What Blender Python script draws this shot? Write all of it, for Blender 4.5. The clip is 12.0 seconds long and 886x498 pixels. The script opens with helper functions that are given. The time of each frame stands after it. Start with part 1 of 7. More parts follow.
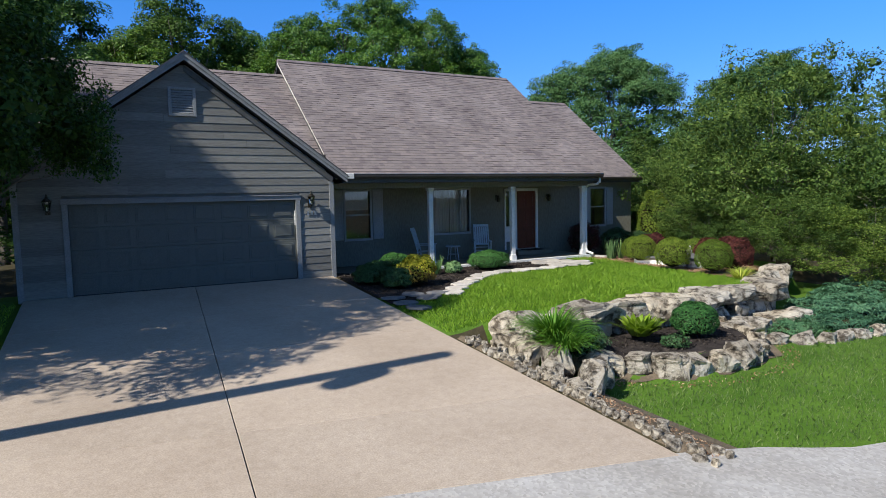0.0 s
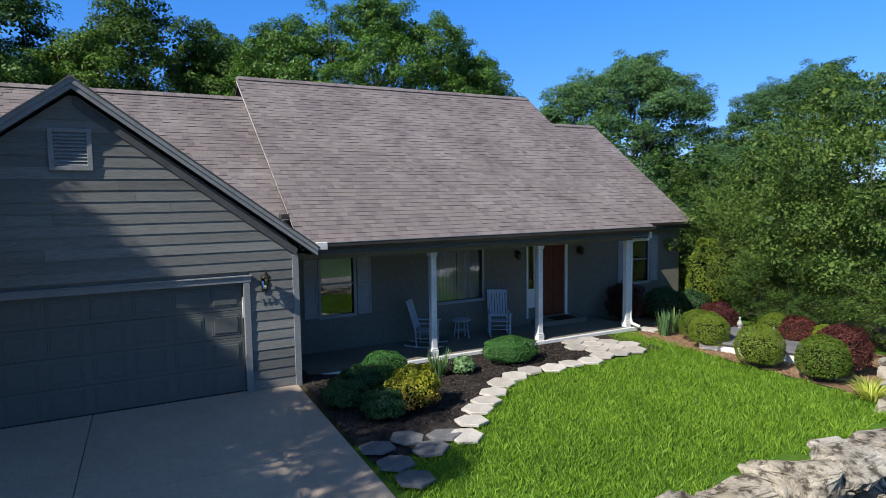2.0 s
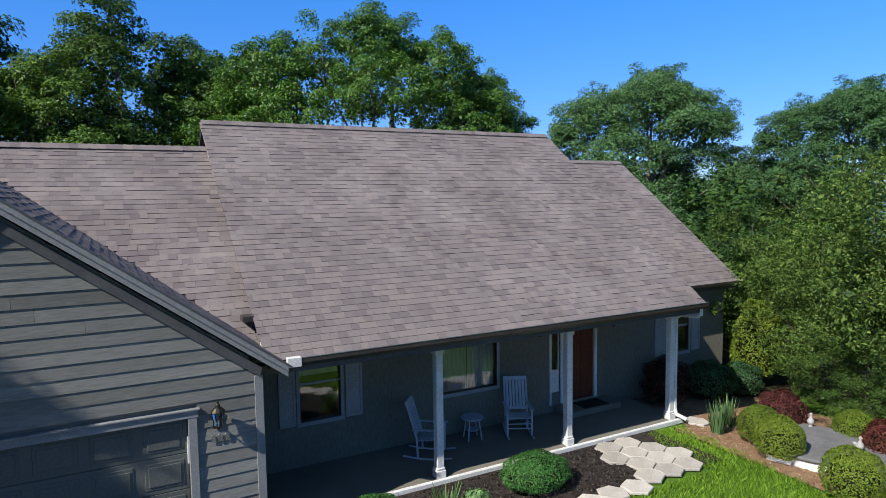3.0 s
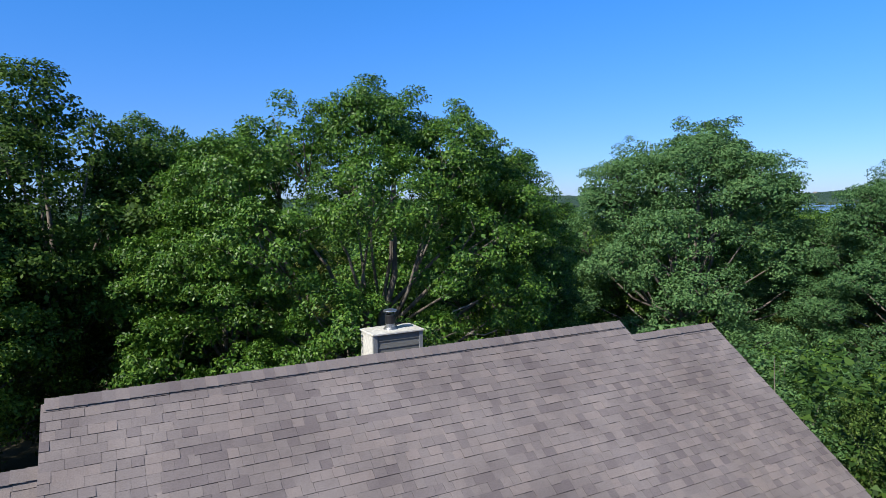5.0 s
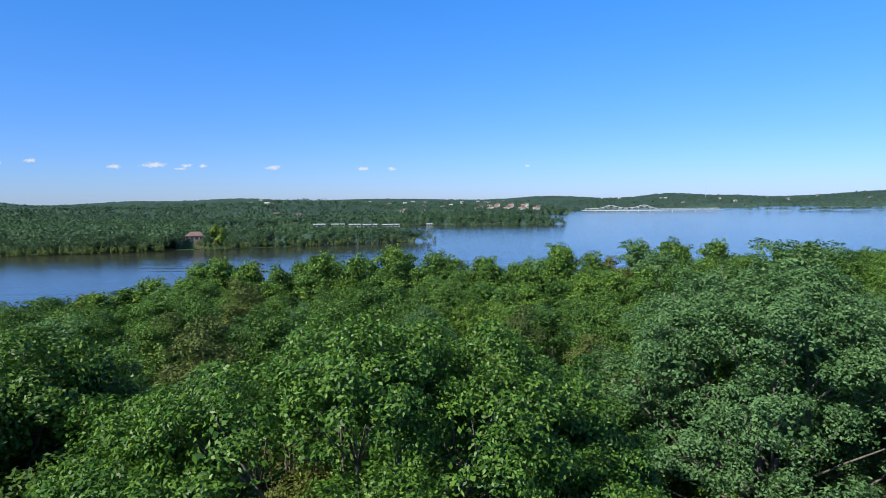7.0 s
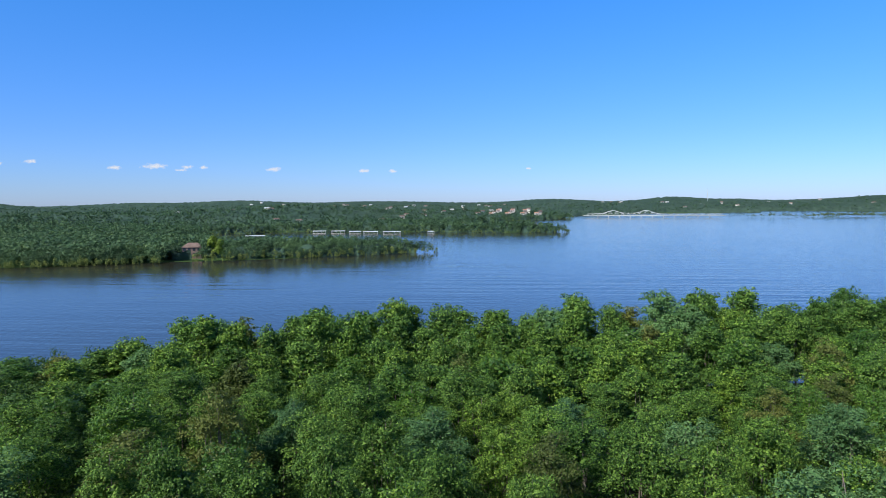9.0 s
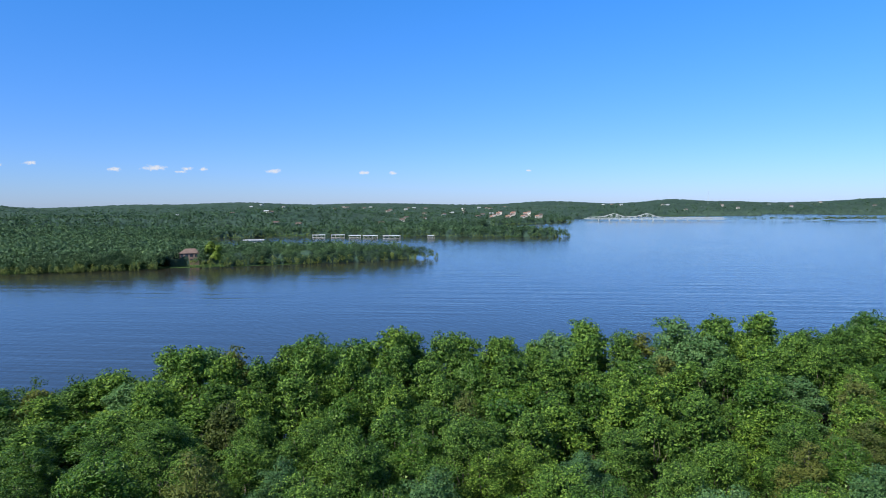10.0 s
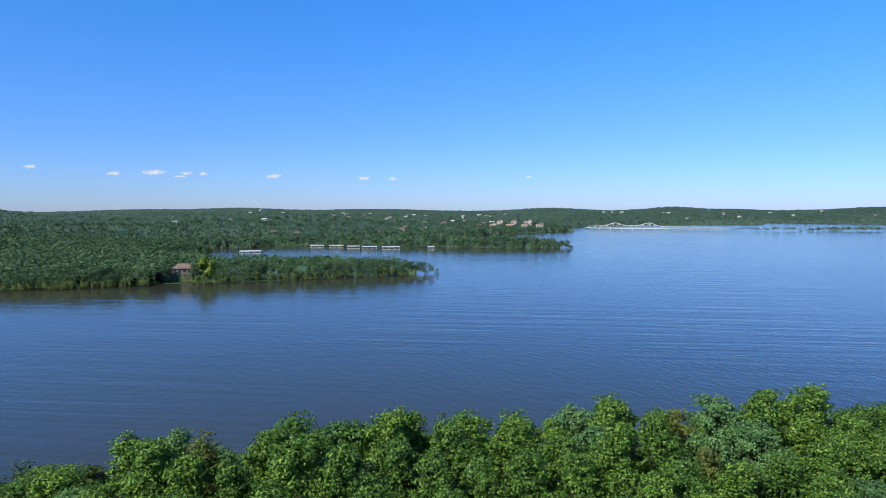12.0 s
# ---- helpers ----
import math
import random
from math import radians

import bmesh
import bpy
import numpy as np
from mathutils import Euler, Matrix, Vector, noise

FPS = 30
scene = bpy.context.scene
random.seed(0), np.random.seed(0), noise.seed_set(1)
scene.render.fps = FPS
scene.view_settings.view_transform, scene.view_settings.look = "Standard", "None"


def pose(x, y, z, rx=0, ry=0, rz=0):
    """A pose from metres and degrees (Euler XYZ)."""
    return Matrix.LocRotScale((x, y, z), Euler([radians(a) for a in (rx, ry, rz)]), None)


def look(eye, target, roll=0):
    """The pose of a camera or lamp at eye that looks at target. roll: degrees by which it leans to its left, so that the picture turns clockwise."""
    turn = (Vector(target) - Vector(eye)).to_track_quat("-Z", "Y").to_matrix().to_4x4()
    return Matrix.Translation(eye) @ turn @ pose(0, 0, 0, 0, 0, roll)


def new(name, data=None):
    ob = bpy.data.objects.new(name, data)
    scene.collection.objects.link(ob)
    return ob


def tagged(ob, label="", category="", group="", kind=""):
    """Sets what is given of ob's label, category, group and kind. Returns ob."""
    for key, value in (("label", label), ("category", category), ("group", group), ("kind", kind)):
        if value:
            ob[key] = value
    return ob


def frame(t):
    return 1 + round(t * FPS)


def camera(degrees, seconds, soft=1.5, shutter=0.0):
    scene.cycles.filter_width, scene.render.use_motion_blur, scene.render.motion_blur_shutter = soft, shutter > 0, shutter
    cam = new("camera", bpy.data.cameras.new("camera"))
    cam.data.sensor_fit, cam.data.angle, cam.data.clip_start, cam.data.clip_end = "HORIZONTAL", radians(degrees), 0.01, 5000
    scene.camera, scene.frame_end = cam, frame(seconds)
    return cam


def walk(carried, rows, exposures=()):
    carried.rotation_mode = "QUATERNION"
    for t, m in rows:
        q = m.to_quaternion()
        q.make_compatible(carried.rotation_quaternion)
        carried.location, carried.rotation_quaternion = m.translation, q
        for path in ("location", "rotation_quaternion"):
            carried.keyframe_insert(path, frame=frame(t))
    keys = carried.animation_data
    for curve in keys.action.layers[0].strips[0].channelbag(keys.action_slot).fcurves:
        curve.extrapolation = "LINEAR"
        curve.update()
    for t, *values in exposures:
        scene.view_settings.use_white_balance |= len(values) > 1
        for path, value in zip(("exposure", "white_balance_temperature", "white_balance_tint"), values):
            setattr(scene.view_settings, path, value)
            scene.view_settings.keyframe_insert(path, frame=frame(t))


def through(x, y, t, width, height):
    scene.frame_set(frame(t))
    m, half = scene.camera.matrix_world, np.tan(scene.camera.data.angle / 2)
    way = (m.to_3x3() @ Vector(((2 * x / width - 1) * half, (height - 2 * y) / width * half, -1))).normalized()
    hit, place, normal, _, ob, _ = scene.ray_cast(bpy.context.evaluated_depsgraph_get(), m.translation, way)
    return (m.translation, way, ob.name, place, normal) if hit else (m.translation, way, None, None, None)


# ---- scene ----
cam = camera(70.0, 12.0, 0.75)
PATH = [
    (0, (-5.745, -16.864, 2.169), (-4.792, -15.114, 2.001), -1.2),
    (0.5, (-5.222, -15.878, 2.36), (-4.268, -14.128, 2.192), -1.1),
    (1, (-4.68, -14.815, 2.694), (-3.725, -13.066, 2.524), -0.9),
    (1.5, (-4.068, -13.627, 3.144), (-3.114, -11.878, 2.975), -0.9),
    (2, (-3.421, -12.35, 3.742), (-2.468, -10.6, 3.573), -0.8),
    (2.5, (-2.733, -11.004, 4.48), (-1.782, -9.253, 4.311), -0.7),
    (3, (-2.014, -9.562, 5.274), (-1.065, -7.809, 5.106), -0.8),
    (5, (0.931, -3.614, 9.461), (1.861, -1.85, 9.31), -1.0),
    (5.5, (1.707, -1.779, 11.006), (2.639, -0.016, 10.856), -0.9),
    (6, (2.582, 0.121, 12.703), (3.511, 1.884, 12.543), -0.7),
    (6.5, (3.445, 2.165, 14.389), (4.375, 3.929, 14.233), -0.7),
    (7, (4.435, 4.372, 16.189), (5.363, 6.137, 16.034), -0.7),
    (7.5, (5.36, 6.671, 17.989), (6.289, 8.436, 17.838), -0.4),
    (9.5, (8.562, 14.282, 24.165), (9.488, 16.048, 24.016), -0.5),
    (10, (9.675, 16.721, 25.477), (10.602, 18.487, 25.332), -0.4),
    (10.5, (10.888, 19.339, 26.963), (11.816, 21.106, 26.821), -0.4),
    (11, (12.187, 22.09, 28.485), (13.115, 23.856, 28.347), -0.3),
    (11.5, (13.443, 24.942, 30.139), (14.371, 26.709, 30.006), -0.2),
    (12, (14.797, 27.912, 31.779), (15.726, 29.679, 31.65), -0.1),
]
walk(cam, [(t, look(eye, target, roll)) for t, eye, target, roll in PATH])

# ---- light ----
SUN_FROM = Vector((-1.0, -0.30, 0.92)).normalized()
world = bpy.data.worlds.new("world")
scene.world = world
world.use_nodes = True
wn = world.node_tree.nodes
sky = wn.new("ShaderNodeTexSky")
sky.sky_type = "NISHITA"
sky.sun_disc = False
sky.sun_elevation = math.asin(SUN_FROM.z)
sky.sun_rotation = math.atan2(SUN_FROM.x, SUN_FROM.y)
sky.altitude = 300
sky.air_density = 1.0
sky.dust_density = 0.2
sky.ozone_density = 3.0
wn["Background"].inputs[1].default_value = 0.112
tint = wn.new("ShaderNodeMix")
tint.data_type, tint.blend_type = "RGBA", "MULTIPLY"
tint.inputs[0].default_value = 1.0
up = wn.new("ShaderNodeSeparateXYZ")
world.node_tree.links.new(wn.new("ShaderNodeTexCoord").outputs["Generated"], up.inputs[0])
# Sky tint by elevation; neutral above the view to lessen blue fill light.
sky_tint = wn.new("ShaderNodeValToRGB")
sky_tint.color_ramp.elements[0].position, sky_tint.color_ramp.elements[0].color = 0.0, (0.40, 0.55, 1.02, 1)
sky_tint.color_ramp.elements[1].position, sky_tint.color_ramp.elements[1].color = 0.33, (0.255, 0.79, 1.38, 1)
sky_tint.color_ramp.elements.new(0.10).color = (0.35, 0.595, 1.09, 1)
sky_tint.color_ramp.elements.new(0.72).color = (0.82, 0.86, 0.86, 1)
world.node_tree.links.new(up.outputs[2], sky_tint.inputs[0])
world.node_tree.links.new(sky_tint.outputs[0], tint.inputs[7])
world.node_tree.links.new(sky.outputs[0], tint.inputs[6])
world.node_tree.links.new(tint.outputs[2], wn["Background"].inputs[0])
sun = new("sun", bpy.data.lights.new("sun", "SUN"))
sun.data.energy = 5.0
sun.data.angle = radians(0.5)
sun.data.color = (1.0, 0.95, 0.86)
sun.matrix_world = look(SUN_FROM * 60, (0, 0, 0))
scene.view_settings.exposure = 0.45


# ---- materials ----
class Mat:
    """A procedural material with a short way to write its nodes."""

    def __init__(self, name, color=(0.5, 0.5, 0.5), rough=0.7, metal=0.0, spec=0.5):
        self.m = bpy.data.materials.new(name)
        self.m.use_nodes = True
        self.t = self.m.node_tree
        self.b = self.t.nodes["Principled BSDF"]
        self.put(self.b, "Base Color", (*color, 1))
        self.put(self.b, "Roughness", rough)
        self.put(self.b, "Metallic", metal)
        self.put(self.b, "Specular IOR Level", spec)
        self.co = None

    def put(self, node, key, value):
        if isinstance(value, bpy.types.NodeSocket):
            self.t.links.new(value, node.inputs[key])
        else:
            node.inputs[key].default_value = value

    def node(self, kind, **inputs):
        n = self.t.nodes.new("ShaderNode" + kind)
        for k, v in inputs.items():
            self.put(n, k.replace("_", " "), v)
        return n

    def coords(self, scale=(1, 1, 1), world_space=False):
        if world_space:
            src = self.node("NewGeometry").outputs["Position"]
        else:
            src = self.node("TexCoord").outputs["Object"]
        m = self.node("Mapping")
        self.put(m, "Vector", src)
        self.put(m, "Scale", scale)
        return m.outputs[0]

    def noise(self, scale, detail=4.0, rough=0.55, stretch=(1, 1, 1), world_space=False, distort=0.0):
        n = self.node("TexNoise", Scale=scale, Detail=detail, Roughness=rough, Distortion=distort)
        self.put(n, "Vector", self.coords(stretch, world_space))
        return n.outputs[0]

    def ramp(self, fac, *stops):
        n = self.t.nodes.new("ShaderNodeValToRGB")
        e = n.color_ramp.elements
        while len(e) < len(stops):
            e.new(0.5)
        for el, (pos, col) in zip(e, stops):
            el.position = pos
            el.color = (*col, 1) if len(col) == 3 else col
        self.put(n, 0, fac)
        return n.outputs[0]

    def mix(self, a, b, fac, kind="MIX"):
        n = self.t.nodes.new("ShaderNodeMix")
        n.data_type, n.blend_type = "RGBA", kind
        for i, v in ((0, fac), (6, a), (7, b)):
            if isinstance(v, tuple) and len(v) == 3:
                v = (*v, 1)
            if isinstance(v, bpy.types.NodeSocket):
                self.t.links.new(v, n.inputs[i])
            else:
                n.inputs[i].default_value = v
        return n.outputs[2]

    def rand(self):
        return self.node("ObjectInfo").outputs["Random"]

    def island(self):
        return self.node("NewGeometry").outputs["Random Per Island"]

    def color(self, c):
        self.put(self.b, "Base Color", c)
        return self

    def bump(self, height, strength=0.3, distance=0.02):
        n = self.node("Bump", Strength=strength, Distance=distance)
        self.put(n, "Height", height)
        self.put(self.b, "Normal", n.outputs[0])
        return self

    def vary(self, c1, c2, scale, fine=60.0, bump=0.2, dist=0.01, stretch=(1, 1, 1), per=None, world_space=False):
        """Two colours mixed by a coarse noise, darkened a little by a fine one, with relief."""
        a = self.noise(scale, 5.0, 0.6, stretch, world_space)
        f = self.noise(fine, 3.0, 0.6, stretch, world_space)
        col = self.ramp(a, (0.3, c1), (0.7, c2))
        col = self.mix(col, self.ramp(f, (0.25, (0.62, 0.62, 0.62)), (0.7, (1.1, 1.1, 1.1))), 0.8, "MULTIPLY")
        if per is not None:
            col = self.mix(col, self.ramp(per, (0.0, (0.72, 0.72, 0.72)), (1.0, (1.2, 1.2, 1.2))), 1.0, "MULTIPLY")
        self.color(col)
        if bump:
            self.bump(f, bump, dist)
        return self


def leaf_material(name, dark, mid, light, through=0.25, rough=0.6, spec=0.2, patch=0.0):
    """Foliage: each leaf has its own tint, each plant a slight one, and light passes through the blades."""
    k = Mat(name, mid, rough, spec=spec)
    col = k.ramp(k.island(), (0.0, dark), (0.55, mid), (1.0, light))
    col = k.mix(col, k.ramp(k.rand(), (0.0, (0.58, 0.68, 0.68)), (0.45, (1, 1, 1)), (0.8, (1.06, 1.06, 0.96)), (1.0, (1.22, 1.13, 0.9))), 1.0, "MULTIPLY")
    if patch:
        col = k.mix(col, k.ramp(k.noise(patch, 2.0, 0.5, (1, 1, 1), True), (0.3, (0.55, 0.6, 0.6)), (0.55, (1, 1, 1)), (0.75, (1.5, 1.35, 1.1))), 1.0, "MULTIPLY")
    k.color(col)
    tr = k.node("BsdfTranslucent")
    k.put(tr, "Color", k.mix(col, (1.0, 1.15, 0.45), 0.5, "MULTIPLY"))
    ms = k.node("MixShader")
    k.put(ms, 0, through)
    k.t.links.new(k.b.outputs[0], ms.inputs[1])
    k.t.links.new(tr.outputs[0], ms.inputs[2])
    k.t.links.new(ms.outputs[0], k.t.nodes["Material Output"].inputs[0])
    return k.m


M_LEAF_OAK = leaf_material("oak_leaves", (0.022, 0.068, 0.011), (0.062, 0.15, 0.02), (0.145, 0.25, 0.042), rough=0.46, spec=0.3)
M_LEAF_LOCUST = leaf_material("locust_leaves", (0.05, 0.115, 0.04), (0.09, 0.19, 0.065), (0.16, 0.27, 0.10))
# Darker leaves: shade under and behind taller trees is put into the colour.
M_LEAF_DARK = leaf_material("shade_dark_leaves", (0.02, 0.048, 0.011), (0.04, 0.092, 0.018), (0.085, 0.15, 0.026))
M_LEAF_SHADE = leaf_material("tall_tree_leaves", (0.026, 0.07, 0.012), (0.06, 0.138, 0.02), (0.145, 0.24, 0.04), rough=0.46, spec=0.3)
M_LEAF_WOOD = leaf_material("woodland_leaves", (0.020, 0.056, 0.010), (0.076, 0.162, 0.026), (0.19, 0.31, 0.055))
M_LEAF_OLIVE = leaf_material("cedar_leaves", (0.06, 0.085, 0.02), (0.10, 0.13, 0.03), (0.16, 0.18, 0.05))
M_LEAF_SHRUB = leaf_material("shrub_tree_leaves", (0.036, 0.074, 0.014), (0.088, 0.155, 0.028), (0.20, 0.27, 0.062))
M_LEAF_SHORE = leaf_material("shore_leaves", (0.06, 0.10, 0.025), (0.11, 0.155, 0.045), (0.19, 0.23, 0.085), 0.2)
# Far leaves: extra blue in the colour stands for distance haze.
M_LEAF_FAR_HAZE = leaf_material("hazed_far_leaves", (0.034, 0.075, 0.036), (0.064, 0.125, 0.058), (0.10, 0.17, 0.084), 0.2, patch=0.06)
M_BARK = Mat("bark", rough=0.95, spec=0.1).vary((0.10, 0.085, 0.07), (0.21, 0.19, 0.165), 3.0, 18.0, 0.8, 0.03, (1, 1, 0.25)).m
M_DEAD = Mat("dead_wood", rough=0.9, spec=0.1).vary((0.25, 0.23, 0.21), (0.42, 0.40, 0.37), 3.0, 25.0, 0.5, 0.02, (1, 1, 0.3)).m

# ---- shapes ----


class Geo:
    """Vertices and faces of one mesh, with a material slot for each face."""

    def __init__(self):
        self.v, self.f, self.mi = [], [], []

    def add(self, verts, faces, slot=0):
        n = len(self.v)
        self.v += [tuple(p) for p in verts]
        self.f += [tuple(n + i for i in q) for q in faces]
        self.mi += [slot] * len(faces)
        return self

    def box(self, x0, y0, z0, x1, y1, z1, c=0.0, m=None, slot=0):
        """A box with edges cut off by c."""
        if c <= 0:
            vs = [(x, y, z) for x in (x0, x1) for y in (y0, y1) for z in (z0, z1)]
            fs = [(0, 1, 3, 2), (4, 6, 7, 5), (0, 4, 5, 1), (2, 3, 7, 6), (0, 2, 6, 4), (1, 5, 7, 3)]
        else:
            lo, hi = (x0, y0, z0), (x1, y1, z1)
            c = min(c, 0.49 * min(hi[i] - lo[i] for i in range(3)))
            vs, ids = [], {}
            for sx in (0, 1):
                for sy in (0, 1):
                    for sz in (0, 1):
                        s = (sx, sy, sz)
                        for ax in range(3):
                            p = [(lo[i] + c if s[i] == 0 else hi[i] - c) for i in range(3)]
                            p[ax] = lo[ax] if s[ax] == 0 else hi[ax]
                            ids[s, ax] = len(vs)
                            vs.append(tuple(p))
            fs = []
            for ax in range(3):
                a, b = (ax + 1) % 3, (ax + 2) % 3
                for side in (0, 1):
                    loop = []
                    for va, vb in ((0, 0), (1, 0), (1, 1), (0, 1)):
                        s = [0, 0, 0]
                        s[ax], s[a], s[b] = side, va, vb
                        loop.append(ids[tuple(s), ax])
                    fs.append(tuple(loop if side else loop[::-1]))
                    # edge faces between axis ax and a, along b
                for sa in (0, 1):
                    for sx in (0, 1):
                        s0, s1 = [0, 0, 0], [0, 0, 0]
                        s0[ax], s0[a], s0[b] = sx, sa, 0
                        s1[ax], s1[a], s1[b] = sx, sa, 1
                        q = (ids[tuple(s0), ax], ids[tuple(s0), a], ids[tuple(s1), a], ids[tuple(s1), ax])
                        fs.append(q if sx == sa else q[::-1])
            for sx in (0, 1):
                for sy in (0, 1):
                    for sz in (0, 1):
                        s = (sx, sy, sz)
                        q = (ids[s, 0], ids[s, 1], ids[s, 2])
                        fs.append(q if (sx + sy + sz) % 2 else q[::-1])
        if m is not None:
            vs = [m @ Vector(p) for p in vs]
        return self.add(vs, fs, slot)

    def tube(self, pts, radii, n=8, cap=True, slot=0):
        """A round bar through points, with a radius at each."""
        pts = [Vector(p) for p in pts]
        if not hasattr(radii, "__len__"):
            radii = [radii] * len(pts)
        rings, ref = [], None
        for i, p in enumerate(pts):
            d = (pts[min(i + 1, len(pts) - 1)] - pts[max(i - 1, 0)]).normalized()
            if ref is None:
                ref = d.orthogonal().normalized()
            ref = (ref - d * ref.dot(d)).normalized()
            w = d.cross(ref)
            rings.append([p + (ref * math.cos(k * math.tau / n) + w * math.sin(k * math.tau / n)) * radii[i] for k in range(n)])
        vs = [p for r in rings for p in r]
        fs = [(i * n + k, i * n + (k + 1) % n, (i + 1) * n + (k + 1) % n, (i + 1) * n + k) for i in range(len(pts) - 1) for k in range(n)]
        if cap:
            fs += [tuple(range(n - 1, -1, -1)), tuple((len(pts) - 1) * n + k for k in range(n))]
        return self.add(vs, fs, slot)

    def lathe(self, profile, n=16, at=(0, 0, 0), slot=0):
        """A turned shape from (radius, height) pairs, upright."""
        vs = [(at[0] + r * math.cos(k * math.tau / n), at[1] + r * math.sin(k * math.tau / n), at[2] + z) for r, z in profile for k in range(n)]
        fs = [(i * n + k, i * n + (k + 1) % n, (i + 1) * n + (k + 1) % n, (i + 1) * n + k) for i in range(len(profile) - 1) for k in range(n)]
        fs += [tuple(range(n - 1, -1, -1)), tuple((len(profile) - 1) * n + k for k in range(n))]
        return self.add(vs, fs, slot)

    def prism(self, outline, a, b, axis="y", slot=0):
        """A flat outline drawn out between a and b along an axis; the outline gives the two other coordinates in order."""
        def at(p, w):
            return {"x": (w, p[0], p[1]), "y": (p[0], w, p[1]), "z": (p[0], p[1], w)}[axis]
        n = len(outline)
        vs = [at(p, a) for p in outline] + [at(p, b) for p in outline]
        fs = [tuple(range(n)), tuple(range(2 * n - 1, n - 1, -1))]
        fs += [(i, n + i, n + (i + 1) % n, (i + 1) % n) for i in range(n)]
        return self.add(vs, fs, slot)


def mesh_of(name, geo, mats, smooth=False, fix=True):
    me = bpy.data.meshes.new(name)
    me.from_pydata(geo.v, [], geo.f)
    for m in (mats if isinstance(mats, (list, tuple)) else [mats]):
        me.materials.append(m)
    if any(geo.mi):
        me.polygons.foreach_set("material_index", geo.mi)
    if fix and len(geo.f) < 20000:
        bm = bmesh.new()
        bm.from_mesh(me)
        bmesh.ops.recalc_face_normals(bm, faces=bm.faces)
        bm.to_mesh(me)
        bm.free()
    if smooth:
        me.polygons.foreach_set("use_smooth", [True] * len(me.polygons))
    me.update()
    return me


def part(name, geo, mats, parent, label="", smooth=False):
    """One mesh under a thing or under a part."""
    ob = new(name, geo if isinstance(geo, bpy.types.Mesh) else mesh_of(name, geo, mats, smooth))
    ob.parent = parent
    if label:
        tagged(ob, label)
    return ob


def thing(name, at, label, category, group="", turn=0.0, kind=""):
    """An Empty at the base of a thing, which its parts hang on."""
    ob = new(name)
    ob.empty_display_size = 0.2
    ob.matrix_world = pose(*at, 0, 0, turn)
    return tagged(ob, label, category, group, kind)


def solid(name, geo, mats, label, category, group="", kind="", at=(0, 0, 0), turn=0.0, smooth=False):
    """A thing that is one mesh."""
    ob = new(name, geo if isinstance(geo, bpy.types.Mesh) else mesh_of(name, geo, mats, smooth))
    ob.matrix_world = pose(*at, 0, 0, turn)
    return tagged(ob, label, category, group, kind)


def quads_mesh(name, v, mats, tri=False):
    """A mesh of loose four-cornered leaves from an array (n, 4, 3); tri keeps three corners of each, drawn larger."""
    n, k = len(v), 4
    if tri:
        mid = v.mean(axis=1, keepdims=True)
        v, k = mid + (v[:, [1, 2, 3]] - mid) * np.array([1.35]), 3
    me = bpy.data.meshes.new(name)
    me.vertices.add(k * n)
    me.vertices.foreach_set("co", np.ascontiguousarray(v).reshape(-1).astype(np.float32))
    me.loops.add(k * n)
    me.loops.foreach_set("vertex_index", np.arange(k * n, dtype=np.int32))
    me.polygons.add(n)
    me.polygons.foreach_set("loop_start", np.arange(0, k * n, k, dtype=np.int32))
    for m in (mats if isinstance(mats, (list, tuple)) else [mats]):
        me.materials.append(m)
    me.update(calc_edges=True)
    return me


def leaf_quads(rng, c, nrm, length, width, droop=0.3):
    """Kite-shaped leaves at the centres c that face nrm, folded a little along the middle."""
    n = len(c)
    nrm = nrm / (np.linalg.norm(nrm, axis=1, keepdims=True) + 1e-9)
    t = rng.normal(size=(n, 3))
    t[:, 2] -= droop
    t -= nrm * np.sum(t * nrm, axis=1, keepdims=True)
    t /= np.linalg.norm(t, axis=1, keepdims=True) + 1e-9
    b = np.cross(nrm, t)
    L = (length * rng.uniform(0.65, 1.25, n))[:, None]
    W = (width * rng.uniform(0.7, 1.2, n))[:, None]
    fold = nrm * W * 0.25
    return np.stack([c - t * L * 0.5, c + b * W * 0.5 + fold - t * L * 0.05, c + t * L * 0.5, c - b * W * 0.5 + fold - t * L * 0.05], axis=1)


def unit(rng, n):
    d = rng.normal(size=(n, 3))
    return d / np.linalg.norm(d, axis=1, keepdims=True)


def crown_leaves(rng, puffs, per, leaf, heart, reach, whole):
    """Leaves through many puffs (rows x, y, z, radius, flatness); they face out of their puff and out of the whole crown."""
    allq = []
    for x, y, z, r, fl in puffs:
        n = int(per * r * r)
        d = unit(rng, n)
        d[:, 2] = np.where(d[:, 2] < -0.6, -d[:, 2], d[:, 2])
        rad = r * rng.uniform(0.12, 1.0, n) ** 0.42 * (1 + 0.2 * np.sin(d[:, 0] * 5 + x) * np.sin(d[:, 1] * 5 + y))
        c = d * rad[:, None] * np.array([1, 1, fl]) + np.array([x, y, z])
        o = (c - heart) / reach
        o /= np.linalg.norm(o, axis=1, keepdims=True) + 1e-6
        nrm = d * 0.4 + o * whole * 0.75 + rng.normal(size=(n, 3)) * 0.7 + np.array([0, 0, 0.15])
        allq.append(leaf_quads(rng, c, nrm, leaf, leaf * 0.5))
        k = 8
        c = unit(rng, k) * r * 0.3 * np.array([1, 1, fl]) + np.array([x, y, z - r * 0.12])
        allq.append(leaf_quads(rng, c, unit(rng, k) + np.array([0, 0, 0.4]), r * 0.4, r * 0.3))
    return np.concatenate(allq)


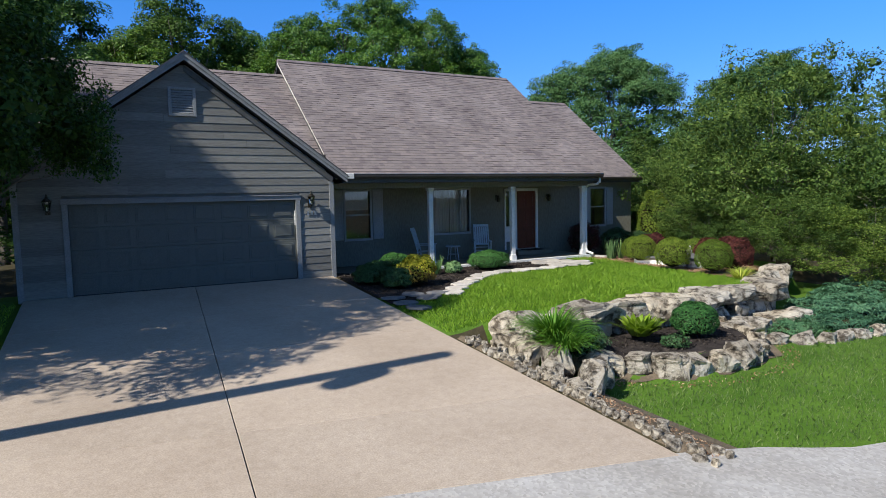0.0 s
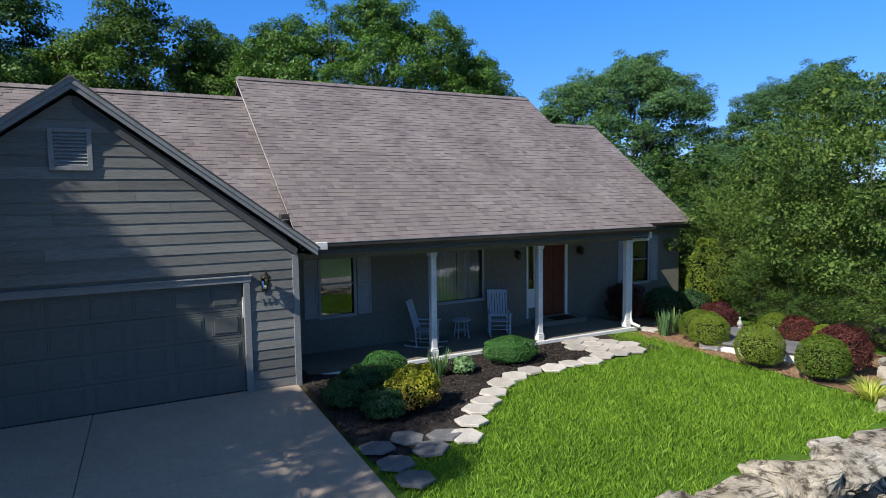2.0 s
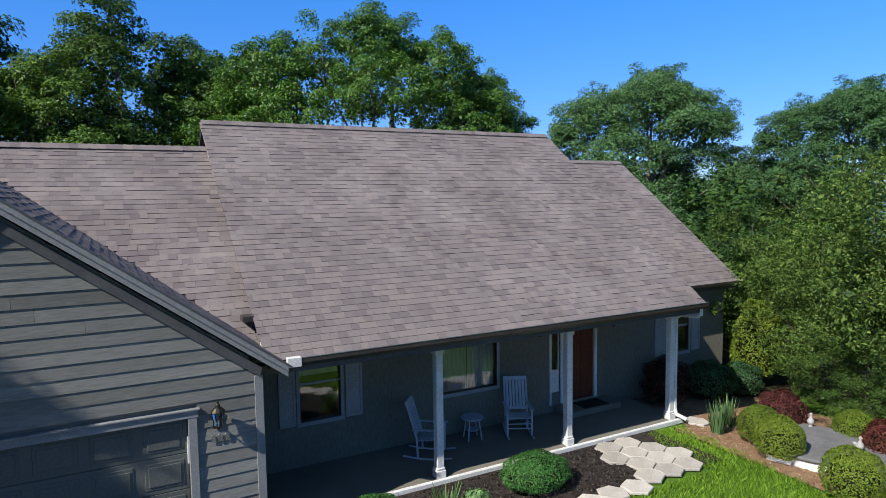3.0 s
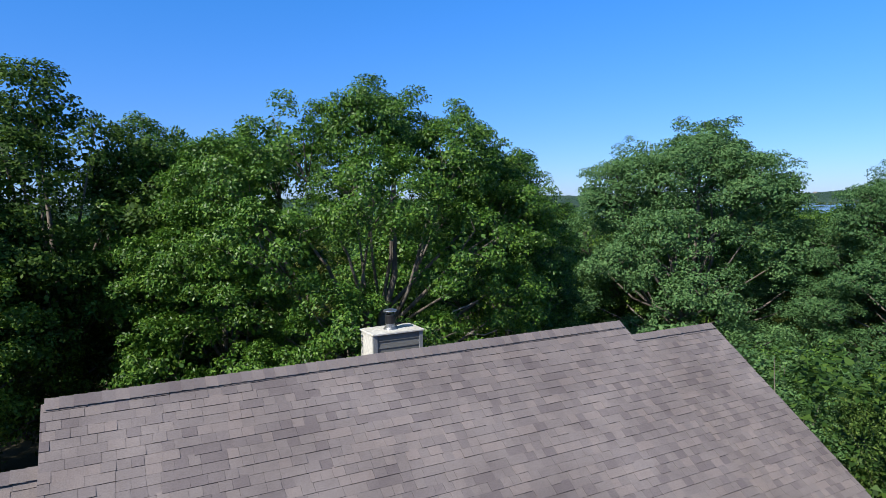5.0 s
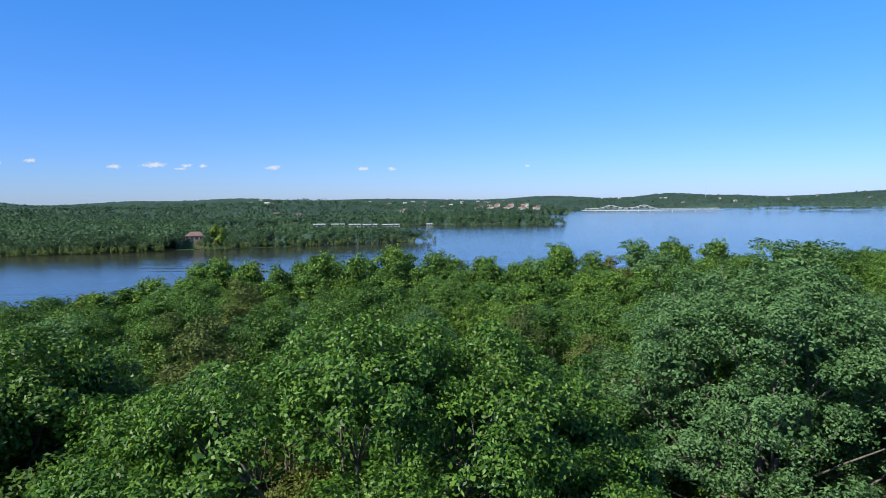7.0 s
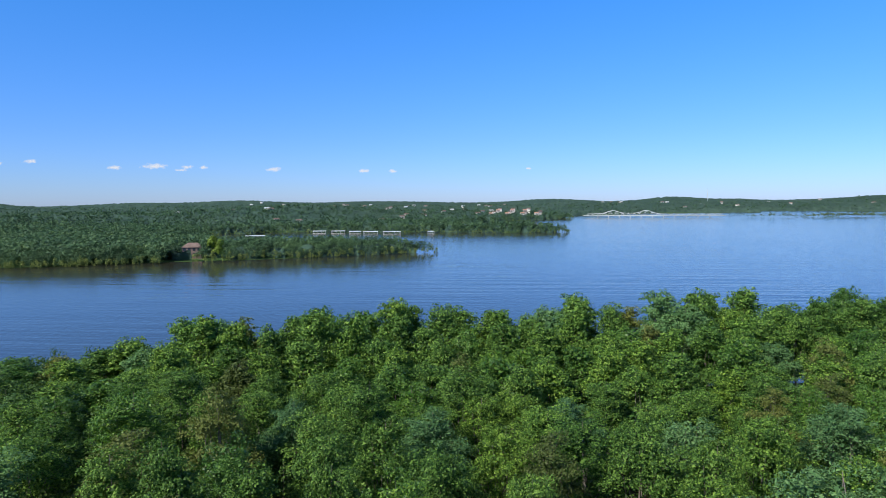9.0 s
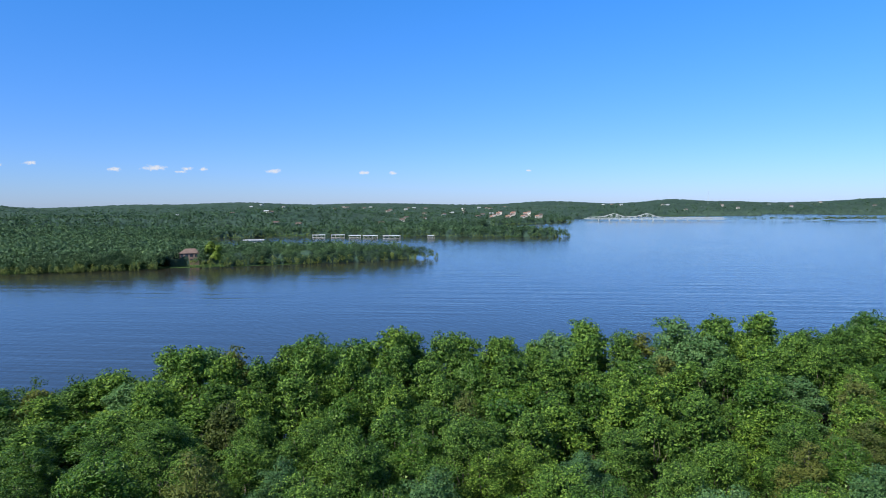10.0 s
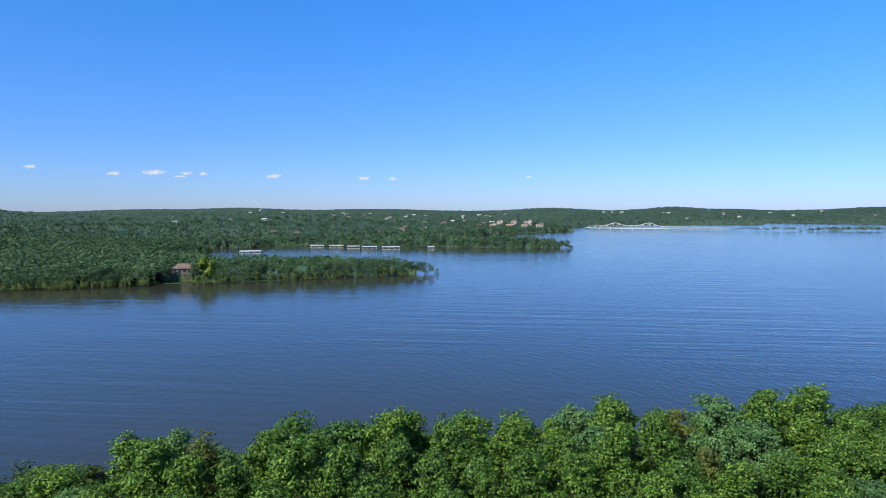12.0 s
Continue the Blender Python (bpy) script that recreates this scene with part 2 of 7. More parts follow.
def tree_meshes(seed, height, radius, trunk_h, trunk_r, puffs, puff_r, per, leaf, mat, bark, flat=0.85, limbs=9, shape="round", twist=0.4, limb_n=6, boughs=30, spread=0.9, skirt=False, whole=0.6, tri=False):
    """The meshes of a tree: a tapered trunk with forked limbs, and a crown of small leaves in uneven tufts."""
    rng = np.random.default_rng(seed)
    g = Geo()
    lean = rng.normal(size=2) * 0.03 * height
    mid = np.array([lean[0] * 0.5, lean[1] * 0.5, trunk_h + (height - trunk_h) * 0.5])
    spine = [(0, 0, -0.4), (0, 0, 0.15), (lean[0] * 0.15, lean[1] * 0.15, trunk_h * 0.5), (lean[0] * 0.3, lean[1] * 0.3, trunk_h),
             (lean[0] * 0.6, lean[1] * 0.6, trunk_h + (height - trunk_h) * 0.45), (lean[0], lean[1], height - puff_r * 0.8)]
    g.tube(spine, [trunk_r * 1.7, trunk_r * 1.2, trunk_r, trunk_r * 0.75, trunk_r * 0.28, trunk_r * 0.05], 8)
    zc, hz = trunk_h + (height - trunk_h) * 0.52, (height - trunk_h) * 0.5
    rows = []
    ph = rng.uniform(0, 6.28, 6)
    for i in range(boughs):
        d = unit(rng, 1)[0]
        if d[2] < -0.5 and not skirt:
            d[2] = -d[2]
        rad = rng.uniform(0.66, 0.95) if i % 4 else rng.uniform(0.1, 0.6)
        rad *= 1 + 0.09 * math.sin(3 * math.atan2(d[1], d[0]) + ph[0]) + 0.08 * math.sin(5 * d[2] + 2 * math.atan2(d[1], d[0]) + ph[1])
        zz = d[2] * rad
        prof = 1.0 if shape == "round" else max(0.12, (1 - (zz + 1) / 2) * 1.25)
        hub = np.array([d[0] * radius * rad * prof, d[1] * radius * rad * prof, zc + zz * hz])
        hub[:2] += lean * (hub[2] / height)
        for j in range(max(1, puffs // boughs)):
            p = hub + (np.clip(rng.normal(size=3), -1.2, 1.2) * np.array([spread, spread, spread * flat]) if j else 0)
            p[2] = min(max(p[2], 0.3), height - puff_r * 0.5)
            rows.append((*p, puff_r * rng.uniform(0.6, 1.3), flat * rng.uniform(0.85, 1.15)))
    rows = rows[:: max(1, puffs // boughs)] + [r for k, r in enumerate(rows) if k % max(1, puffs // boughs)]
    for i in range(limbs):
        tip = np.array(rows[i % boughs][:3])
        h0 = trunk_h * rng.uniform(0.75, 1.0) + (tip[2] - trunk_h) * rng.uniform(0.0, 0.35)
        h0 = max(trunk_h * 0.6, min(h0, tip[2] - 0.2))
        base = np.array([lean[0] * 0.4, lean[1] * 0.4, h0])
        k1 = base + (tip - base) * 0.4 + rng.normal(size=3) * twist * 0.4 + np.array([0, 0, 0.1 * np.linalg.norm(tip - base)])
        k2 = base + (tip - base) * 0.75 + rng.normal(size=3) * twist * 0.5 + np.array([0, 0, 0.05 * np.linalg.norm(tip - base)])
        r0 = trunk_r * rng.uniform(0.2, 0.34)
        g.tube([base, k1, k2, tip], [r0, r0 * 0.65, r0 * 0.38, r0 * 0.1], limb_n)
        for j in range(2):
            t2 = np.array(rows[(i * 3 + j * 7 + limbs) % len(rows)][:3])
            if np.linalg.norm(t2 - k1) < radius * 0.9:
                g.tube([k1, k1 + (t2 - k1) * 0.5 + rng.normal(size=3) * twist * 0.4, t2], [r0 * 0.5, r0 * 0.3, r0 * 0.08], 5)
    trunk = mesh_of("trunk", g, bark, True)
    crown = quads_mesh("crown", crown_leaves(rng, rows, per, leaf, np.array([lean[0] * 0.5, lean[1] * 0.5, zc - hz * 0.25]), np.array([radius, radius, hz]), whole), mat, tri)
    return trunk, crown


def spread_lobes(seed, height, radius, low, n, size):
    """Rounded masses of a crown: one on top, the rest wound down round the axis."""
    rr = np.random.default_rng(seed)
    out = [(rr.normal() * 0.08 * radius, rr.normal() * 0.08 * radius, height - size * 0.95, size)]
    for i in range(1, n):
        f = 1 - (i + rr.uniform(-0.3, 0.3)) / n
        z = low + size * 0.6 + f * (height - low - size * 1.8)
        reach = radius * math.sqrt(max(0.05, 1 - ((f - 0.30) / 0.72) ** 2)) - size * 0.75
        a = i * 2.4 + rr.uniform(-0.5, 0.5)
        q = max(0.15, reach) * rr.uniform(0.72, 1.08)
        out.append((q * math.cos(a), q * math.sin(a), z, size * rr.uniform(0.78, 1.2)))
    return out


def lobed_tree(seed, lobes, trunk_h, trunk_r, puff_r, per, leaf, mat, bark, packed=9.0, flat=0.85, tri=False, limb_n=6, loose=0.0, core=120.0, narrow=0.5):
    """The meshes of a tree whose crown is built of rounded masses (rows x, y, z, radius), each of many tufts of leaves on its own limb."""
    rng = np.random.default_rng(seed)
    g = Geo()
    top = max(lobes, key=lambda q: q[2] + q[3])
    mean = np.array([[q[0], q[1], q[2]] for q in lobes]).mean(axis=0)
    fork = np.array([mean[0] * 0.25, mean[1] * 0.25, trunk_h])
    tip = np.array(top[:3])
    bend = fork + (tip - fork) * 0.5 + rng.normal(size=3) * 0.25
    g.tube([(0, 0, -0.5), (0, 0, 0.12), fork * np.array([0.5, 0.5, 0.55]), fork, bend, tip], [trunk_r * 1.7, trunk_r * 1.2, trunk_r, trunk_r * 0.8, trunk_r * 0.42, trunk_r * 0.1], 9)
    leaves = []
    for x, y, z, r in lobes:
        c = np.array([x, y, z])
        out = c - np.array([mean[0], mean[1], mean[2] - 1.0])
        out = out / (np.linalg.norm(out) + 1e-6)
        start = fork + (bend - fork) * np.clip((z - trunk_h) / max(0.5, tip[2] - trunk_h), 0, 1) * rng.uniform(0.3, 1.0)
        k1 = start + (c - start) * 0.5 + rng.normal(size=3) * 0.18 * r + np.array([0, 0, -0.06 * np.linalg.norm(c - start)])
        r0 = trunk_r * rng.uniform(0.22, 0.36)
        g.tube([start, k1, c, c + (out + np.array([0, 0, 0.6])) * r * 0.55], [r0, r0 * 0.7, r0 * 0.42, r0 * 0.1], limb_n)
        n = max(6, int(packed * r * r))
        d = unit(rng, n * 3)
        d = d[(d @ out > -0.35) | (d[:, 2] > 0.35)][:n]
        d = d[d[:, 2] > -0.75]
        ph = rng.uniform(0, 6.28, 3)
        lump = 1 + 0.13 * np.sin(d[:, 0] * 4 + ph[0]) * np.cos(d[:, 1] * 4 + ph[1]) + 0.08 * np.sin(d[:, 2] * 6 + ph[2])
        hubs = c + d * (r * lump * rng.uniform(0.68, 1.0 + loose, len(d)))[:, None] * np.array([1, 1, flat])
        for j, h in enumerate(hubs):
            pr = puff_r * rng.uniform(0.65, 1.3)
            m = max(4, int(per * pr * pr))
            e = unit(rng, m)
            e[:, 2] = np.where(e[:, 2] < -0.5, -e[:, 2], e[:, 2])
            p = h + e * (pr * rng.uniform(0.1, 1.0, m) ** 0.5)[:, None] * np.array([1, 1, 0.8])
            nrm = e * 0.55 + d[j] * 0.45 + rng.normal(size=(m, 3)) * 0.55 + np.array([-0.12, 0, 0.3])
            leaves.append(leaf_quads(rng, p, nrm, leaf, leaf * narrow))
            if j % 5 == 0:
                g.tube([k1 + (c - k1) * 0.7, (c + h) * 0.5 + rng.normal(size=3) * 0.1 * r, h], [r0 * 0.34, r0 * 0.22, r0 * 0.06], 4)
        m = int(core * r * r)
        e = unit(rng, m)
        p = c + e * (r * rng.uniform(0.05, 0.8, m) ** 0.6)[:, None] * np.array([1, 1, flat])
        leaves.append(leaf_quads(rng, p, e + unit(rng, m) * 0.8, leaf * 1.5, leaf * 1.1))
    trunk = mesh_of("trunk", g, bark, True)
    crown = quads_mesh("crown", np.concatenate(leaves), mat, tri)
    return trunk, crown


def tree(name, meshes, at, turn, size, label, category="tree", group=""):
    ob = thing(name, at, label, category, group, turn)
    ob.scale = (size[0], size[0], size[1]) if hasattr(size, "__len__") else (size, size, size)
    part("trunk", meshes[0], None, ob)
    part("crown", meshes[1], None, ob)
    return ob


# ---- ground, lake and far land ----
LAKE = -14.5
CA, SA = math.cos(radians(27.7)), math.sin(radians(27.7))


def uv_of(x, y):
    """Across and along the way to the lake."""
    return x * CA - y * SA, x * SA + y * CA


def xy_of(u, v):
    return u * CA + v * SA, -u * SA + v * CA


def smooth(a, b, x):
    t = np.clip((x - a) / (b - a), 0, 1)
    return t * t * (3 - 2 * t)


def cape(u, v, ax, ay, ar, bx, by, br):
    """Signed distance to a tongue of land that tapers from one end to the other; below 0 is land."""
    dx, dy = bx - ax, by - ay
    t = np.clip(((u - ax) * dx + (v - ay) * dy) / (dx * dx + dy * dy), 0, 1)
    return np.hypot(u - ax - dx * t, v - ay - dy * t) - (ar + (br - ar) * t)


def wobble(u, v, s, k=0.0):
    return (np.sin(u / s + 1.3 + k) * np.cos(v / s * 0.8 + k * 2) + 0.5 * np.sin(u / s * 2.3 + v / s * 1.7 + k) + 0.3 * np.sin(u / s * 4.1 - v / s * 3.7))


def far_land(u, v):
    d = cape(u, v, -250, 455, 72, -8, 480, 10)
    d = np.minimum(d, cape(u, v, -640, 560, 210, -255, 480, 95))
    d = np.minimum(d, cape(u, v, -700, 690, 260, -330, 680, 88))
    d = np.minimum(d, cape(u, v, -560, 880, 230, -240, 806, 34))
    d = np.minimum(d, cape(u, v, -900, 760, 420, -440, 900, 175))
    d = np.minimum(d, cape(u, v, -330, 1040, 200, 138, 757, 17))
    d = np.minimum(d, cape(u, v, -330, 1090, 260, 160, 1330, 110))
    d = np.minimum(d, cape(u, v, 566, 1292, 11, 1300, 1230, 16))
    edge = np.where(u < 330, 1500 + 0.15 * u, 1500 + 49 + (u - 330) * 0.95)
    edge = np.minimum(edge, np.where(u > 900, 2090 - (u - 900) * 1.15, 1760))
    d = np.minimum(d, (edge - v) * 0.8)
    return d + wobble(u, v, 60) * np.clip(np.hypot(u, v) / 1500, 0.05, 1) * 8


# hills along the skyline: bearing, breadth and height
HILLS = ((-0.72, 0.05, 20), (-0.48, 0.09, 15), (-0.31, 0.09, 23), (-0.10, 0.10, 15), (0.17, 0.07, 20), (0.36, 0.06, 25), (0.46, 0.04, 10), (0.70, 0.11, 24))


def wall_line(x):
    """The y of the retaining wall's upper edge along x."""
    return -7.05 + 0.35 * smooth(1.8, 0.9, x) + 2.15 * smooth(8.2, 13.0, x) + 2.2 * smooth(13.0, 16.0, x)


def wood_edge(u):
    """How far along the way to the lake the near wood reaches."""
    return 110 + 0.15 * u


def shore_y(x):
    """The edge of the road along x."""
    return -12.25 - 0.22 * np.clip(x, 0, 60)


def height(x, y):
    x, y = np.asarray(x, float), np.asarray(y, float)
    u, v = uv_of(x, y)
    # yard: an upper lawn held by a rock wall, a planter, a lower lawn, and a drive that falls to the road
    fall = np.clip(0.07 * np.minimum(y, 0), -0.92, 0)
    upper = -0.16 - 0.06 * smooth(0, -6, y) - 0.25 * smooth(9, 14, x)
    lower = -0.98 - 0.02 * np.clip(-y - 9, 0, 8) - 0.1 * smooth(3, 12, x)
    planter = (1 - smooth(0.85, 1.0, np.hypot((x - 3.9) / 2.6, (y + 7.4) / 2.25))) * 0.26
    lower = fall - 0.03 + (lower + planter - fall) * smooth(0.1, 1.2, x)
    upper = fall - 0.03 + (upper - fall + 0.03) * smooth(0.0, 1.6, x)
    yard = np.where(x > 0.0, lower + (upper - lower) * smooth(-0.12, 0.12, y - wall_line(x)), fall - 0.03)
    drive = (x > -7.42) & (x < 0.0) & (y > -12.3) & (y < 0.2)
    yard = np.where(drive, fall - 0.14, yard)
    near = yard - 1.6 * smooth(15.5, 24, x) * smooth(-24, -2, y)
    on_road = smooth(-0.1, 0.25, shore_y(x) + 0.1 - 0.08 * np.clip(x, 0, 60) - y) * smooth(60, 42, np.abs(x)) * smooth(-26, -22, y)
    near = near + (-0.91 - 0.02 * np.clip(x, 0, 60) + 0.035 * np.minimum(0, y + 12) - near) * on_road
    e = wood_edge(u)
    back = -1.9 * smooth(11, 15, y) - 2.2 * smooth(40, 108, v) - 11.0 * smooth(e - 7, e + 16, v)
    z = near + back
    r = np.hypot(u, v)
    z = np.where(r < 170, z + 0.3 * wobble(u, v, 9.0) * smooth(24, 36, r), z)
    d = far_land(u, v)
    inland = np.clip(-d, 0, 5000)
    rise = 2.5 * smooth(-2, 12, -d) + 8 * smooth(20, 420, inland) + 5 * smooth(0, 300, inland) * (0.5 + 0.5 * wobble(u, v, 210)) * smooth(300, 900, v)
    for hu, hv, su, sv, hh in ((-235, 1130, 150, 130, 17), (-480, 980, 190, 150, 11), (-20, 1330, 150, 120, 9), (-640, 1400, 260, 200, 14)):
        rise = rise + hh * np.exp(-((u - hu) / su) ** 2 - ((v - hv) / sv) ** 2) * smooth(5, 90, inland)
    dist = np.hypot(u, v)
    ridge = 2 + sum(h * np.exp(-((u / np.maximum(v, 1) - k) / w) ** 2) for k, w, h in HILLS)
    hills = ridge * smooth(2300, 3300, dist) * smooth(0, 200, inland)
    land = np.where(d < 2, LAKE - 1.2 + rise + hills, LAKE - 3)
    w = smooth(150, 240, np.hypot(u * 0.8, v))
    behind = smooth(-40, -160, v)
    w = w * (1 - behind)
    return z * (1 - w) + land * w

HEADING = 27.7


def graded(dense_lo, dense_hi, step, lo, hi, grow):
    xs = list(np.arange(dense_lo, dense_hi + 1e-6, step))
    s = step
    while xs[-1] < hi:
        s *= grow
        xs.append(min(xs[-1] + s, hi))
    s = step
    while xs[0] > lo:
        s *= grow
        xs.insert(0, max(xs[0] - s, lo))
    return np.array(xs)


def grid_mesh(name, xs, ys, fn, mats, slot_fn=None, smooth_shade=True):
    X, Y = np.meshgrid(xs, ys)
    Z = fn(X, Y)
    co = np.stack([X, Y, Z], -1).reshape(-1, 3)
    ny, nx = X.shape
    i = np.arange(ny - 1)[:, None] * nx + np.arange(nx - 1)[None, :]
    q = np.stack([i, i + 1, i + nx + 1, i + nx], -1).reshape(-1, 4)
    me = bpy.data.meshes.new(name)
    me.vertices.add(len(co))
    me.vertices.foreach_set("co", co.reshape(-1).astype(np.float32))
    me.loops.add(4 * len(q))
    me.loops.foreach_set("vertex_index", q.reshape(-1).astype(np.int32))
    me.polygons.add(len(q))
    me.polygons.foreach_set("loop_start", np.arange(0, 4 * len(q), 4, dtype=np.int32))
    for m in mats:
        me.materials.append(m)
    if slot_fn is not None:
        c = co[q].mean(1)
        me.polygons.foreach_set("material_index", slot_fn(c[:, 0], c[:, 1], c[:, 2]).astype(np.int32))
    me.polygons.foreach_set("use_smooth", [smooth_shade] * len(q))
    me.update(calc_edges=True)
    return me


M_SOIL = Mat("forest_floor", rough=0.95, spec=0.1).vary((0.035, 0.034, 0.018), (0.075, 0.062, 0.036), 0.6, 14.0, 0.6, 0.05).m
M_TURF = Mat("turf_soil", rough=0.95, spec=0.1).vary((0.06, 0.13, 0.015), (0.10, 0.19, 0.025), 0.9, 22.0, 0.6, 0.03).m
M_HILL = Mat("far_woods_floor", rough=0.95, spec=0.05).vary((0.028, 0.065, 0.022), (0.055, 0.10, 0.035), 0.02, 0.12, 0.9, 3.0).m


def ground_slot(x, y, z):
    u, v = uv_of(x, y)
    lawn = (y < 1.2) & (y > -40) & ~((x > -0.6) & (x < 0.8) & (y < -6.6) & (y > -12.8)) & ~((x > -0.6) & (x < 0.6) & (y > -3.1)) & (x < 15.5 + 0.3 * np.sin(y)) & (x > -11)
    return np.where(v > 170, 2, np.where(lawn, 0, 1))


# The sheet is turned so that its fine middle follows the way to the lake.
gx = graded(-13, 18, 0.25, -4600, 4600, 1.09)
gy = graded(-15, 14, 0.25, -900, 4700, 1.065)
ground = tagged(new("ground", grid_mesh("ground", gx, gy, height, [M_TURF, M_SOIL, M_HILL], ground_slot)),
                "grassy yard and wooded hills falling to a lake", "ground", kind="structure")

kw = Mat("lake_water", rough=0.10, spec=0.30)
w1 = kw.noise(0.55, 4.0, 0.6, (1, 0.35, 1), True)
w2 = kw.noise(0.045, 3.0, 0.5, (1, 0.4, 1), True)
turned = kw.node("Mapping")
kw.put(turned, "Vector", kw.node("NewGeometry").outputs["Position"])
kw.put(turned, "Rotation", (0, 0, radians(-HEADING - 27.5)))
along_wake = kw.node("Mapping")
kw.put(along_wake, "Vector", turned.outputs[0])
kw.put(along_wake, "Scale", (1.0, 0.05, 1.0))
wake = kw.node("TexNoise", Scale=0.17, Detail=2.0, Roughness=0.5)
kw.put(wake, "Vector", along_wake.outputs[0])
where = kw.ramp(kw.noise(0.009, 2.0, 0.5, (1, 1, 1), True), (0.40, (0, 0, 0)), (0.56, (1, 1, 1)))
low = kw.mix(kw.mix(w1, w2, 0.4), kw.mix((0.5, 0.5, 0.5), wake.outputs[0], where), 0.55)
kw.bump(low, 0.6, 0.75)
kw.color(kw.ramp(kw.noise(0.004, 3.0, 0.5, (1, 1, 1), True), (0.35, (0.028, 0.030, 0.021)), (0.7, (0.036, 0.039, 0.029))))
M_WATER = kw.m
wg = Geo().box(-4800, -300, LAKE - 0.5, 4800, 4900, LAKE)
tagged(new("water", mesh_of("water", wg, M_WATER)), "calm blue lake with fine ripples", "water", kind="structure")

# ---- house ----
kk = Mat("grey_siding", rough=0.72, spec=0.25)
kk.vary((0.168, 0.168, 0.155), (0.215, 0.215, 0.20), 1.4, 26.0, 0.35, 0.006, (0.22, 1, 2.2), per=kk.rand())
M_WALL = kk.m
# Porch wall colour warmed to offset blue skylight in the porch's shade.
M_SHADE_WALL = Mat("porch_wall_shade_tone", rough=0.75, spec=0.2).vary((0.16, 0.155, 0.125), (0.195, 0.19, 0.155), 0.8, 24.0, 0.3, 0.006, (1, 1, 0.3)).m
M_TRIM = Mat("grey_trim", rough=0.6, spec=0.3).vary((0.20, 0.21, 0.215), (0.26, 0.27, 0.275), 2.0, 40.0, 0.15, 0.003).m
# Dark trim; for frieze, fascia and soffits the eave's shade is in the colour.
M_DARKTRIM = Mat("dark_trim_shade", rough=0.7, spec=0.2).vary((0.07, 0.075, 0.08), (0.10, 0.105, 0.11), 2.0, 30.0, 0.2, 0.003).m
M_WHITE = Mat("white_paint", rough=0.5, spec=0.35).vary((0.66, 0.66, 0.64), (0.78, 0.78, 0.76), 1.5, 30.0, 0.12, 0.003).m
M_CHIMTRIM = Mat("chimney_white", rough=0.6, spec=0.3).vary((0.52, 0.50, 0.45), (0.68, 0.66, 0.60), 1.5, 12.0, 0.15, 0.004).m
M_SHUTTER = Mat("pale_shutter", rough=0.6, spec=0.3).vary((0.30, 0.31, 0.32), (0.36, 0.37, 0.38), 2.0, 30.0, 0.15, 0.003).m
# Door colour darkened to stand for the deep shade of the trees.
M_GARDOOR = Mat("garage_door_shade_tone", rough=0.5, spec=0.35).vary((0.095, 0.104, 0.098), (0.12, 0.13, 0.122), 1.0, 40.0, 0.12, 0.003).m
M_DOOR = Mat("red_brown_door", rough=0.42, spec=0.4).vary((0.10, 0.022, 0.012), (0.15, 0.034, 0.018), 2.0, 30.0, 0.2, 0.003, (1, 1, 0.2)).m
M_BLACK = Mat("black_metal", (0.02, 0.02, 0.022), 0.4, 0.3).m
M_BRASS = Mat("weathered_brass", (0.28, 0.22, 0.12), 0.35, 0.9).vary((0.05, 0.045, 0.035), (0.10, 0.09, 0.07), 8.0, 60.0, 0.1, 0.002).m
M_STEEL = Mat("galvanised_steel", (0.45, 0.46, 0.47), 0.35, 0.9).vary((0.36, 0.37, 0.38), (0.52, 0.53, 0.54), 6.0, 30.0, 0.1, 0.002).m
M_GUTTER = Mat("brown_gutter", rough=0.45, spec=0.4).vary((0.035, 0.028, 0.025), (0.055, 0.045, 0.04), 2.0, 20.0, 0.1, 0.003).m
ks = Mat("shingle", rough=0.93, spec=0.12)
ks.vary((0.176, 0.150, 0.148), (0.236, 0.206, 0.202), 0.7, 70.0, 0.5, 0.004)
sock = ks.b.inputs["Base Color"].links[0].from_socket
tone = ks.ramp(ks.island(), (0.0, (0.78, 0.77, 0.80)), (0.3, (0.94, 0.94, 0.95)), (0.7, (1.03, 1.03, 1.02)), (1.0, (1.15, 1.12, 1.09)))
streak = ks.ramp(ks.noise(0.7, 4.0, 0.6), (0.35, (0.94, 0.94, 0.94)), (0.65, (1.03, 1.03, 1.03)))
ks.color(ks.mix(ks.mix(sock, tone, 1.0, "MULTIPLY"), streak, 1.0, "MULTIPLY"))
M_ROOF = ks.m
kp = Mat("shingle_piece", rough=0.93, spec=0.12)
kp.vary((0.176, 0.150, 0.148), (0.236, 0.206, 0.202), 0.7, 70.0, 0.5, 0.004)
sock = kp.b.inputs["Base Color"].links[0].from_socket
tone = kp.ramp(kp.rand(), (0.0, (0.78, 0.77, 0.80)), (0.3, (0.94, 0.94, 0.95)), (0.7, (1.03, 1.03, 1.02)), (1.0, (1.15, 1.12, 1.09)))
kp.color(kp.mix(sock, tone, 1.0, "MULTIPLY"))
M_ROOF_PIECE = kp.m
# Felt; also on shingle butts, as asphalt edge and painted course shadow.
M_DECK = Mat("felt_and_dark_butt", rough=0.95, spec=0.05).vary((0.06, 0.05, 0.05), (0.09, 0.075, 0.07), 2.0, 50.0, 0.3, 0.004).m
kc = Mat("concrete", rough=0.88, spec=0.2)
stain = kc.noise(0.35, 6.0, 0.65)
grain = kc.noise(55.0, 3.0, 0.6)
pit = kc.noise(9.0, 4.0, 0.7)
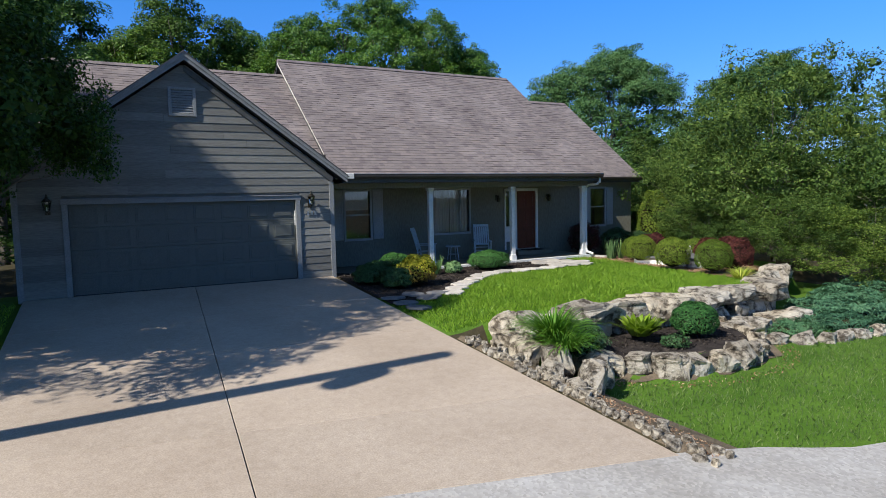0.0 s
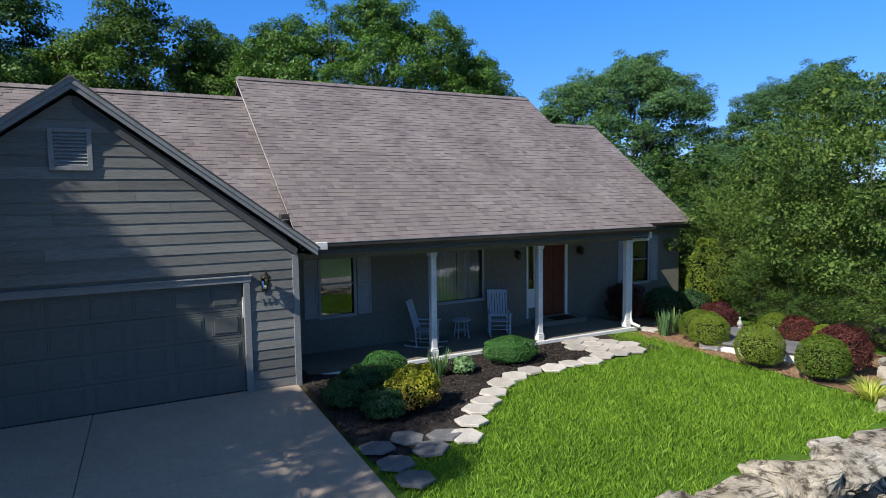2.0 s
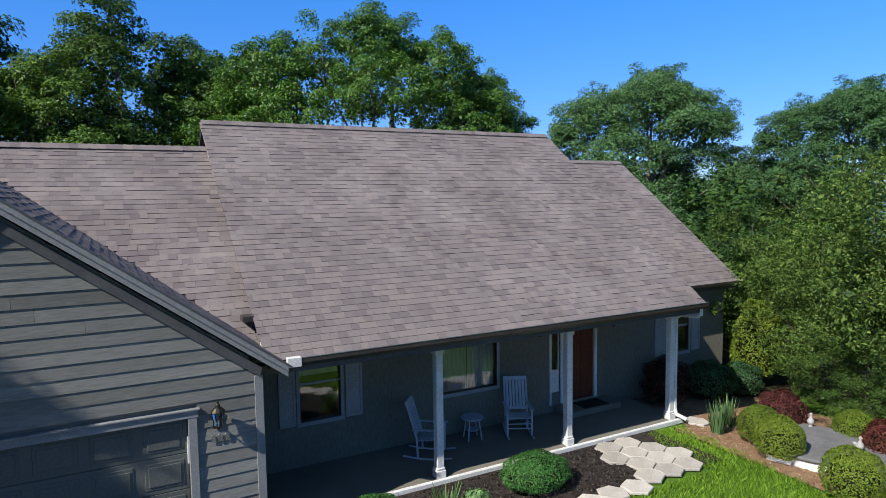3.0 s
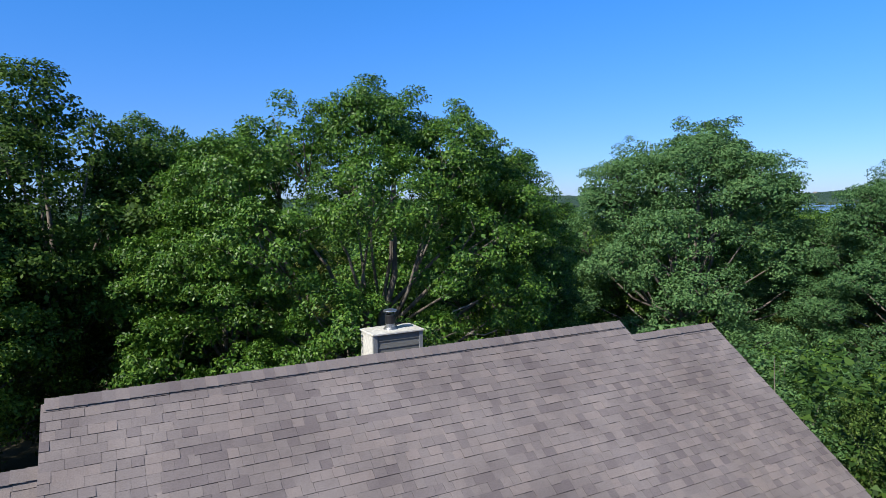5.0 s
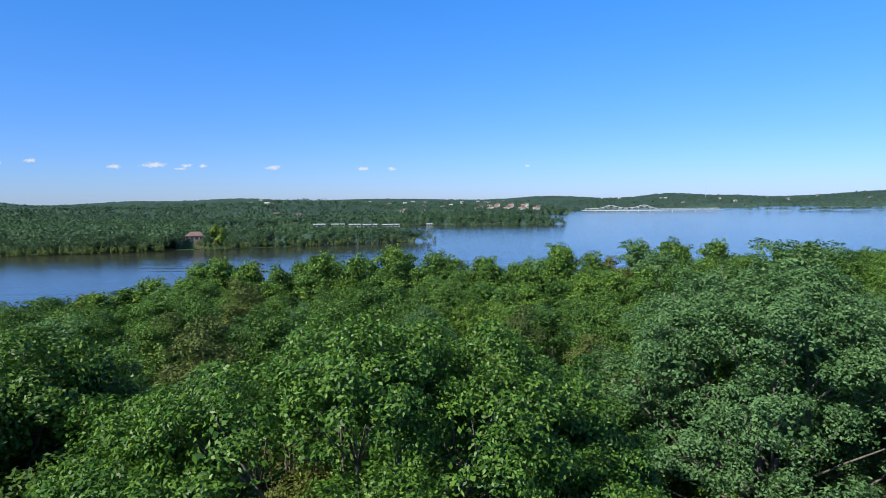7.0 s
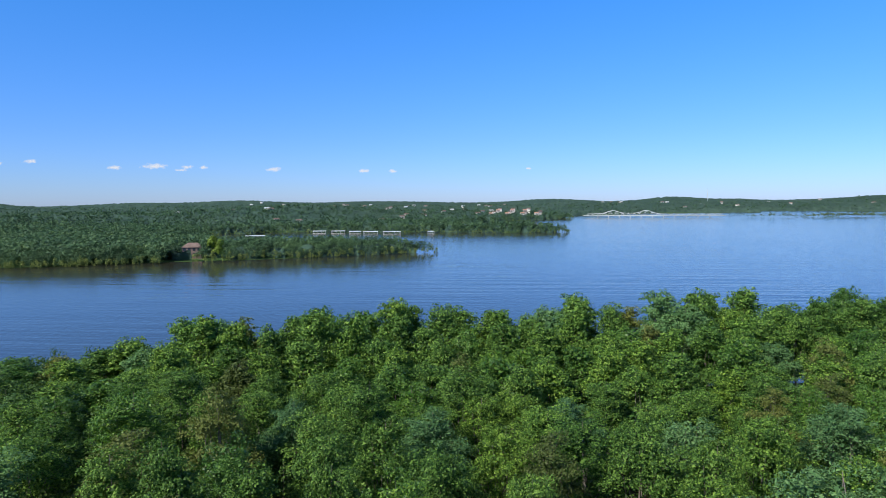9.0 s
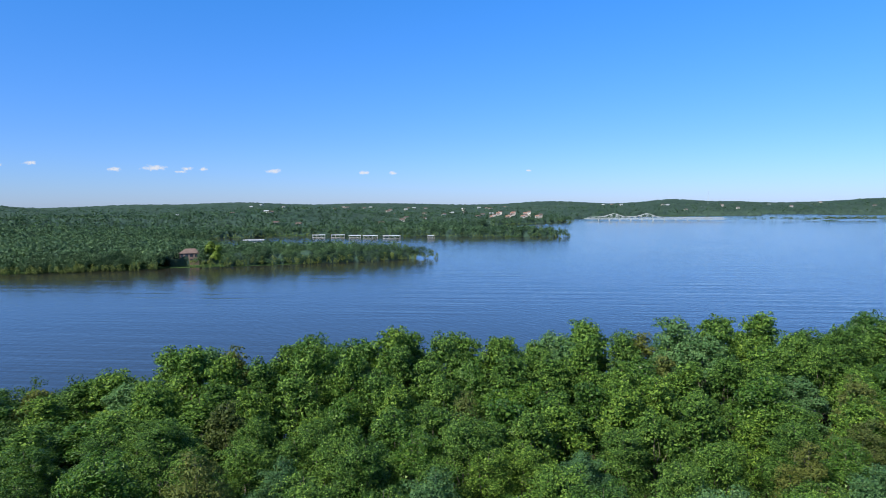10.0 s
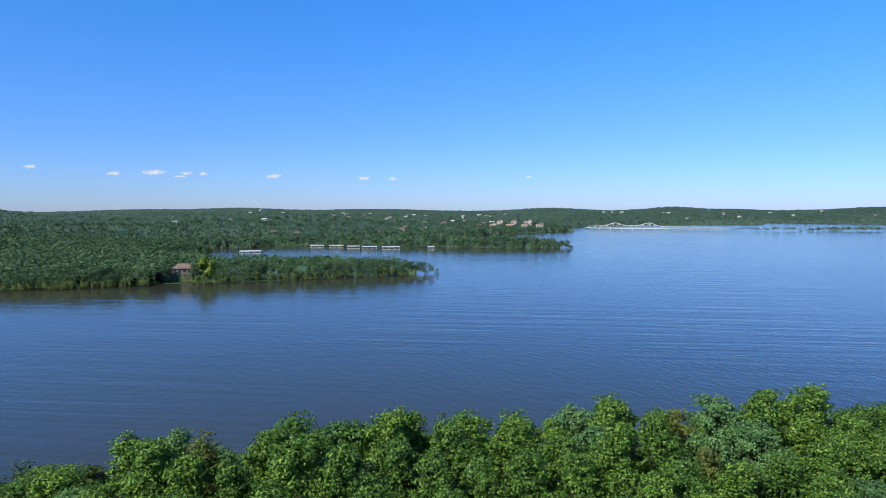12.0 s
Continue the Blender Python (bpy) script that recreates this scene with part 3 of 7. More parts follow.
cc = kc.ramp(stain, (0.3, (0.36, 0.295, 0.235)), (0.55, (0.425, 0.355, 0.288)), (0.75, (0.465, 0.395, 0.325)))
cc = kc.mix(cc, kc.ramp(grain, (0.25, (0.70, 0.70, 0.70)), (0.72, (1.14, 1.14, 1.14))), 0.9, "MULTIPLY")
cc = kc.mix(cc, kc.ramp(pit, (0.32, (0.88, 0.87, 0.86)), (0.60, (1.03, 1.03, 1.03))), 0.8, "MULTIPLY")
cc = kc.mix(cc, kc.ramp(kc.rand(), (0.0, (0.93, 0.93, 0.93)), (1.0, (1.06, 1.05, 1.04))), 1.0, "MULTIPLY")
kc.color(cc).bump(grain, 0.25, 0.004)
M_CONC = kc.m
# Porch floor darkened and warmed in colour for the porch's shade.
M_PORCH = Mat("porch_concrete", rough=0.8, spec=0.2).vary((0.165, 0.155, 0.125), (0.22, 0.205, 0.17), 0.8, 40.0, 0.15, 0.004).m
kg = Mat("window_glass", (0.9, 0.95, 0.95), 0.02, spec=0.3)
kg.put(kg.b, "Transmission Weight", 1.0)
kg.put(kg.b, "IOR", 1.8)
M_GLASS = kg.m
M_CURTAIN = Mat("curtain", rough=0.9, spec=0.1).vary((0.50, 0.50, 0.49), (0.62, 0.62, 0.61), 3.0, 20.0, 0.3, 0.01, (4, 1, 0.2)).m
# Unlit interior: its darkness is put into the surface colour.
M_ROOM = Mat("dark_room_tone", rough=0.9, spec=0.1).vary((0.10, 0.09, 0.08), (0.14, 0.13, 0.11), 1.0, 10.0, 0.0).m
M_CHAIR = Mat("blue_grey_chair_paint", rough=0.55, spec=0.3).vary((0.36, 0.42, 0.48), (0.46, 0.52, 0.58), 4.0, 50.0, 0.15, 0.002).m
M_MAT = Mat("door_mat", rough=0.98, spec=0.05).vary((0.02, 0.02, 0.02), (0.05, 0.05, 0.045), 6.0, 90.0, 0.6, 0.01).m

WY = 2.5
house = thing("house", (0, 0, 0), "grey lap-sided house with brown shingle roof and front porch", "house")
wall_front = part("wall", Geo(), M_WALL, house, "grey lap siding gable wall of the garage")


def solid_wall(name, g, mat, label=""):
    return part(name, g, mat, house, label)


# Sheathing behind the boards of the garage front, with the door opening left free
GX0, GX1, PEAK = -7.38, 0.0, -3.69
DX0, DX1, DH = -6.33, -1.05, 2.14
g = Geo()
g.box(GX0, 0.03, -0.4, DX0, 0.18, 2.6)
g.box(DX1, 0.03, -0.4, GX1 - 0.005, 0.18, 2.6)
g.box(DX0, 0.03, DH, DX1, 0.18, 2.6)
g.prism([(GX0, 2.6), (GX1, 2.6), (PEAK, 5.40)], 0.03, 0.18, "y")
wall_front.data = mesh_of("wall", g, M_WALL)


def lap(x0, x1, z, h=0.195):
    """One lapped board between two slanting or upright ends; x0, x1 are (lower, upper) pairs."""
    gg = Geo()
    a, b = z - 0.012, z + h
    fr, fb = -0.015, 0.0
    gg.add([(x0[0], fr, a), (x1[0], fr, a), (x1[0], 0.03, a), (x0[0], 0.03, a),
            (x0[1], fb, b), (x1[1], fb, b), (x1[1], 0.03, b), (x0[1], 0.03, b)],
           [(0, 1, 5, 4), (1, 2, 6, 5), (2, 3, 7, 6), (3, 0, 4, 7), (0, 3, 2, 1), (4, 5, 6, 7)])
    return gg


def gable_x(z, right):
    """Where the siding meets the rake of the garage gable."""
    if z < 2.55:
        return GX1 - 0.09 if right else GX0 + 0.09
    d = max(0.02, (5.53 - z) / 0.738)
    return PEAK + min(d, 3.60) if right else PEAK - min(d, 3.60)


z = 0.02
rngb = random.Random(4)
while z < 5.36:
    h = 0.195
    l0, l1, r0, r1 = gable_x(z, False), gable_x(z + h, False), gable_x(z, True), gable_x(z + h, True)
    if z < DH + 0.06:
        runs = [((l0, l1), (DX0 - 0.12, DX0 - 0.12)), ((DX1 + 0.12, DX1 + 0.12), (r0, r1))]
    else:
        cut = rngb.uniform(l0 + 1.0, r0 - 1.0) if r0 - l0 > 3 else None
        runs = [((l0, l1), (cut, cut)), ((cut + 0.004, cut + 0.004), (r0, r1))] if cut else [((l0, l1), (r0, r1))]
    for a, b in runs:
        part("siding_board", lap(a, b, z, h), M_WALL, wall_front)
    z += h
# Corner boards, door casing, gable trim
for x0, x1 in ((GX1 - 0.10, GX1 + 0.025), (GX0 - 0.025, GX0 + 0.10)):
    part("corner_board", Geo().box(x0, -0.035, -0.05, x1, 0.03, 2.62, 0.004), M_TRIM, house)
part("corner_board", Geo().box(GX1, 0.0, -0.05, GX1 + 0.022, 0.11, 2.55, 0.004), M_TRIM, house)
for x0, x1 in ((DX0 - 0.12, DX0), (DX1, DX1 + 0.12)):
    part("door_casing", Geo().box(x0, -0.045, 0.0, x1, 0.05, DH + 0.10, 0.005), M_TRIM, house)
part("door_casing", Geo().box(DX0 - 0.14, -0.05, DH, DX1 + 0.14, 0.05, DH + 0.11, 0.005), M_TRIM, house)
part("drip_cap", Geo().box(DX0 - 0.16, -0.075, DH + 0.11, DX1 + 0.16, 0.0, DH + 0.135, 0.004), M_TRIM, house)
# side walls, back walls, house walls (porch wall with openings)
solid_wall("wall", Geo().box(GX0, 0.18, -0.4, GX0 + 0.15, 9.6, 2.75), M_WALL)
solid_wall("wall", Geo().box(-0.15, 0.18, -0.4, 0.0, WY, 2.62), M_WALL)
OPEN = [(1.26, 2.10, 0.84, 2.36), (4.46, 5.88, 0.88, 2.36), (7.46, 7.74, 0.42, 2.34), (7.93, 8.84, 0.14, 2.30), (11.52, 12.26, 0.88, 2.32)]
xs = sorted({0.0, 13.72, *[o[0] for o in OPEN], *[o[1] for o in OPEN]})
g = Geo()
for a, b in zip(xs, xs[1:]):
    hit = [o for o in OPEN if o[0] <= a and b <= o[1]]
    top = 2.95
    if hit:
        solid_wall("wall_below_opening", Geo().box(a, WY, -0.6, b, WY + 0.16, hit[0][2]), M_SHADE_WALL)
        solid_wall("wall_over_opening", Geo().box(a, WY, hit[0][3], b, WY + 0.16, top), M_SHADE_WALL)
    else:
        solid_wall("wall", Geo().box(a, WY, -0.6, b, WY + 0.16, top), M_SHADE_WALL, "grey porch wall, colour warmed against blue shade")
solid_wall("wall", Geo().box(13.56, WY + 0.16, -3.5, 13.72, 11.3, 3.0), M_WALL)
solid_wall("wall", Geo().box(GX0, 11.15, -4.2, 13.56, 11.3, 2.7), M_WALL)
solid_wall("wall", Geo().prism([(WY, 3.0), (11.3, 3.0), (6.88, 6.2)], 13.5, 13.7, "x"), M_WALL)
solid_wall("wall", Geo().prism([(0.3, 2.7), (11.1, 2.7), (5.7, 6.85)], 9.55, 9.72, "x"), M_WALL)
solid_wall("wall", Geo().prism([(0.5, 2.75), (9.6, 2.75), (5.03, 6.25)], -7.5, -7.38, "x"), M_WALL)
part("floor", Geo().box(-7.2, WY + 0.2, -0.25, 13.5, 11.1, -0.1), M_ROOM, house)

# ---- roofs ----


def deck(x0, x1, ye, ze, yr, zr, t=0.13):
    return Geo().prism([(ye, ze), (yr, zr), (yr, zr - t), (ye, ze - t)], x0, x1, "x")


roof_c = part("roof", deck(0.1, 9.76, 0.0, 2.84, 5.70, 7.0), M_DECK, house, "brown architectural shingle roof over the porch")
part("roof_back", deck(0.1, 9.76, 11.4, 2.84, 5.70, 7.0), M_ROOF, house)
roof_w = part("roof", deck(9.6, 13.85, 2.12, 2.78, 6.88, 6.33), M_DECK, house, "lower shingle roof of the end wing")
part("roof_back", deck(9.6, 13.85, 11.64, 2.78, 6.88, 6.33), M_ROOF, house)
roof_l = part("roof", deck(-7.75, 0.14, 0.42, 2.87, 5.10, 6.36), M_DECK, house, "shingle roof behind the garage gable")
part("roof_back", deck(-7.75, 0.14, 9.78, 2.87, 5.10, 6.36), M_ROOF, house)
GSL = 2.99 / 4.05
roof_g = part("roof", Geo().prism([(0.36, 2.76), (PEAK, 5.74), (PEAK, 5.62), (0.36, 2.64)], -0.22, 4.0, "y"), M_DECK, house, "shingle roof of the garage gable")
part("roof", Geo().prism([(-7.74, 2.76), (PEAK, 5.74), (PEAK, 5.62), (-7.74, 2.64)], -0.22, 4.0, "y"), M_ROOF, house)

shingle_data = {}


def shingles(parent, o, ex, es, width, length, keep, piece=None, seed=1, expo=0.145):
    """Courses of shingles of uneven width up a slope; those that piece() picks are objects of their own."""
    rr = random.Random(seed)
    o, ex, es = Vector(o), Vector(ex).normalized(), Vector(es).normalized()
    n = ex.cross(es)
    if n.z < 0:
        n = -n
    rest, made = Geo(), 0
    rot = Matrix((ex, es, n)).transposed().to_4x4()
    for row in range(int(length / expo) + 1):
        t = row * expo
        s = -rr.uniform(0, 0.25)
        hgt = min(0.30, length - t + 0.02)
        while s < width:
            w = rr.choice((0.14, 0.16, 0.16, 0.18, 0.20, 0.32))
            a, b = max(s, 0.0), min(s + w, width)
            s += w + 0.003
            if b - a < 0.03:
                continue
            mid = o + ex * (a + b) / 2 + es * (t + 0.07)
            if not keep(mid):
                continue
            if piece is not None and made < 300 and b - a > w - 0.001 and piece(mid):
                key = round(w, 2)
                if key not in shingle_data:
                    q = Geo()
                    q.add([(0, 0, 0.004), (key, 0, 0.004), (key, 0.3, 0.0), (0, 0.3, 0.0), (0, 0, 0.020), (key, 0, 0.020), (key, 0.3, 0.005), (0, 0.3, 0.005)],
                          [(4, 5, 6, 7), (1, 2, 6, 5), (3, 0, 4, 7)])
                    # Dark butt face: asphalt edge plus the course's shadow line in colour.
                    q.add([(0, 0, 0.004), (key, 0, 0.004), (key, 0, 0.020), (0, 0, 0.020)], [(0, 1, 2, 3)], 1)
                    shingle_data[key] = mesh_of("shingle", q, [M_ROOF_PIECE, M_DECK], fix=False)
                ob = new("shingle", shingle_data[key])
                ob.parent = parent
                ob.matrix_local = Matrix.Translation(o + ex * a + es * t + n * rr.uniform(0.0, 0.003)) @ rot
                made += 1
                continue
            lift = rr.choice((-0.007, -0.004, 0.0, 0.001, 0.002))
            def at(u, v, w_):
                return o + ex * u + es * v + n * w_
            rest.add([at(a, t, 0.003), at(b, t, 0.003), at(b, t + hgt, 0.0), at(a, t + hgt, 0.0), at(a, t, 0.020 + lift), at(b, t, 0.020 + lift), at(b, t + hgt, 0.005), at(a, t + hgt, 0.005)],
                     [(4, 5, 6, 7), (1, 2, 6, 5), (3, 0, 4, 7)])
            # Same dark butt: bare edge and shadow line in one colour.
            rest.add([at(a, t, 0.0), at(b, t, 0.0), at(b, t, 0.020 + lift), at(a, t, 0.020 + lift)], [(0, 1, 2, 3)], 1)
    ob = part("shingles", mesh_of("shingles", rest, [M_ROOF, M_DECK], fix=False), None, parent)
    tagged(ob, kind="stuff")
    return ob


def left_z(y):
    return 2.87 + 0.7457 * (y - 0.42)


def garage_z(x):
    return 5.74 - GSL * abs(x - PEAK)


def centre_z(y):
    return 2.84 + 0.7298 * y


# Rakes, fascia, soffits, ridge caps and gutters
for sgn, xe in ((1, 0.36), (-1, -7.74)):
    d = Vector((PEAK - xe, 0, 2.99))
    for y0, y1, up, dn in ((-0.235, -0.21, 0.0, 0.16), (-0.265, -0.235, 0.02, 0.07)):
        part("rake_board", Geo().prism([(xe, 2.75 + up), (PEAK, 5.73 + up), (PEAK, 5.73 - dn), (xe, 2.75 - dn)], y0, y1, "y"), M_TRIM, house, "grey rake board of the garage gable")
    part("drip_edge", Geo().prism([(xe, 2.795), (PEAK, 5.775), (PEAK, 5.75), (xe, 2.77)], -0.285, -0.2, "y"), M_DARKTRIM, house)
part("eave_board", Geo().box(0.34, -0.22, 2.60, 0.37, 0.0, 2.76, 0.004), M_TRIM, house)
# Frieze coloured dark where the rake's shadow band falls.
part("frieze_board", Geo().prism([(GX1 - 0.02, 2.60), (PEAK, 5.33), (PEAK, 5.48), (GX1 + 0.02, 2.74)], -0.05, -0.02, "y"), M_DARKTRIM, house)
part("rake_flashing", Geo().prism([(0.0, 2.83), (5.70, 6.99), (5.70, 6.87), (0.0, 2.76)], 0.085, 0.10, "x"), M_CHIMTRIM, house, "thin white metal rake flashing")
part("rake_board", Geo().prism([(0.0, 2.83), (5.70, 6.99), (11.4, 2.83), (11.4, 2.68), (5.70, 6.8), (0.0, 2.68)], 0.10, 0.16, "x"), M_DARKTRIM, house)
part("rake_board", Geo().prism([(0.0, 2.83), (5.70, 6.99), (5.70, 6.8), (0.0, 2.66)], 9.74, 9.785, "x"), M_DARKTRIM, house)
part("rake_board", Geo().prism([(2.12, 2.77), (6.88, 6.32), (6.88, 6.14), (2.12, 2.6)], 13.83, 13.87, "x"), M_DARKTRIM, house)


def ridge_cap(x0, x1, y, z, seed):
    rr = random.Random(seed)
    x = x0
    while x < x1 - 0.05:
        e = min(x + 0.16, x1)
        l = rr.uniform(0, 0.003)
        q = Geo()
        q.add([(x, y - 0.15, z - 0.082 + l), (x, y, z + 0.026 + l), (x, y + 0.15, z - 0.082 + l), (e, y - 0.15, z - 0.09), (e, y, z + 0.018), (e, y + 0.15, z - 0.09)],
              [(0, 3, 4, 1), (1, 4, 5, 2), (0, 1, 2)])
        part("ridge_cap", q, M_ROOF_PIECE, house)
        x = e


ridge_cap(0.1, 9.76, 5.70, 7.03, 1)
ridge_cap(9.78, 13.85, 6.88, 6.36, 2)
ridge_cap(-7.75, 0.1, 5.10, 6.39, 3)
part("ridge_cap", Geo().prism([(PEAK - 0.15, 5.67), (PEAK, 5.79), (PEAK + 0.15, 5.67), (PEAK, 5.74)], -0.28, 3.9, "y"), M_ROOF_PIECE, house)
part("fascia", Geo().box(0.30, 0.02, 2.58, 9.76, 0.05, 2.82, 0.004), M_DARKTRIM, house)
gut = part("gutter", Geo().prism([(0.02, 2.70), (-0.085, 2.70), (-0.115, 2.76), (-0.115, 2.825), (-0.125, 2.825), (-0.125, 2.75), (-0.09, 2.69), (0.02, 2.69)], 0.40, 9.80, "x"), M_GUTTER, house, "dark brown metal gutter along the porch eave")
part("gutter_lip", Geo().box(0.62, -0.132, 2.818, 9.80, -0.112, 2.832, 0.002), M_STEEL, gut)
for x in np.arange(1.2, 9.6, 0.92):
    part("gutter_bracket", Geo().box(x, -0.12, 2.826, x + 0.02, 0.02, 2.836), M_STEEL, gut)
part("gutter_end", Geo().box(0.38, -0.14, 2.69, 0.60, 0.03, 2.84, 0.008), M_WHITE, gut, "white gutter end cap")
part("fascia", Geo().box(9.76, 2.14, 2.56, 13.83, 2.17, 2.77, 0.004), M_DARKTRIM, house)
part("gutter", Geo().prism([(2.14, 2.66), (2.04, 2.66), (2.01, 2.72), (2.01, 2.78), (2.0, 2.78), (2.0, 2.71), (2.03, 2.65), (2.14, 2.65)], 9.80, 13.86, "x"), M_GUTTER, house)
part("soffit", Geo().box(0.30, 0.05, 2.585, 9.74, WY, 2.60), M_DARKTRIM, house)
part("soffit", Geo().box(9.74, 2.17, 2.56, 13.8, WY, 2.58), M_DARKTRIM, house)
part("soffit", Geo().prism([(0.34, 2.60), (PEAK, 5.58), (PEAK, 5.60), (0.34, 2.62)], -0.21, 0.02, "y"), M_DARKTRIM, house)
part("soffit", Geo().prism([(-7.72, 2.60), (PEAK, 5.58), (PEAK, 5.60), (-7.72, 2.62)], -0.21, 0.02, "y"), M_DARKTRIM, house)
part("porch_beam", Geo().box(0.05, 0.62, 2.42, 9.72, 0.84, 2.585, 0.005), M_SHADE_WALL, house)
part("diverter", Geo().box(-0.10, 0.70, 3.30, 0.08, 0.90, 3.40, 0.01), M_GUTTER, house, "small dark roof diverter box")

# Louvred gable vent
vent = part("gable_vent", Geo().box(-4.02, -0.012, 4.30, -3.50, 0.02, 4.88), M_BLACK, house, "grey louvred gable vent")
for x0, x1, z0, z1 in ((-4.08, -4.0, 4.24, 4.94), (-3.52, -3.44, 4.24, 4.94), (-4.0, -3.52, 4.24, 4.31), (-4.0, -3.52, 4.87, 4.94)):
    part("vent_frame", Geo().box(x0, -0.06, z0, x1, 0.02, z1, 0.004), M_TRIM, vent)
for i in range(9):
    z0 = 4.325 + i * 0.061
    q = Geo()
    q.add([(-4.0, -0.05, z0), (-3.52, -0.05, z0), (-3.52, -0.015, z0 + 0.055), (-4.0, -0.015, z0 + 0.055), (-4.0, -0.042, z0 - 0.006), (-3.52, -0.042, z0 - 0.006), (-3.52, -0.007, z0 + 0.049), (-4.0, -0.007, z0 + 0.049)],
          [(0, 1, 2, 3), (7, 6, 5, 4), (0, 4, 5, 1), (3, 2, 6, 7)])
    part("slat", q, M_TRIM, vent)

# Garage door: four sections of eight raised panels
gd = part("garage_door", Geo().box(DX0, 0.10, 0.0, DX1, 0.14, DH), M_GARDOOR, house, "blue-grey panelled garage door, closed")
sec = DH / 4
for r in range(4):
    z0, z1 = r * sec + 0.004, (r + 1) * sec - 0.004
    s = part("door_section", Geo().box(DX0 + 0.005, 0.075, z0, DX1 - 0.005, 0.10, z1, 0.006), M_GARDOOR, gd)
pw = (DX1 - DX0) / 8
q = Geo()
q.box(0, 0, 0, pw - 0.14, 0.012, sec - 0.15, 0.006)
q.box(0.045, -0.012, 0.045, pw - 0.185, 0.0, sec - 0.195, 0.008)
pan = mesh_of("raised_panel", q, M_GARDOOR)
for r in range(4):
    for c in range(8):
        ob = new("raised_panel", pan)
        ob.parent = gd
        ob.location = (DX0 + c * pw + 0.07, 0.066, r * sec + 0.075)
part("weather_strip", Geo().box(DX0, 0.06, 0.0, DX1, 0.12, 0.03, 0.004), M_BLACK, gd)
part("door_track", Geo().box(DX1 - 0.02, 0.04, 1.45, DX1 + 0.005, 0.08, 1.85, 0.003), M_WHITE, gd)


def coach_lamp(x, z):
    """A wall lantern with a back plate, a bent arm, a roof and a six-sided glazed body."""
    ob = thing("wall_lantern", (x, -0.02, z), "weathered brass coach lantern with glass panes", "lamp", "garage lanterns")
    part("back_plate", Geo().box(-0.055, -0.02, -0.14, 0.055, 0.0, 0.12, 0.01), M_BRASS, ob)
    part("arm", Geo().tube([(0, -0.02, -0.08), (0, -0.10, -0.12), (0, -0.16, -0.10), (0, -0.16, -0.05)], 0.012, 8), M_BRASS, ob)
    part("glass", Geo().lathe([(0.055, 0.0), (0.085, 0.20)], 6, (0, -0.16, -0.05)), M_GLASS, ob)
    for k in range(6):
        a = k * math.tau / 6
        part("cage_bar", Geo().tube([(0.057 * math.cos(a), -0.16 + 0.057 * math.sin(a), -0.05), (0.088 * math.cos(a), -0.16 + 0.088 * math.sin(a), 0.15)], 0.006, 5), M_BRASS, ob)
    part("lantern_roof", Geo().lathe([(0.10, 0.0), (0.105, 0.012), (0.06, 0.06), (0.035, 0.08), (0.03, 0.11), (0.012, 0.13), (0.016, 0.15), (0.004, 0.18)], 12, (0, -0.16, 0.15)), M_BRASS, ob)
    part("base_cup", Geo().lathe([(0.012, -0.05), (0.03, -0.03), (0.06, 0.0)], 12, (0, -0.16, -0.05)), M_BRASS, ob)
    part("candle_tube", Geo().lathe([(0.012, 0.0), (0.012, 0.09)], 8, (0, -0.16, -0.05)), M_WHITE, ob)
    return ob


coach_lamp(-0.66, 2.06)
coach_lamp(-6.72, 2.06)
num = thing("house_number", (-0.62, -0.026, 1.72), "row of small pale metal number bars on siding", "sign")
for i in range(3):
    part("bar", Geo().box(-0.13 + i * 0.10, -0.012, 0.0, -0.07 + i * 0.10, 0.0, 0.11, 0.004), M_STEEL, num)

# ---- windows and doors ----


def window(name, x0, x1, z0, z1, label, sash=True, mullions=0):
    w = part(name, Geo().box(x0 - 0.07, WY - 0.03, z0 - 0.08, x1 + 0.07, WY + 0.0, z0, 0.004), M_SHUTTER, house, label)
    for a, b, c, d in ((x0 - 0.07, x0, z0, z1 + 0.08), (x1, x1 + 0.07, z0, z1 + 0.08), (x0, x1, z1, z1 + 0.08)):
        part("window_frame", Geo().box(a, WY - 0.03, c, b, WY + 0.05, d, 0.004), M_SHUTTER, w)
    zm = (z0 + z1) / 2
    if sash:
        part("sash_rail", Geo().box(x0, WY + 0.02, zm - 0.025, x1, WY + 0.06, zm + 0.025, 0.004), M_SHUTTER, w)
        panes = ((z0, zm - 0.025), (zm + 0.025, z1))
    else:
        panes = ((z0, z1),)
    for a, b in panes:
        pn = part("pane", Geo().box(x0, WY + 0.04, a, x1, WY + 0.046, b), M_GLASS, w)
    # Dark sheet close behind the glass, standing for the unlit room.
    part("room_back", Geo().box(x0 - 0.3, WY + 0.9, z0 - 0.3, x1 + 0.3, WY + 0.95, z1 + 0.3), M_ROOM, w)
    return w


def shutter(x0, x1, z0, z1):
    s = part("shutter", Geo().box(x0, WY - 0.02, z0, x1, WY - 0.002, z1, 0.003), M_SHUTTER, house, "pale grey louvred shutter")
    for a, b, c, d in ((x0, x0 + 0.05, z0, z1), (x1 - 0.05, x1, z0, z1), (x0 + 0.05, x1 - 0.05, z0, z0 + 0.07), (x0 + 0.05, x1 - 0.05, z1 - 0.07, z1), (x0 + 0.05, x1 - 0.05, (z0 + z1) / 2 - 0.03, (z0 + z1) / 2 + 0.03)):
        part("stile", Geo().box(a, WY - 0.036, c, b, WY - 0.02, d, 0.003), M_SHUTTER, s)


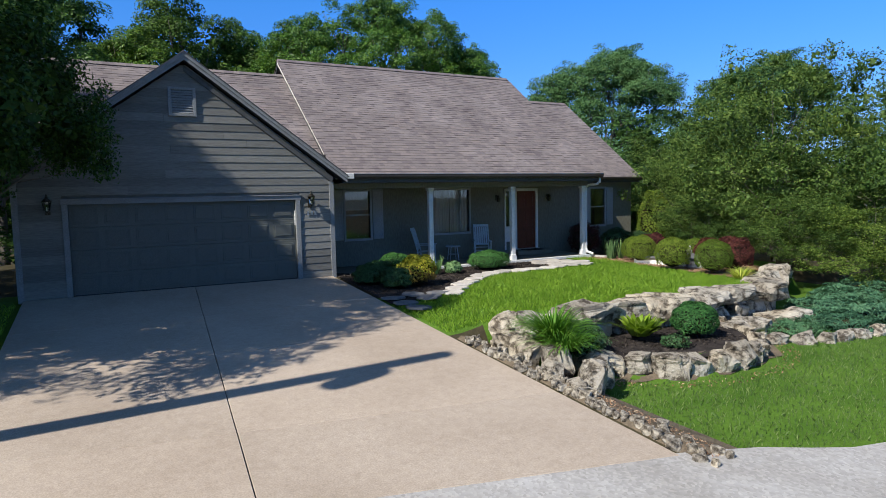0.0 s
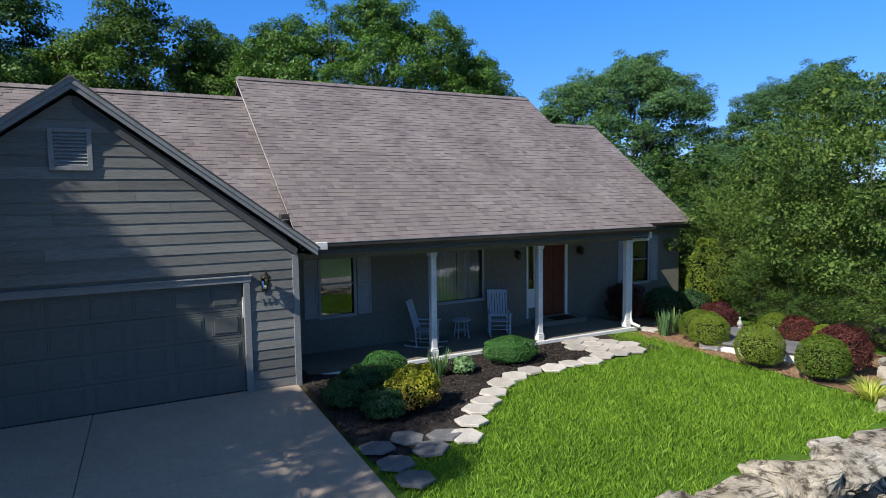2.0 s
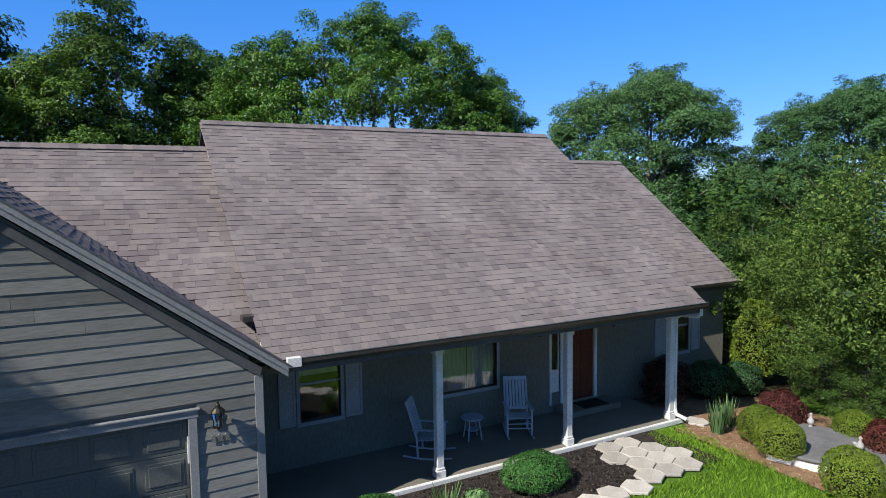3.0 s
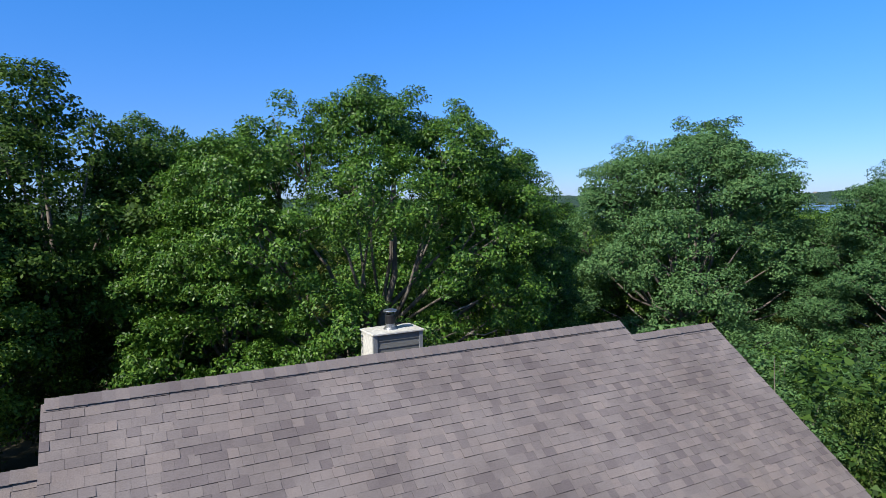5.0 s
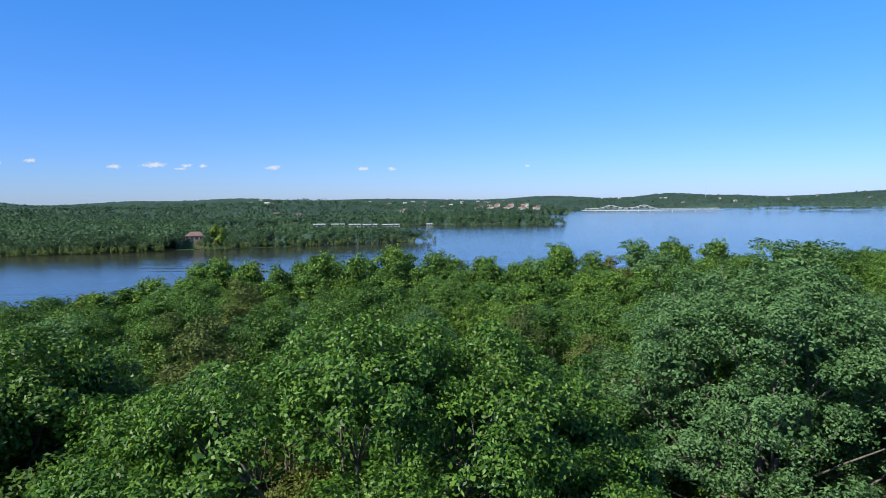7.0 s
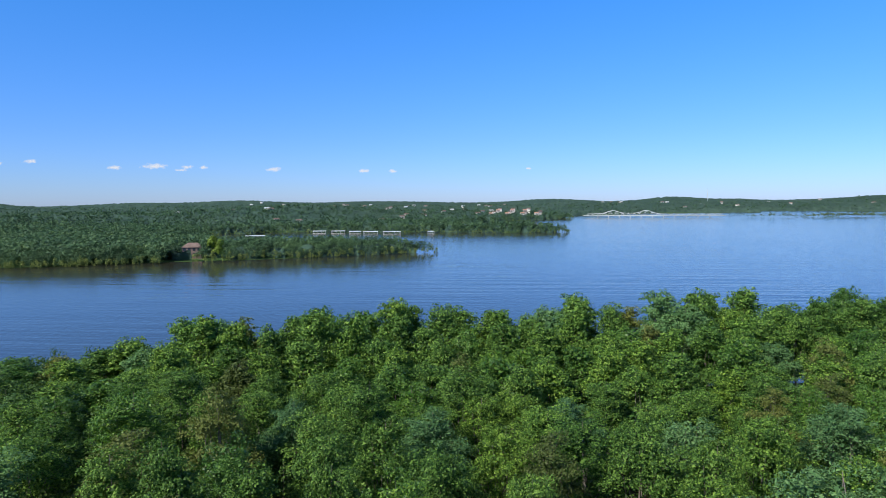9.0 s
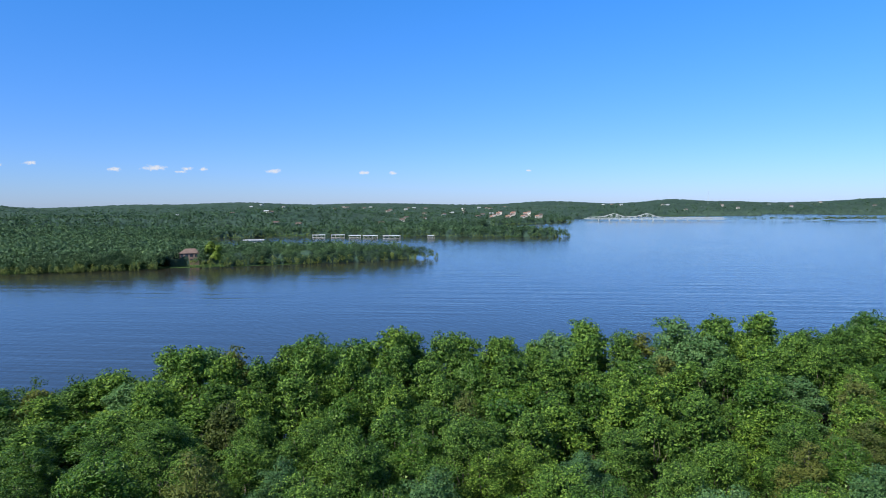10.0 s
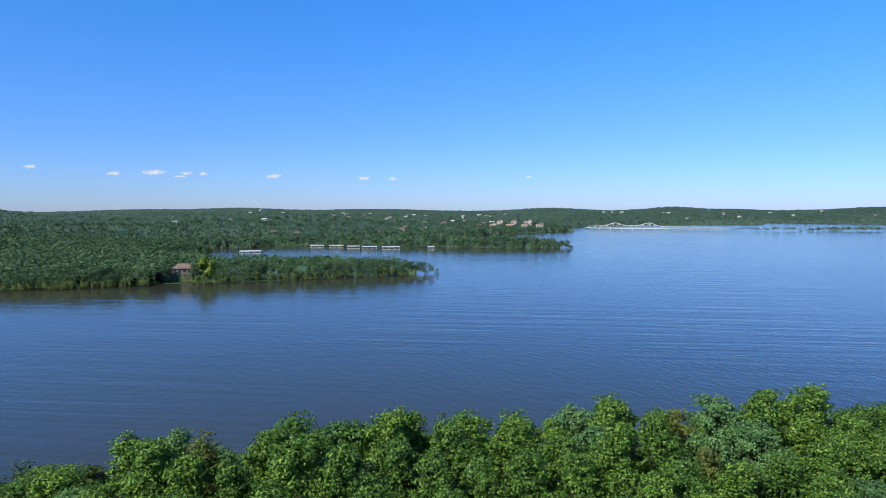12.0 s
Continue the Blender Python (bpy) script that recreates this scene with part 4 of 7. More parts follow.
part("blind", Geo().box(1.28, WY + 0.09, 1.75, 2.08, WY + 0.10, 2.34), M_CURTAIN, window("window", 1.26, 2.10, 0.84, 2.36, "white double-hung porch window"), "pale lowered window blind")
shutter(0.84, 1.17, 0.80, 2.42)
shutter(2.20, 2.56, 0.80, 2.42)
pw_ = window("window", 4.46, 5.88, 0.88, 2.36, "large fixed picture window with pale frame", False)
g = Geo()
for x0, x1 in ((4.46, 5.16), (5.18, 5.88)):
    pts = [(x0 + (x1 - x0) * i / 24, WY + 0.16 + 0.02 * math.sin(i * 1.7)) for i in range(25)]
    g.add([(x, y, 0.8) for x, y in pts] + [(x, y, 2.4) for x, y in pts], [(i, i + 1, 26 + i, 25 + i) for i in range(24)])
part("curtain", g, M_CURTAIN, pw_)
window("window", 11.52, 12.26, 0.88, 2.32, "white double-hung window of the end wing")
shutter(10.95, 11.42, 0.86, 2.36)
shutter(12.36, 12.70, 0.86, 2.36)
door = part("front_door", Geo().box(7.95, WY + 0.03, 0.14, 8.82, WY + 0.075, 2.28, 0.004), M_DOOR, house, "dark red-brown panelled front door, closed")
for r, (a, b) in enumerate(((0.26, 0.85), (0.97, 1.55), (1.67, 2.18))):
    for c in (0, 1):
        q = Geo().box(8.05 + c * 0.36, WY + 0.012, a, 8.34 + c * 0.36, WY + 0.03, b, 0.012)
        part("door_panel", q, M_DOOR, door)
part("door_knob", Geo().lathe([(0.02, 0.0), (0.03, 0.02), (0.028, 0.045), (0.01, 0.055)], 12).add([], []), M_BRASS, door).matrix_local = pose(8.02, WY + 0.03, 1.05, 90, 0, 0)
for a, b, c, d in ((7.86, 7.95, 0.12, 2.36), (8.82, 8.91, 0.12, 2.36), (7.40, 8.91, 2.28, 2.38), (7.40, 7.46, 0.12, 2.28), (7.74, 7.86, 0.12, 2.28)):
    part("door_frame", Geo().box(a, WY - 0.03, c, b, WY + 0.10, d, 0.004), M_WHITE, house)
sl = part("sidelight", Geo().box(7.46, WY + 0.03, 0.14, 7.74, WY + 0.07, 0.98, 0.004), M_WHITE, house, "white sidelight beside the door with narrow pane")
part("pane", Geo().box(7.50, WY + 0.04, 0.98, 7.70, WY + 0.046, 2.24), M_GLASS, sl)
for a, b in ((7.46, 7.50), (7.70, 7.74)):
    part("stile", Geo().box(a, WY + 0.03, 0.98, b, WY + 0.07, 2.28, 0.003), M_WHITE, sl)
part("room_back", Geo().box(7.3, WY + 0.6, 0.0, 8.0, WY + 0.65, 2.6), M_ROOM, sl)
part("threshold", Geo().box(7.80, WY - 0.06, 0.10, 8.95, WY + 0.1, 0.14, 0.006), M_STEEL, house)

# ---- porch ----
porch = tagged(new("porch_floor", mesh_of("porch_floor", Geo().box(0.02, 0.64, -0.6, 9.86, WY - 0.002, -0.05, 0.01), M_PORCH)), "grey concrete porch floor", "porch", kind="structure")
x = 0.04
while x < 9.8:
    e = min(x + 2.44, 9.88)
    part("edge_board", Geo().box(x + 0.003, 0.56, -0.16, e - 0.003, 0.64, -0.045, 0.012), M_WHITE, porch, "white painted porch edge board")
    x = e
part("step", Geo().box(7.55, 1.85, -0.05, 9.15, WY - 0.004, 0.10, 0.02), M_PORCH, porch)


def post(x, label):
    p = part("porch_post", Geo().box(x - 0.075, 0.655, -0.05, x + 0.075, 0.805, 2.43, 0.012), M_WHITE, house, label)
    part("post_base", Geo().box(x - 0.10, 0.63, -0.05, x + 0.10, 0.83, 0.10, 0.012), M_WHITE, p)
    part("base_moulding", Geo().box(x - 0.09, 0.64, 0.10, x + 0.09, 0.82, 0.15, 0.015), M_WHITE, p)
    part("post_cap", Geo().box(x - 0.10, 0.63, 2.33, x + 0.10, 0.83, 2.43, 0.012), M_WHITE, p)


for x in (3.41, 6.52, 9.58):
    post(x, "square white porch post with base and cap")
part("porch_post", Geo().box(0.02, 0.655, -0.05, 0.12, 0.805, 2.43, 0.01), M_TRIM, house)
dsp = Geo()
dsp.box(9.657, 0.64, 0.14, 9.73, 0.72, 2.40, 0.012)
dsp.box(9.70, 0.0, 2.50, 9.79, 0.065, 2.70, 0.012)
dsp.tube([(9.745, 0.03, 2.56), (9.745, 0.12, 2.47), (9.71, 0.55, 2.44), (9.695, 0.68, 2.36)], 0.042, 8)
dsp.tube([(9.695, 0.67, 0.18), (9.70, 0.62, 0.06), (9.80, 0.42, -0.02)], 0.046, 8)
part("downspout", dsp, M_WHITE, house, "white metal downspout beside the porch post")
solid("door_mat", Geo().box(-0.38, -0.24, 0, 0.38, 0.24, 0.018, 0.008), M_MAT, "black rubber door mat on the porch step", "mat", at=(8.42, 2.15, 0.10))
solid("wall_lantern", Geo().box(-0.05, -0.03, -0.10, 0.05, 0.0, 0.10, 0.01).tube([(0, -0.03, 0.0), (0, -0.10, 0.04), (0, -0.12, 0.0)], 0.012, 6).lathe([(0.03, -0.16), (0.06, -0.14), (0.075, 0.0), (0.09, 0.01), (0.03, 0.07), (0.0, 0.10)], 8, (0, -0.13, 0.0)), M_BRASS, "dark brass porch lantern beside the front door", "lamp", at=(9.36, WY, 2.05))
solid("wall_lantern", Geo().box(-0.05, -0.03, -0.10, 0.05, 0.0, 0.10, 0.01).tube([(0, -0.03, 0.0), (0, -0.10, 0.04), (0, -0.12, 0.0)], 0.012, 6).lathe([(0.03, -0.16), (0.06, -0.14), (0.075, 0.0), (0.09, 0.01), (0.03, 0.07), (0.0, 0.10)], 8, (0, -0.13, 0.0)), M_BRASS, "dark brass porch lantern beside the front door", "lamp", at=(7.05, WY, 2.05))


def rocking_chair(at, turn):
    """A slatted rocking chair; it faces -y."""
    ob = thing("rocking_chair", at, "blue-grey painted wooden rocking chair with slatted back", "chair", "porch rocking chairs", turn)
    for x in (-0.27, 0.27):
        pts = [(x, -0.50 + 0.1 * i, 0.02 + 0.0018 * (i - 5) ** 2) for i in range(11)]
        part("rocker", Geo().tube(pts, 0.02, 6), M_CHAIR, ob)
        part("front_leg", Geo().tube([(x, -0.26, 0.04), (x, -0.27, 0.62)], 0.024, 8), M_CHAIR, ob)
        part("back_post", Geo().tube([(x * 0.93, 0.20, 0.04), (x * 0.93, 0.22, 0.45), (x * 0.93, 0.42, 1.14)], 0.022, 8), M_CHAIR, ob)
        part("armrest", Geo().box(x - 0.045, -0.34, 0.61, x + 0.045, 0.30, 0.635, 0.01), M_CHAIR, ob)
        part("side_stretcher", Geo().tube([(x, -0.26, 0.24), (x * 0.93, 0.21, 0.24)], 0.013, 6), M_CHAIR, ob)
    for z_, y_ in ((0.20, -0.265), (0.30, -0.265)):
        part("stretcher", Geo().tube([(-0.27, y_, z_), (0.27, y_, z_)], 0.013, 6), M_CHAIR, ob)
    for i in range(6):
        y0 = -0.27 + i * 0.083
        part("seat_slat", Geo().box(-0.27, y0, 0.41 - 0.006 * i, 0.27, y0 + 0.07, 0.43 - 0.006 * i, 0.005), M_CHAIR, ob)
    for i in range(6):
        x0 = -0.215 + i * 0.074
        q = Geo().box(x0, -0.008, 0.0, x0 + 0.055, 0.008, 0.66, 0.004, m=pose(0, 0.235, 0.46, -16, 0, 0))
        part("back_slat", q, M_CHAIR, ob)
    part("top_rail", Geo().box(-0.27, -0.018, 0.0, 0.27, 0.018, 0.09, 0.012, m=pose(0, 0.42, 1.09, -16, 0, 0)), M_CHAIR, ob)
    part("lower_rail", Geo().box(-0.25, -0.015, 0.0, 0.25, 0.015, 0.06, 0.01, m=pose(0, 0.238, 0.47, -16, 0, 0)), M_CHAIR, ob)
    return ob


rocking_chair((3.72, 1.72, -0.05), 52)
rocking_chair((5.98, 1.80, -0.05), -26)
tb = thing("side_table", (4.95, 2.05, -0.05), "small grey wooden side table between porch chairs", "table")
part("tabletop", Geo().lathe([(0.0, 0.46), (0.25, 0.46), (0.26, 0.47), (0.26, 0.485), (0.25, 0.495), (0.0, 0.495)], 20), M_CHAIR, tb)
for k in range(4):
    a = k * math.tau / 4 + 0.6
    part("leg", Geo().tube([(0.15 * math.cos(a), 0.15 * math.sin(a), 0.47), (0.22 * math.cos(a), 0.22 * math.sin(a), 0.0)], 0.016, 6), M_CHAIR, tb)
part("shelf", Geo().lathe([(0.0, 0.20), (0.15, 0.20), (0.15, 0.215), (0.0, 0.215)], 16), M_CHAIR, tb)

# ---- chimney and roof pipe ----
ch = part("chimney", Geo().box(6.87, 11.59, -2.5, 8.22, 12.44, 6.0), M_WALL, house, "chimney clad in grey lap siding with white trim")
z = 2.6
while z < 5.9:
    q = Geo()
    q.add([(6.95, 11.55, z), (8.15, 11.55, z), (8.15, 11.572, z + 0.19), (6.95, 11.572, z + 0.19), (6.95, 11.59, z), (8.15, 11.59, z), (8.15, 11.59, z + 0.19), (6.95, 11.59, z + 0.19)],
          [(0, 1, 2, 3), (0, 4, 5, 1), (3, 2, 6, 7), (0, 3, 7, 4), (1, 5, 6, 2)])
    part("siding_board", q, M_WALL, ch)
    z += 0.19
for x0, x1 in ((6.83, 6.95), (8.15, 8.26)):
    part("corner_board", Geo().box(x0, 11.535, -2.0, x1, 11.60, 6.0, 0.004), M_TRIM if x0 > 6.9 else M_TRIM, ch)
part("side_cladding", Geo().box(6.835, 11.60, -2.0, 6.872, 12.46, 6.0, 0.004), M_CHIMTRIM, ch)
part("chimney_cap", Geo().box(6.80, 11.50, 6.0, 8.30, 12.50, 6.05, 0.01), M_CHIMTRIM, ch, "stained pale metal chimney cap")
flue = part("flue", Geo().lathe([(0.20, 6.05), (0.17, 6.09), (0.135, 6.12), (0.13, 6.20), (0.13, 6.44)], 20, (7.52, 12.0, 0)), M_STEEL, ch, "galvanised flue with rain cap")
part("flue_collar", Geo().lathe([(0.14, 6.2), (0.145, 6.22), (0.145, 6.42), (0.14, 6.44)], 20, (7.52, 12.0, 0)), M_BLACK, flue)
for k in range(4):
    a = k * math.tau / 4
    part("cap_strut", Geo().tube([(7.52 + 0.12 * math.cos(a), 12 + 0.12 * math.sin(a), 6.42), (7.52 + 0.12 * math.cos(a), 12 + 0.12 * math.sin(a), 6.54)], 0.008, 5), M_STEEL, flue)
part("rain_cap", Geo().lathe([(0.19, 6.53), (0.195, 6.54), (0.19, 6.56), (0.05, 6.60), (0.0, 6.605)], 20, (7.52, 12.0, 0)), M_STEEL, flue)
part("small_vent", Geo().tube([(7.72, 12.1, 6.07), (7.72, 12.1, 6.14), (7.90, 12.1, 6.16)], 0.035, 8), M_BLACK, ch)
part("roof_pipe", Geo().tube([(8.01, 6.6, 6.1), (8.01, 6.6, 6.80)], 0.035, 10), M_WHITE, house, "white plastic roof vent pipe")

# ---- drive and road ----
drive = thing("driveway", (0, 0, 0), "pale tan concrete driveway in jointed slabs", "driveway", kind="structure")


def drive_z(y):
    return 0.07 * y


rows_y = [(0.10, 0.0), (-3.02, 0.0), (-5.85, 0.0), (-9.82, -0.16), (-12.0, -0.22)]
cols_x = [(-7.32, 0.0), (-3.68, 0.08), (-0.06, 0.0)]


def joint(row, col, dy, dx):
    """Where a cross joint meets a long one, set back by dy and dx."""
    x = cols_x[col][0]
    for _ in range(4):
        y = rows_y[row][0] + rows_y[row][1] * x
        x = cols_x[col][0] + cols_x[col][1] * y
    return x + dx, y + dy


for i in range(4):
    for j in range(2):
        ring = [joint(i, j, -0.005, 0.006), joint(i, j + 1, -0.005, -0.006), joint(i + 1, j + 1, 0.005, -0.006), joint(i + 1, j, 0.005, 0.006)]
        inset = [(0.006, -0.006), (-0.006, -0.006), (-0.006, 0.006), (0.006, 0.006)]
        q = Geo()
        q.add([(x, y, drive_z(y) - 0.006) for x, y in ring] + [(x + a, y + b, drive_z(y + b)) for (x, y), (a, b) in zip(ring, inset)] + [(x, y, drive_z(y) - 0.14) for x, y in ring],
              [(4, 7, 6, 5), (0, 4, 5, 1), (1, 5, 6, 2), (2, 6, 7, 3), (3, 7, 4, 0), (0, 1, 9, 8), (1, 2, 10, 9), (2, 3, 11, 10), (3, 0, 8, 11)])
        part("slab", q, M_CONC, drive)
M_JOINT = Mat("joint_filler", rough=0.95, spec=0.1).vary((0.035, 0.03, 0.027), (0.07, 0.06, 0.05), 3.0, 40.0, 0.3, 0.004).m
part("joint_filler", Geo().add([(-7.3, 0.1, -0.03), (-0.07, 0.1, -0.03), (-0.07, -11.9, -0.863), (-7.3, -10.3, -0.75)], [(0, 3, 2, 1)]), M_JOINT, drive)
kr = Mat("gravel_road", rough=0.95, spec=0.15)
peb = kr.node("TexVoronoi", Scale=26.0)
kr.put(peb, "Vector", kr.coords())
col = kr.ramp(peb.outputs["Color"], (0.0, (0.30, 0.29, 0.28)), (0.6, (0.38, 0.37, 0.36)), (1.0, (0.45, 0.435, 0.42)))
col = kr.mix(col, kr.ramp(kr.noise(0.8, 4.0), (0.3, (0.8, 0.78, 0.75)), (0.7, (1.08, 1.08, 1.08))), 1.0, "MULTIPLY")
kr.color(col).bump(peb.outputs["Distance"], 0.3, 0.006)
M_ROAD = kr.m


def strip(name, xs, lo, hi, n, dz, mat, label, category, kind="structure", lift=None):
    """A sheet laid on the ground between two lines lo(x) and hi(x)."""
    g_ = Geo()
    m = len(xs)
    for k in range(n + 1):
        for x in xs:
            y = lo(x) + (hi(x) - lo(x)) * k / n
            g_.v.append((x, y, float(height(x, y)) + dz + (lift(x, y) if lift else 0.0)))
    for k in range(n):
        for i in range(m - 1):
            g_.f.append((k * m + i, k * m + i + 1, (k + 1) * m + i + 1, (k + 1) * m + i))
            g_.mi.append(0)
    return tagged(new(name, mesh_of(name, g_, mat, True)), label, category, kind=kind)


def road_lift(x, y):
    return -float(height(x, y)) + -0.848 - 0.02 * max(0.0, x) + 0.035 * min(0.0, y + 12.0) + 0.07 * max(0.0, y + 12.0)


strip("road", list(np.arange(-40, 40.1, 0.5)), lambda x: -19.0 - 0.2 * max(0, x), lambda x: -11.94 - 0.22 * x if -7.4 < x < 0.1 else float(shore_y(x)) + 0.12 * math.sin(x * 2.3) + 0.2 - 0.08 * max(0.0, x), 14, 0.0, M_ROAD, "pale gravel road at the foot of the drive", "road", lift=road_lift)

# ---- planting beds ----
M_MULCH = Mat("dark_mulch", rough=0.95, spec=0.1).vary((0.026, 0.022, 0.021), (0.068, 0.057, 0.052), 5.0, 45.0, 0.9, 0.03).m
M_EARTH = Mat("bare_earth", rough=0.95, spec=0.1).vary((0.12, 0.095, 0.068), (0.22, 0.175, 0.125), 3.0, 35.0, 0.8, 0.03).m
M_CHIPS = Mat("wood_chips", rough=0.95, spec=0.1).vary((0.22, 0.13, 0.075), (0.36, 0.24, 0.15), 6.0, 40.0, 0.8, 0.03).m


def bed_edge(x):
    """The lawn's edge along the stepping stones in front of the porch bed."""
    return -3.75 + 2.45 * float(smooth(0.8, 4.6, x))


strip("planting_bed", list(np.arange(0.02, 8.9, 0.18)), bed_edge, lambda x: 0.6, 12, 0.03, M_MULCH, "dark mulch bed in front of the porch", "planting bed")
strip("planting_bed", list(np.arange(9.3, 14.0, 0.25)), lambda x: -6.2 + 0.3 * (x - 8.7), lambda x: 2.4 if x > 9.9 else 0.3, 16, 0.025, M_CHIPS, "wood chip bed under round shrubs", "planting bed")
strip("planting_bed", list(np.arange(1.5, 6.4, 0.2)), lambda x: -7.4 - 2.0 * math.sqrt(max(0.0, 1 - ((x - 3.9) / 2.5) ** 2)), lambda x: float(wall_line(x)) - 0.2, 8, 0.02, M_MULCH, "dark mulch in the rock planter", "planting bed")
strip("bare_soil", list(np.arange(1.2, 6.8, 0.25)), lambda x: -8.0 - (1.74 + 0.10 * math.sin(x * 7) + 0.05 * math.sin(x * 17) + 0.22 * float(smooth(4.8, 6.2, x))) * math.sqrt(max(0.0, 1 - ((x - 3.9) / 2.7) ** 2)), lambda x: -8.0, 6, 0.012, M_EARTH, "bare brown soil at the foot of the planter", "soil")


def flakes(name, n, seed, pick, size, mat, label):
    """Loose chips over a bed, as one mass."""
    rr = np.random.default_rng(seed)
    c = []
    while len(c) < n:
        x, y = pick(rr)
        c.append((x, y, float(height(x, y)) + 0.045))
    nn = rr.normal(size=(n, 3)) * 0.5 + np.array([0, 0, 1.0])
    ob = new(name, quads_mesh(name, leaf_quads(rr, np.array(c), nn, size, size * 0.4, 0.0), mat))
    return tagged(ob, label, "mulch", kind="stuff")


km = Mat("mulch_flake", rough=0.9, spec=0.15)
km.color(km.ramp(km.island(), (0.0, (0.015, 0.012, 0.01)), (0.7, (0.05, 0.04, 0.034)), (1.0, (0.11, 0.09, 0.075))))
kw2 = Mat("chip_flake", rough=0.9, spec=0.15)
kw2.color(kw2.ramp(kw2.island(), (0.0, (0.16, 0.08, 0.045)), (0.6, (0.34, 0.21, 0.13)), (1.0, (0.50, 0.38, 0.26))))


def pick_porch_bed(rr):
    x = rr.uniform(0.05, 8.0)
    return x, rr.uniform(bed_edge(x) + 0.1, 0.5)


flakes("mulch_flakes", 5200, 3, pick_porch_bed, 0.07, km.m, "loose dark shredded bark mulch")
flakes("mulch_flakes", 1600, 4, lambda rr: (rr.uniform(1.9, 5.8), rr.uniform(-9.0, -7.5)), 0.06, km.m, "loose dark shredded bark mulch")
flakes("wood_chips", 3000, 5, lambda rr: (rr.uniform(9.25, 12.5), rr.uniform(-4.9, 0.4)), 0.06, kw2.m, "loose reddish wood chips")
flakes("dry_litter", 300, 6, lambda rr: ((lambda a, q: (3.9 + q * 2.75 * math.cos(a), -8.0 - q * 2.2 * abs(math.sin(a))))(rr.uniform(0, math.pi), rr.uniform(0.93, 1.06))), 0.06, kw2.m, "dry leaf litter at the wall foot")
flakes("dry_litter", 700, 7, lambda rr: (rr.uniform(0.15, 0.7), rr.uniform(-12.2, -9.6)), 0.06, kw2.m, "dry leaf litter beside the drive")

# ---- lawn ----
kt = Mat("grass_blades", rough=0.55, spec=0.25)
gc = kt.ramp(kt.island(), (0.0, (0.12, 0.23, 0.018)), (0.5, (0.19, 0.345, 0.03)), (1.0, (0.30, 0.45, 0.065)))
patch = kt.ramp(kt.noise(0.9, 4.0, 0.6, (1, 1, 1), True), (0.3, (0.75, 0.8, 0.7)), (0.7, (1.15, 1.1, 1.0)))
kt.color(kt.mix(gc, patch, 1.0, "MULTIPLY"))
trn = kt.node("BsdfTranslucent")
kt.put(trn, "Color", (0.16, 0.34, 0.02, 1))
msh = kt.node("MixShader")
kt.put(msh, 0, 0.35)
kt.t.links.new(kt.b.outputs[0], msh.inputs[1])
kt.t.links.new(trn.outputs[0], msh.inputs[2])
kt.t.links.new(msh.outputs[0], kt.t.nodes["Material Output"].inputs[0])
M_GRASS = kt.m
M_GRASS_LOW = leaf_material("short_grass_blades", (0.06, 0.112, 0.038), (0.105, 0.175, 0.06), (0.175, 0.24, 0.098), 0.3)


def grass(name, n, seed, pick, tall, wide, label, mat=None):
    rr = np.random.default_rng(seed)
    p = np.array(pick(rr, n))
    z = height(p[:, 0], p[:, 1])
    n = len(p)
    a = rr.uniform(0, math.tau, n)
    h = tall * rr.uniform(0.6, 1.25, n)
    w = wide * rr.uniform(0.7, 1.3, n)
    lean = rr.normal(size=(n, 2)) * 0.4 * h[:, None]
    base = np.stack([p[:, 0], p[:, 1], z - 0.005], 1)
    side = np.stack([np.cos(a), np.sin(a), np.zeros(n)], 1) * (w * 0.5)[:, None]
    mid = base + np.stack([lean[:, 0] * 0.35, lean[:, 1] * 0.35, h * 0.6], 1)
    tip = base + np.stack([lean[:, 0], lean[:, 1], h], 1)
    q = np.stack([base - side, base + side, mid + side * 0.7, tip], 1)
    return tagged(new(name, quads_mesh(name, q, mat or M_GRASS)), label, "grass", kind="stuff")


def pick_upper(rr, n):
    p = np.stack([rr.uniform(0.05, 10.0, n * 2), rr.uniform(-7.0, 0.5, n * 2)], 1)
    x, y = p[:, 0], p[:, 1]
    be = -3.75 + 2.45 * smooth(0.8, 4.6, x)
    ok = (y > wall_line(x) + 0.25 + 0.12 * np.sin(x * 5)) & ((y < be - 0.22) | ((x > 8.35 + 0.15 * np.sin(y * 6)) & (y < 0.45))) & (x < 9.5 - 0.25 * smooth(-1.2, -3.0, y) - 0.1 * smooth(-4.2, -5.5, y) + 0.08 * np.sin(y * 9))
    return p[ok][:n]


def pick_lower(rr, n):
    p = np.stack([rr.uniform(0.5, 15, n * 3), rr.uniform(-15.5, -6.0, n * 3)], 1)
    x, y = p[:, 0], p[:, 1]
    ok = (y > shore_y(x) - 0.08 * x + 0.35 + 0.15 * np.sin(x * 3)) & (y < wall_line(x) - 0.9) & (np.hypot((x - 3.9) / 2.6, (y + 8.0) / 1.82) > 1.0 + 0.05 * np.sin(x * 9) + 0.08 * smooth(4.6, 6.2, x)) & (x > 0.55 + 0.1 * np.sin(y * 4)) & ~((x > 6.0) & (y > -8.9 - 0.1 * (x - 6)))
    return p[ok][:n]


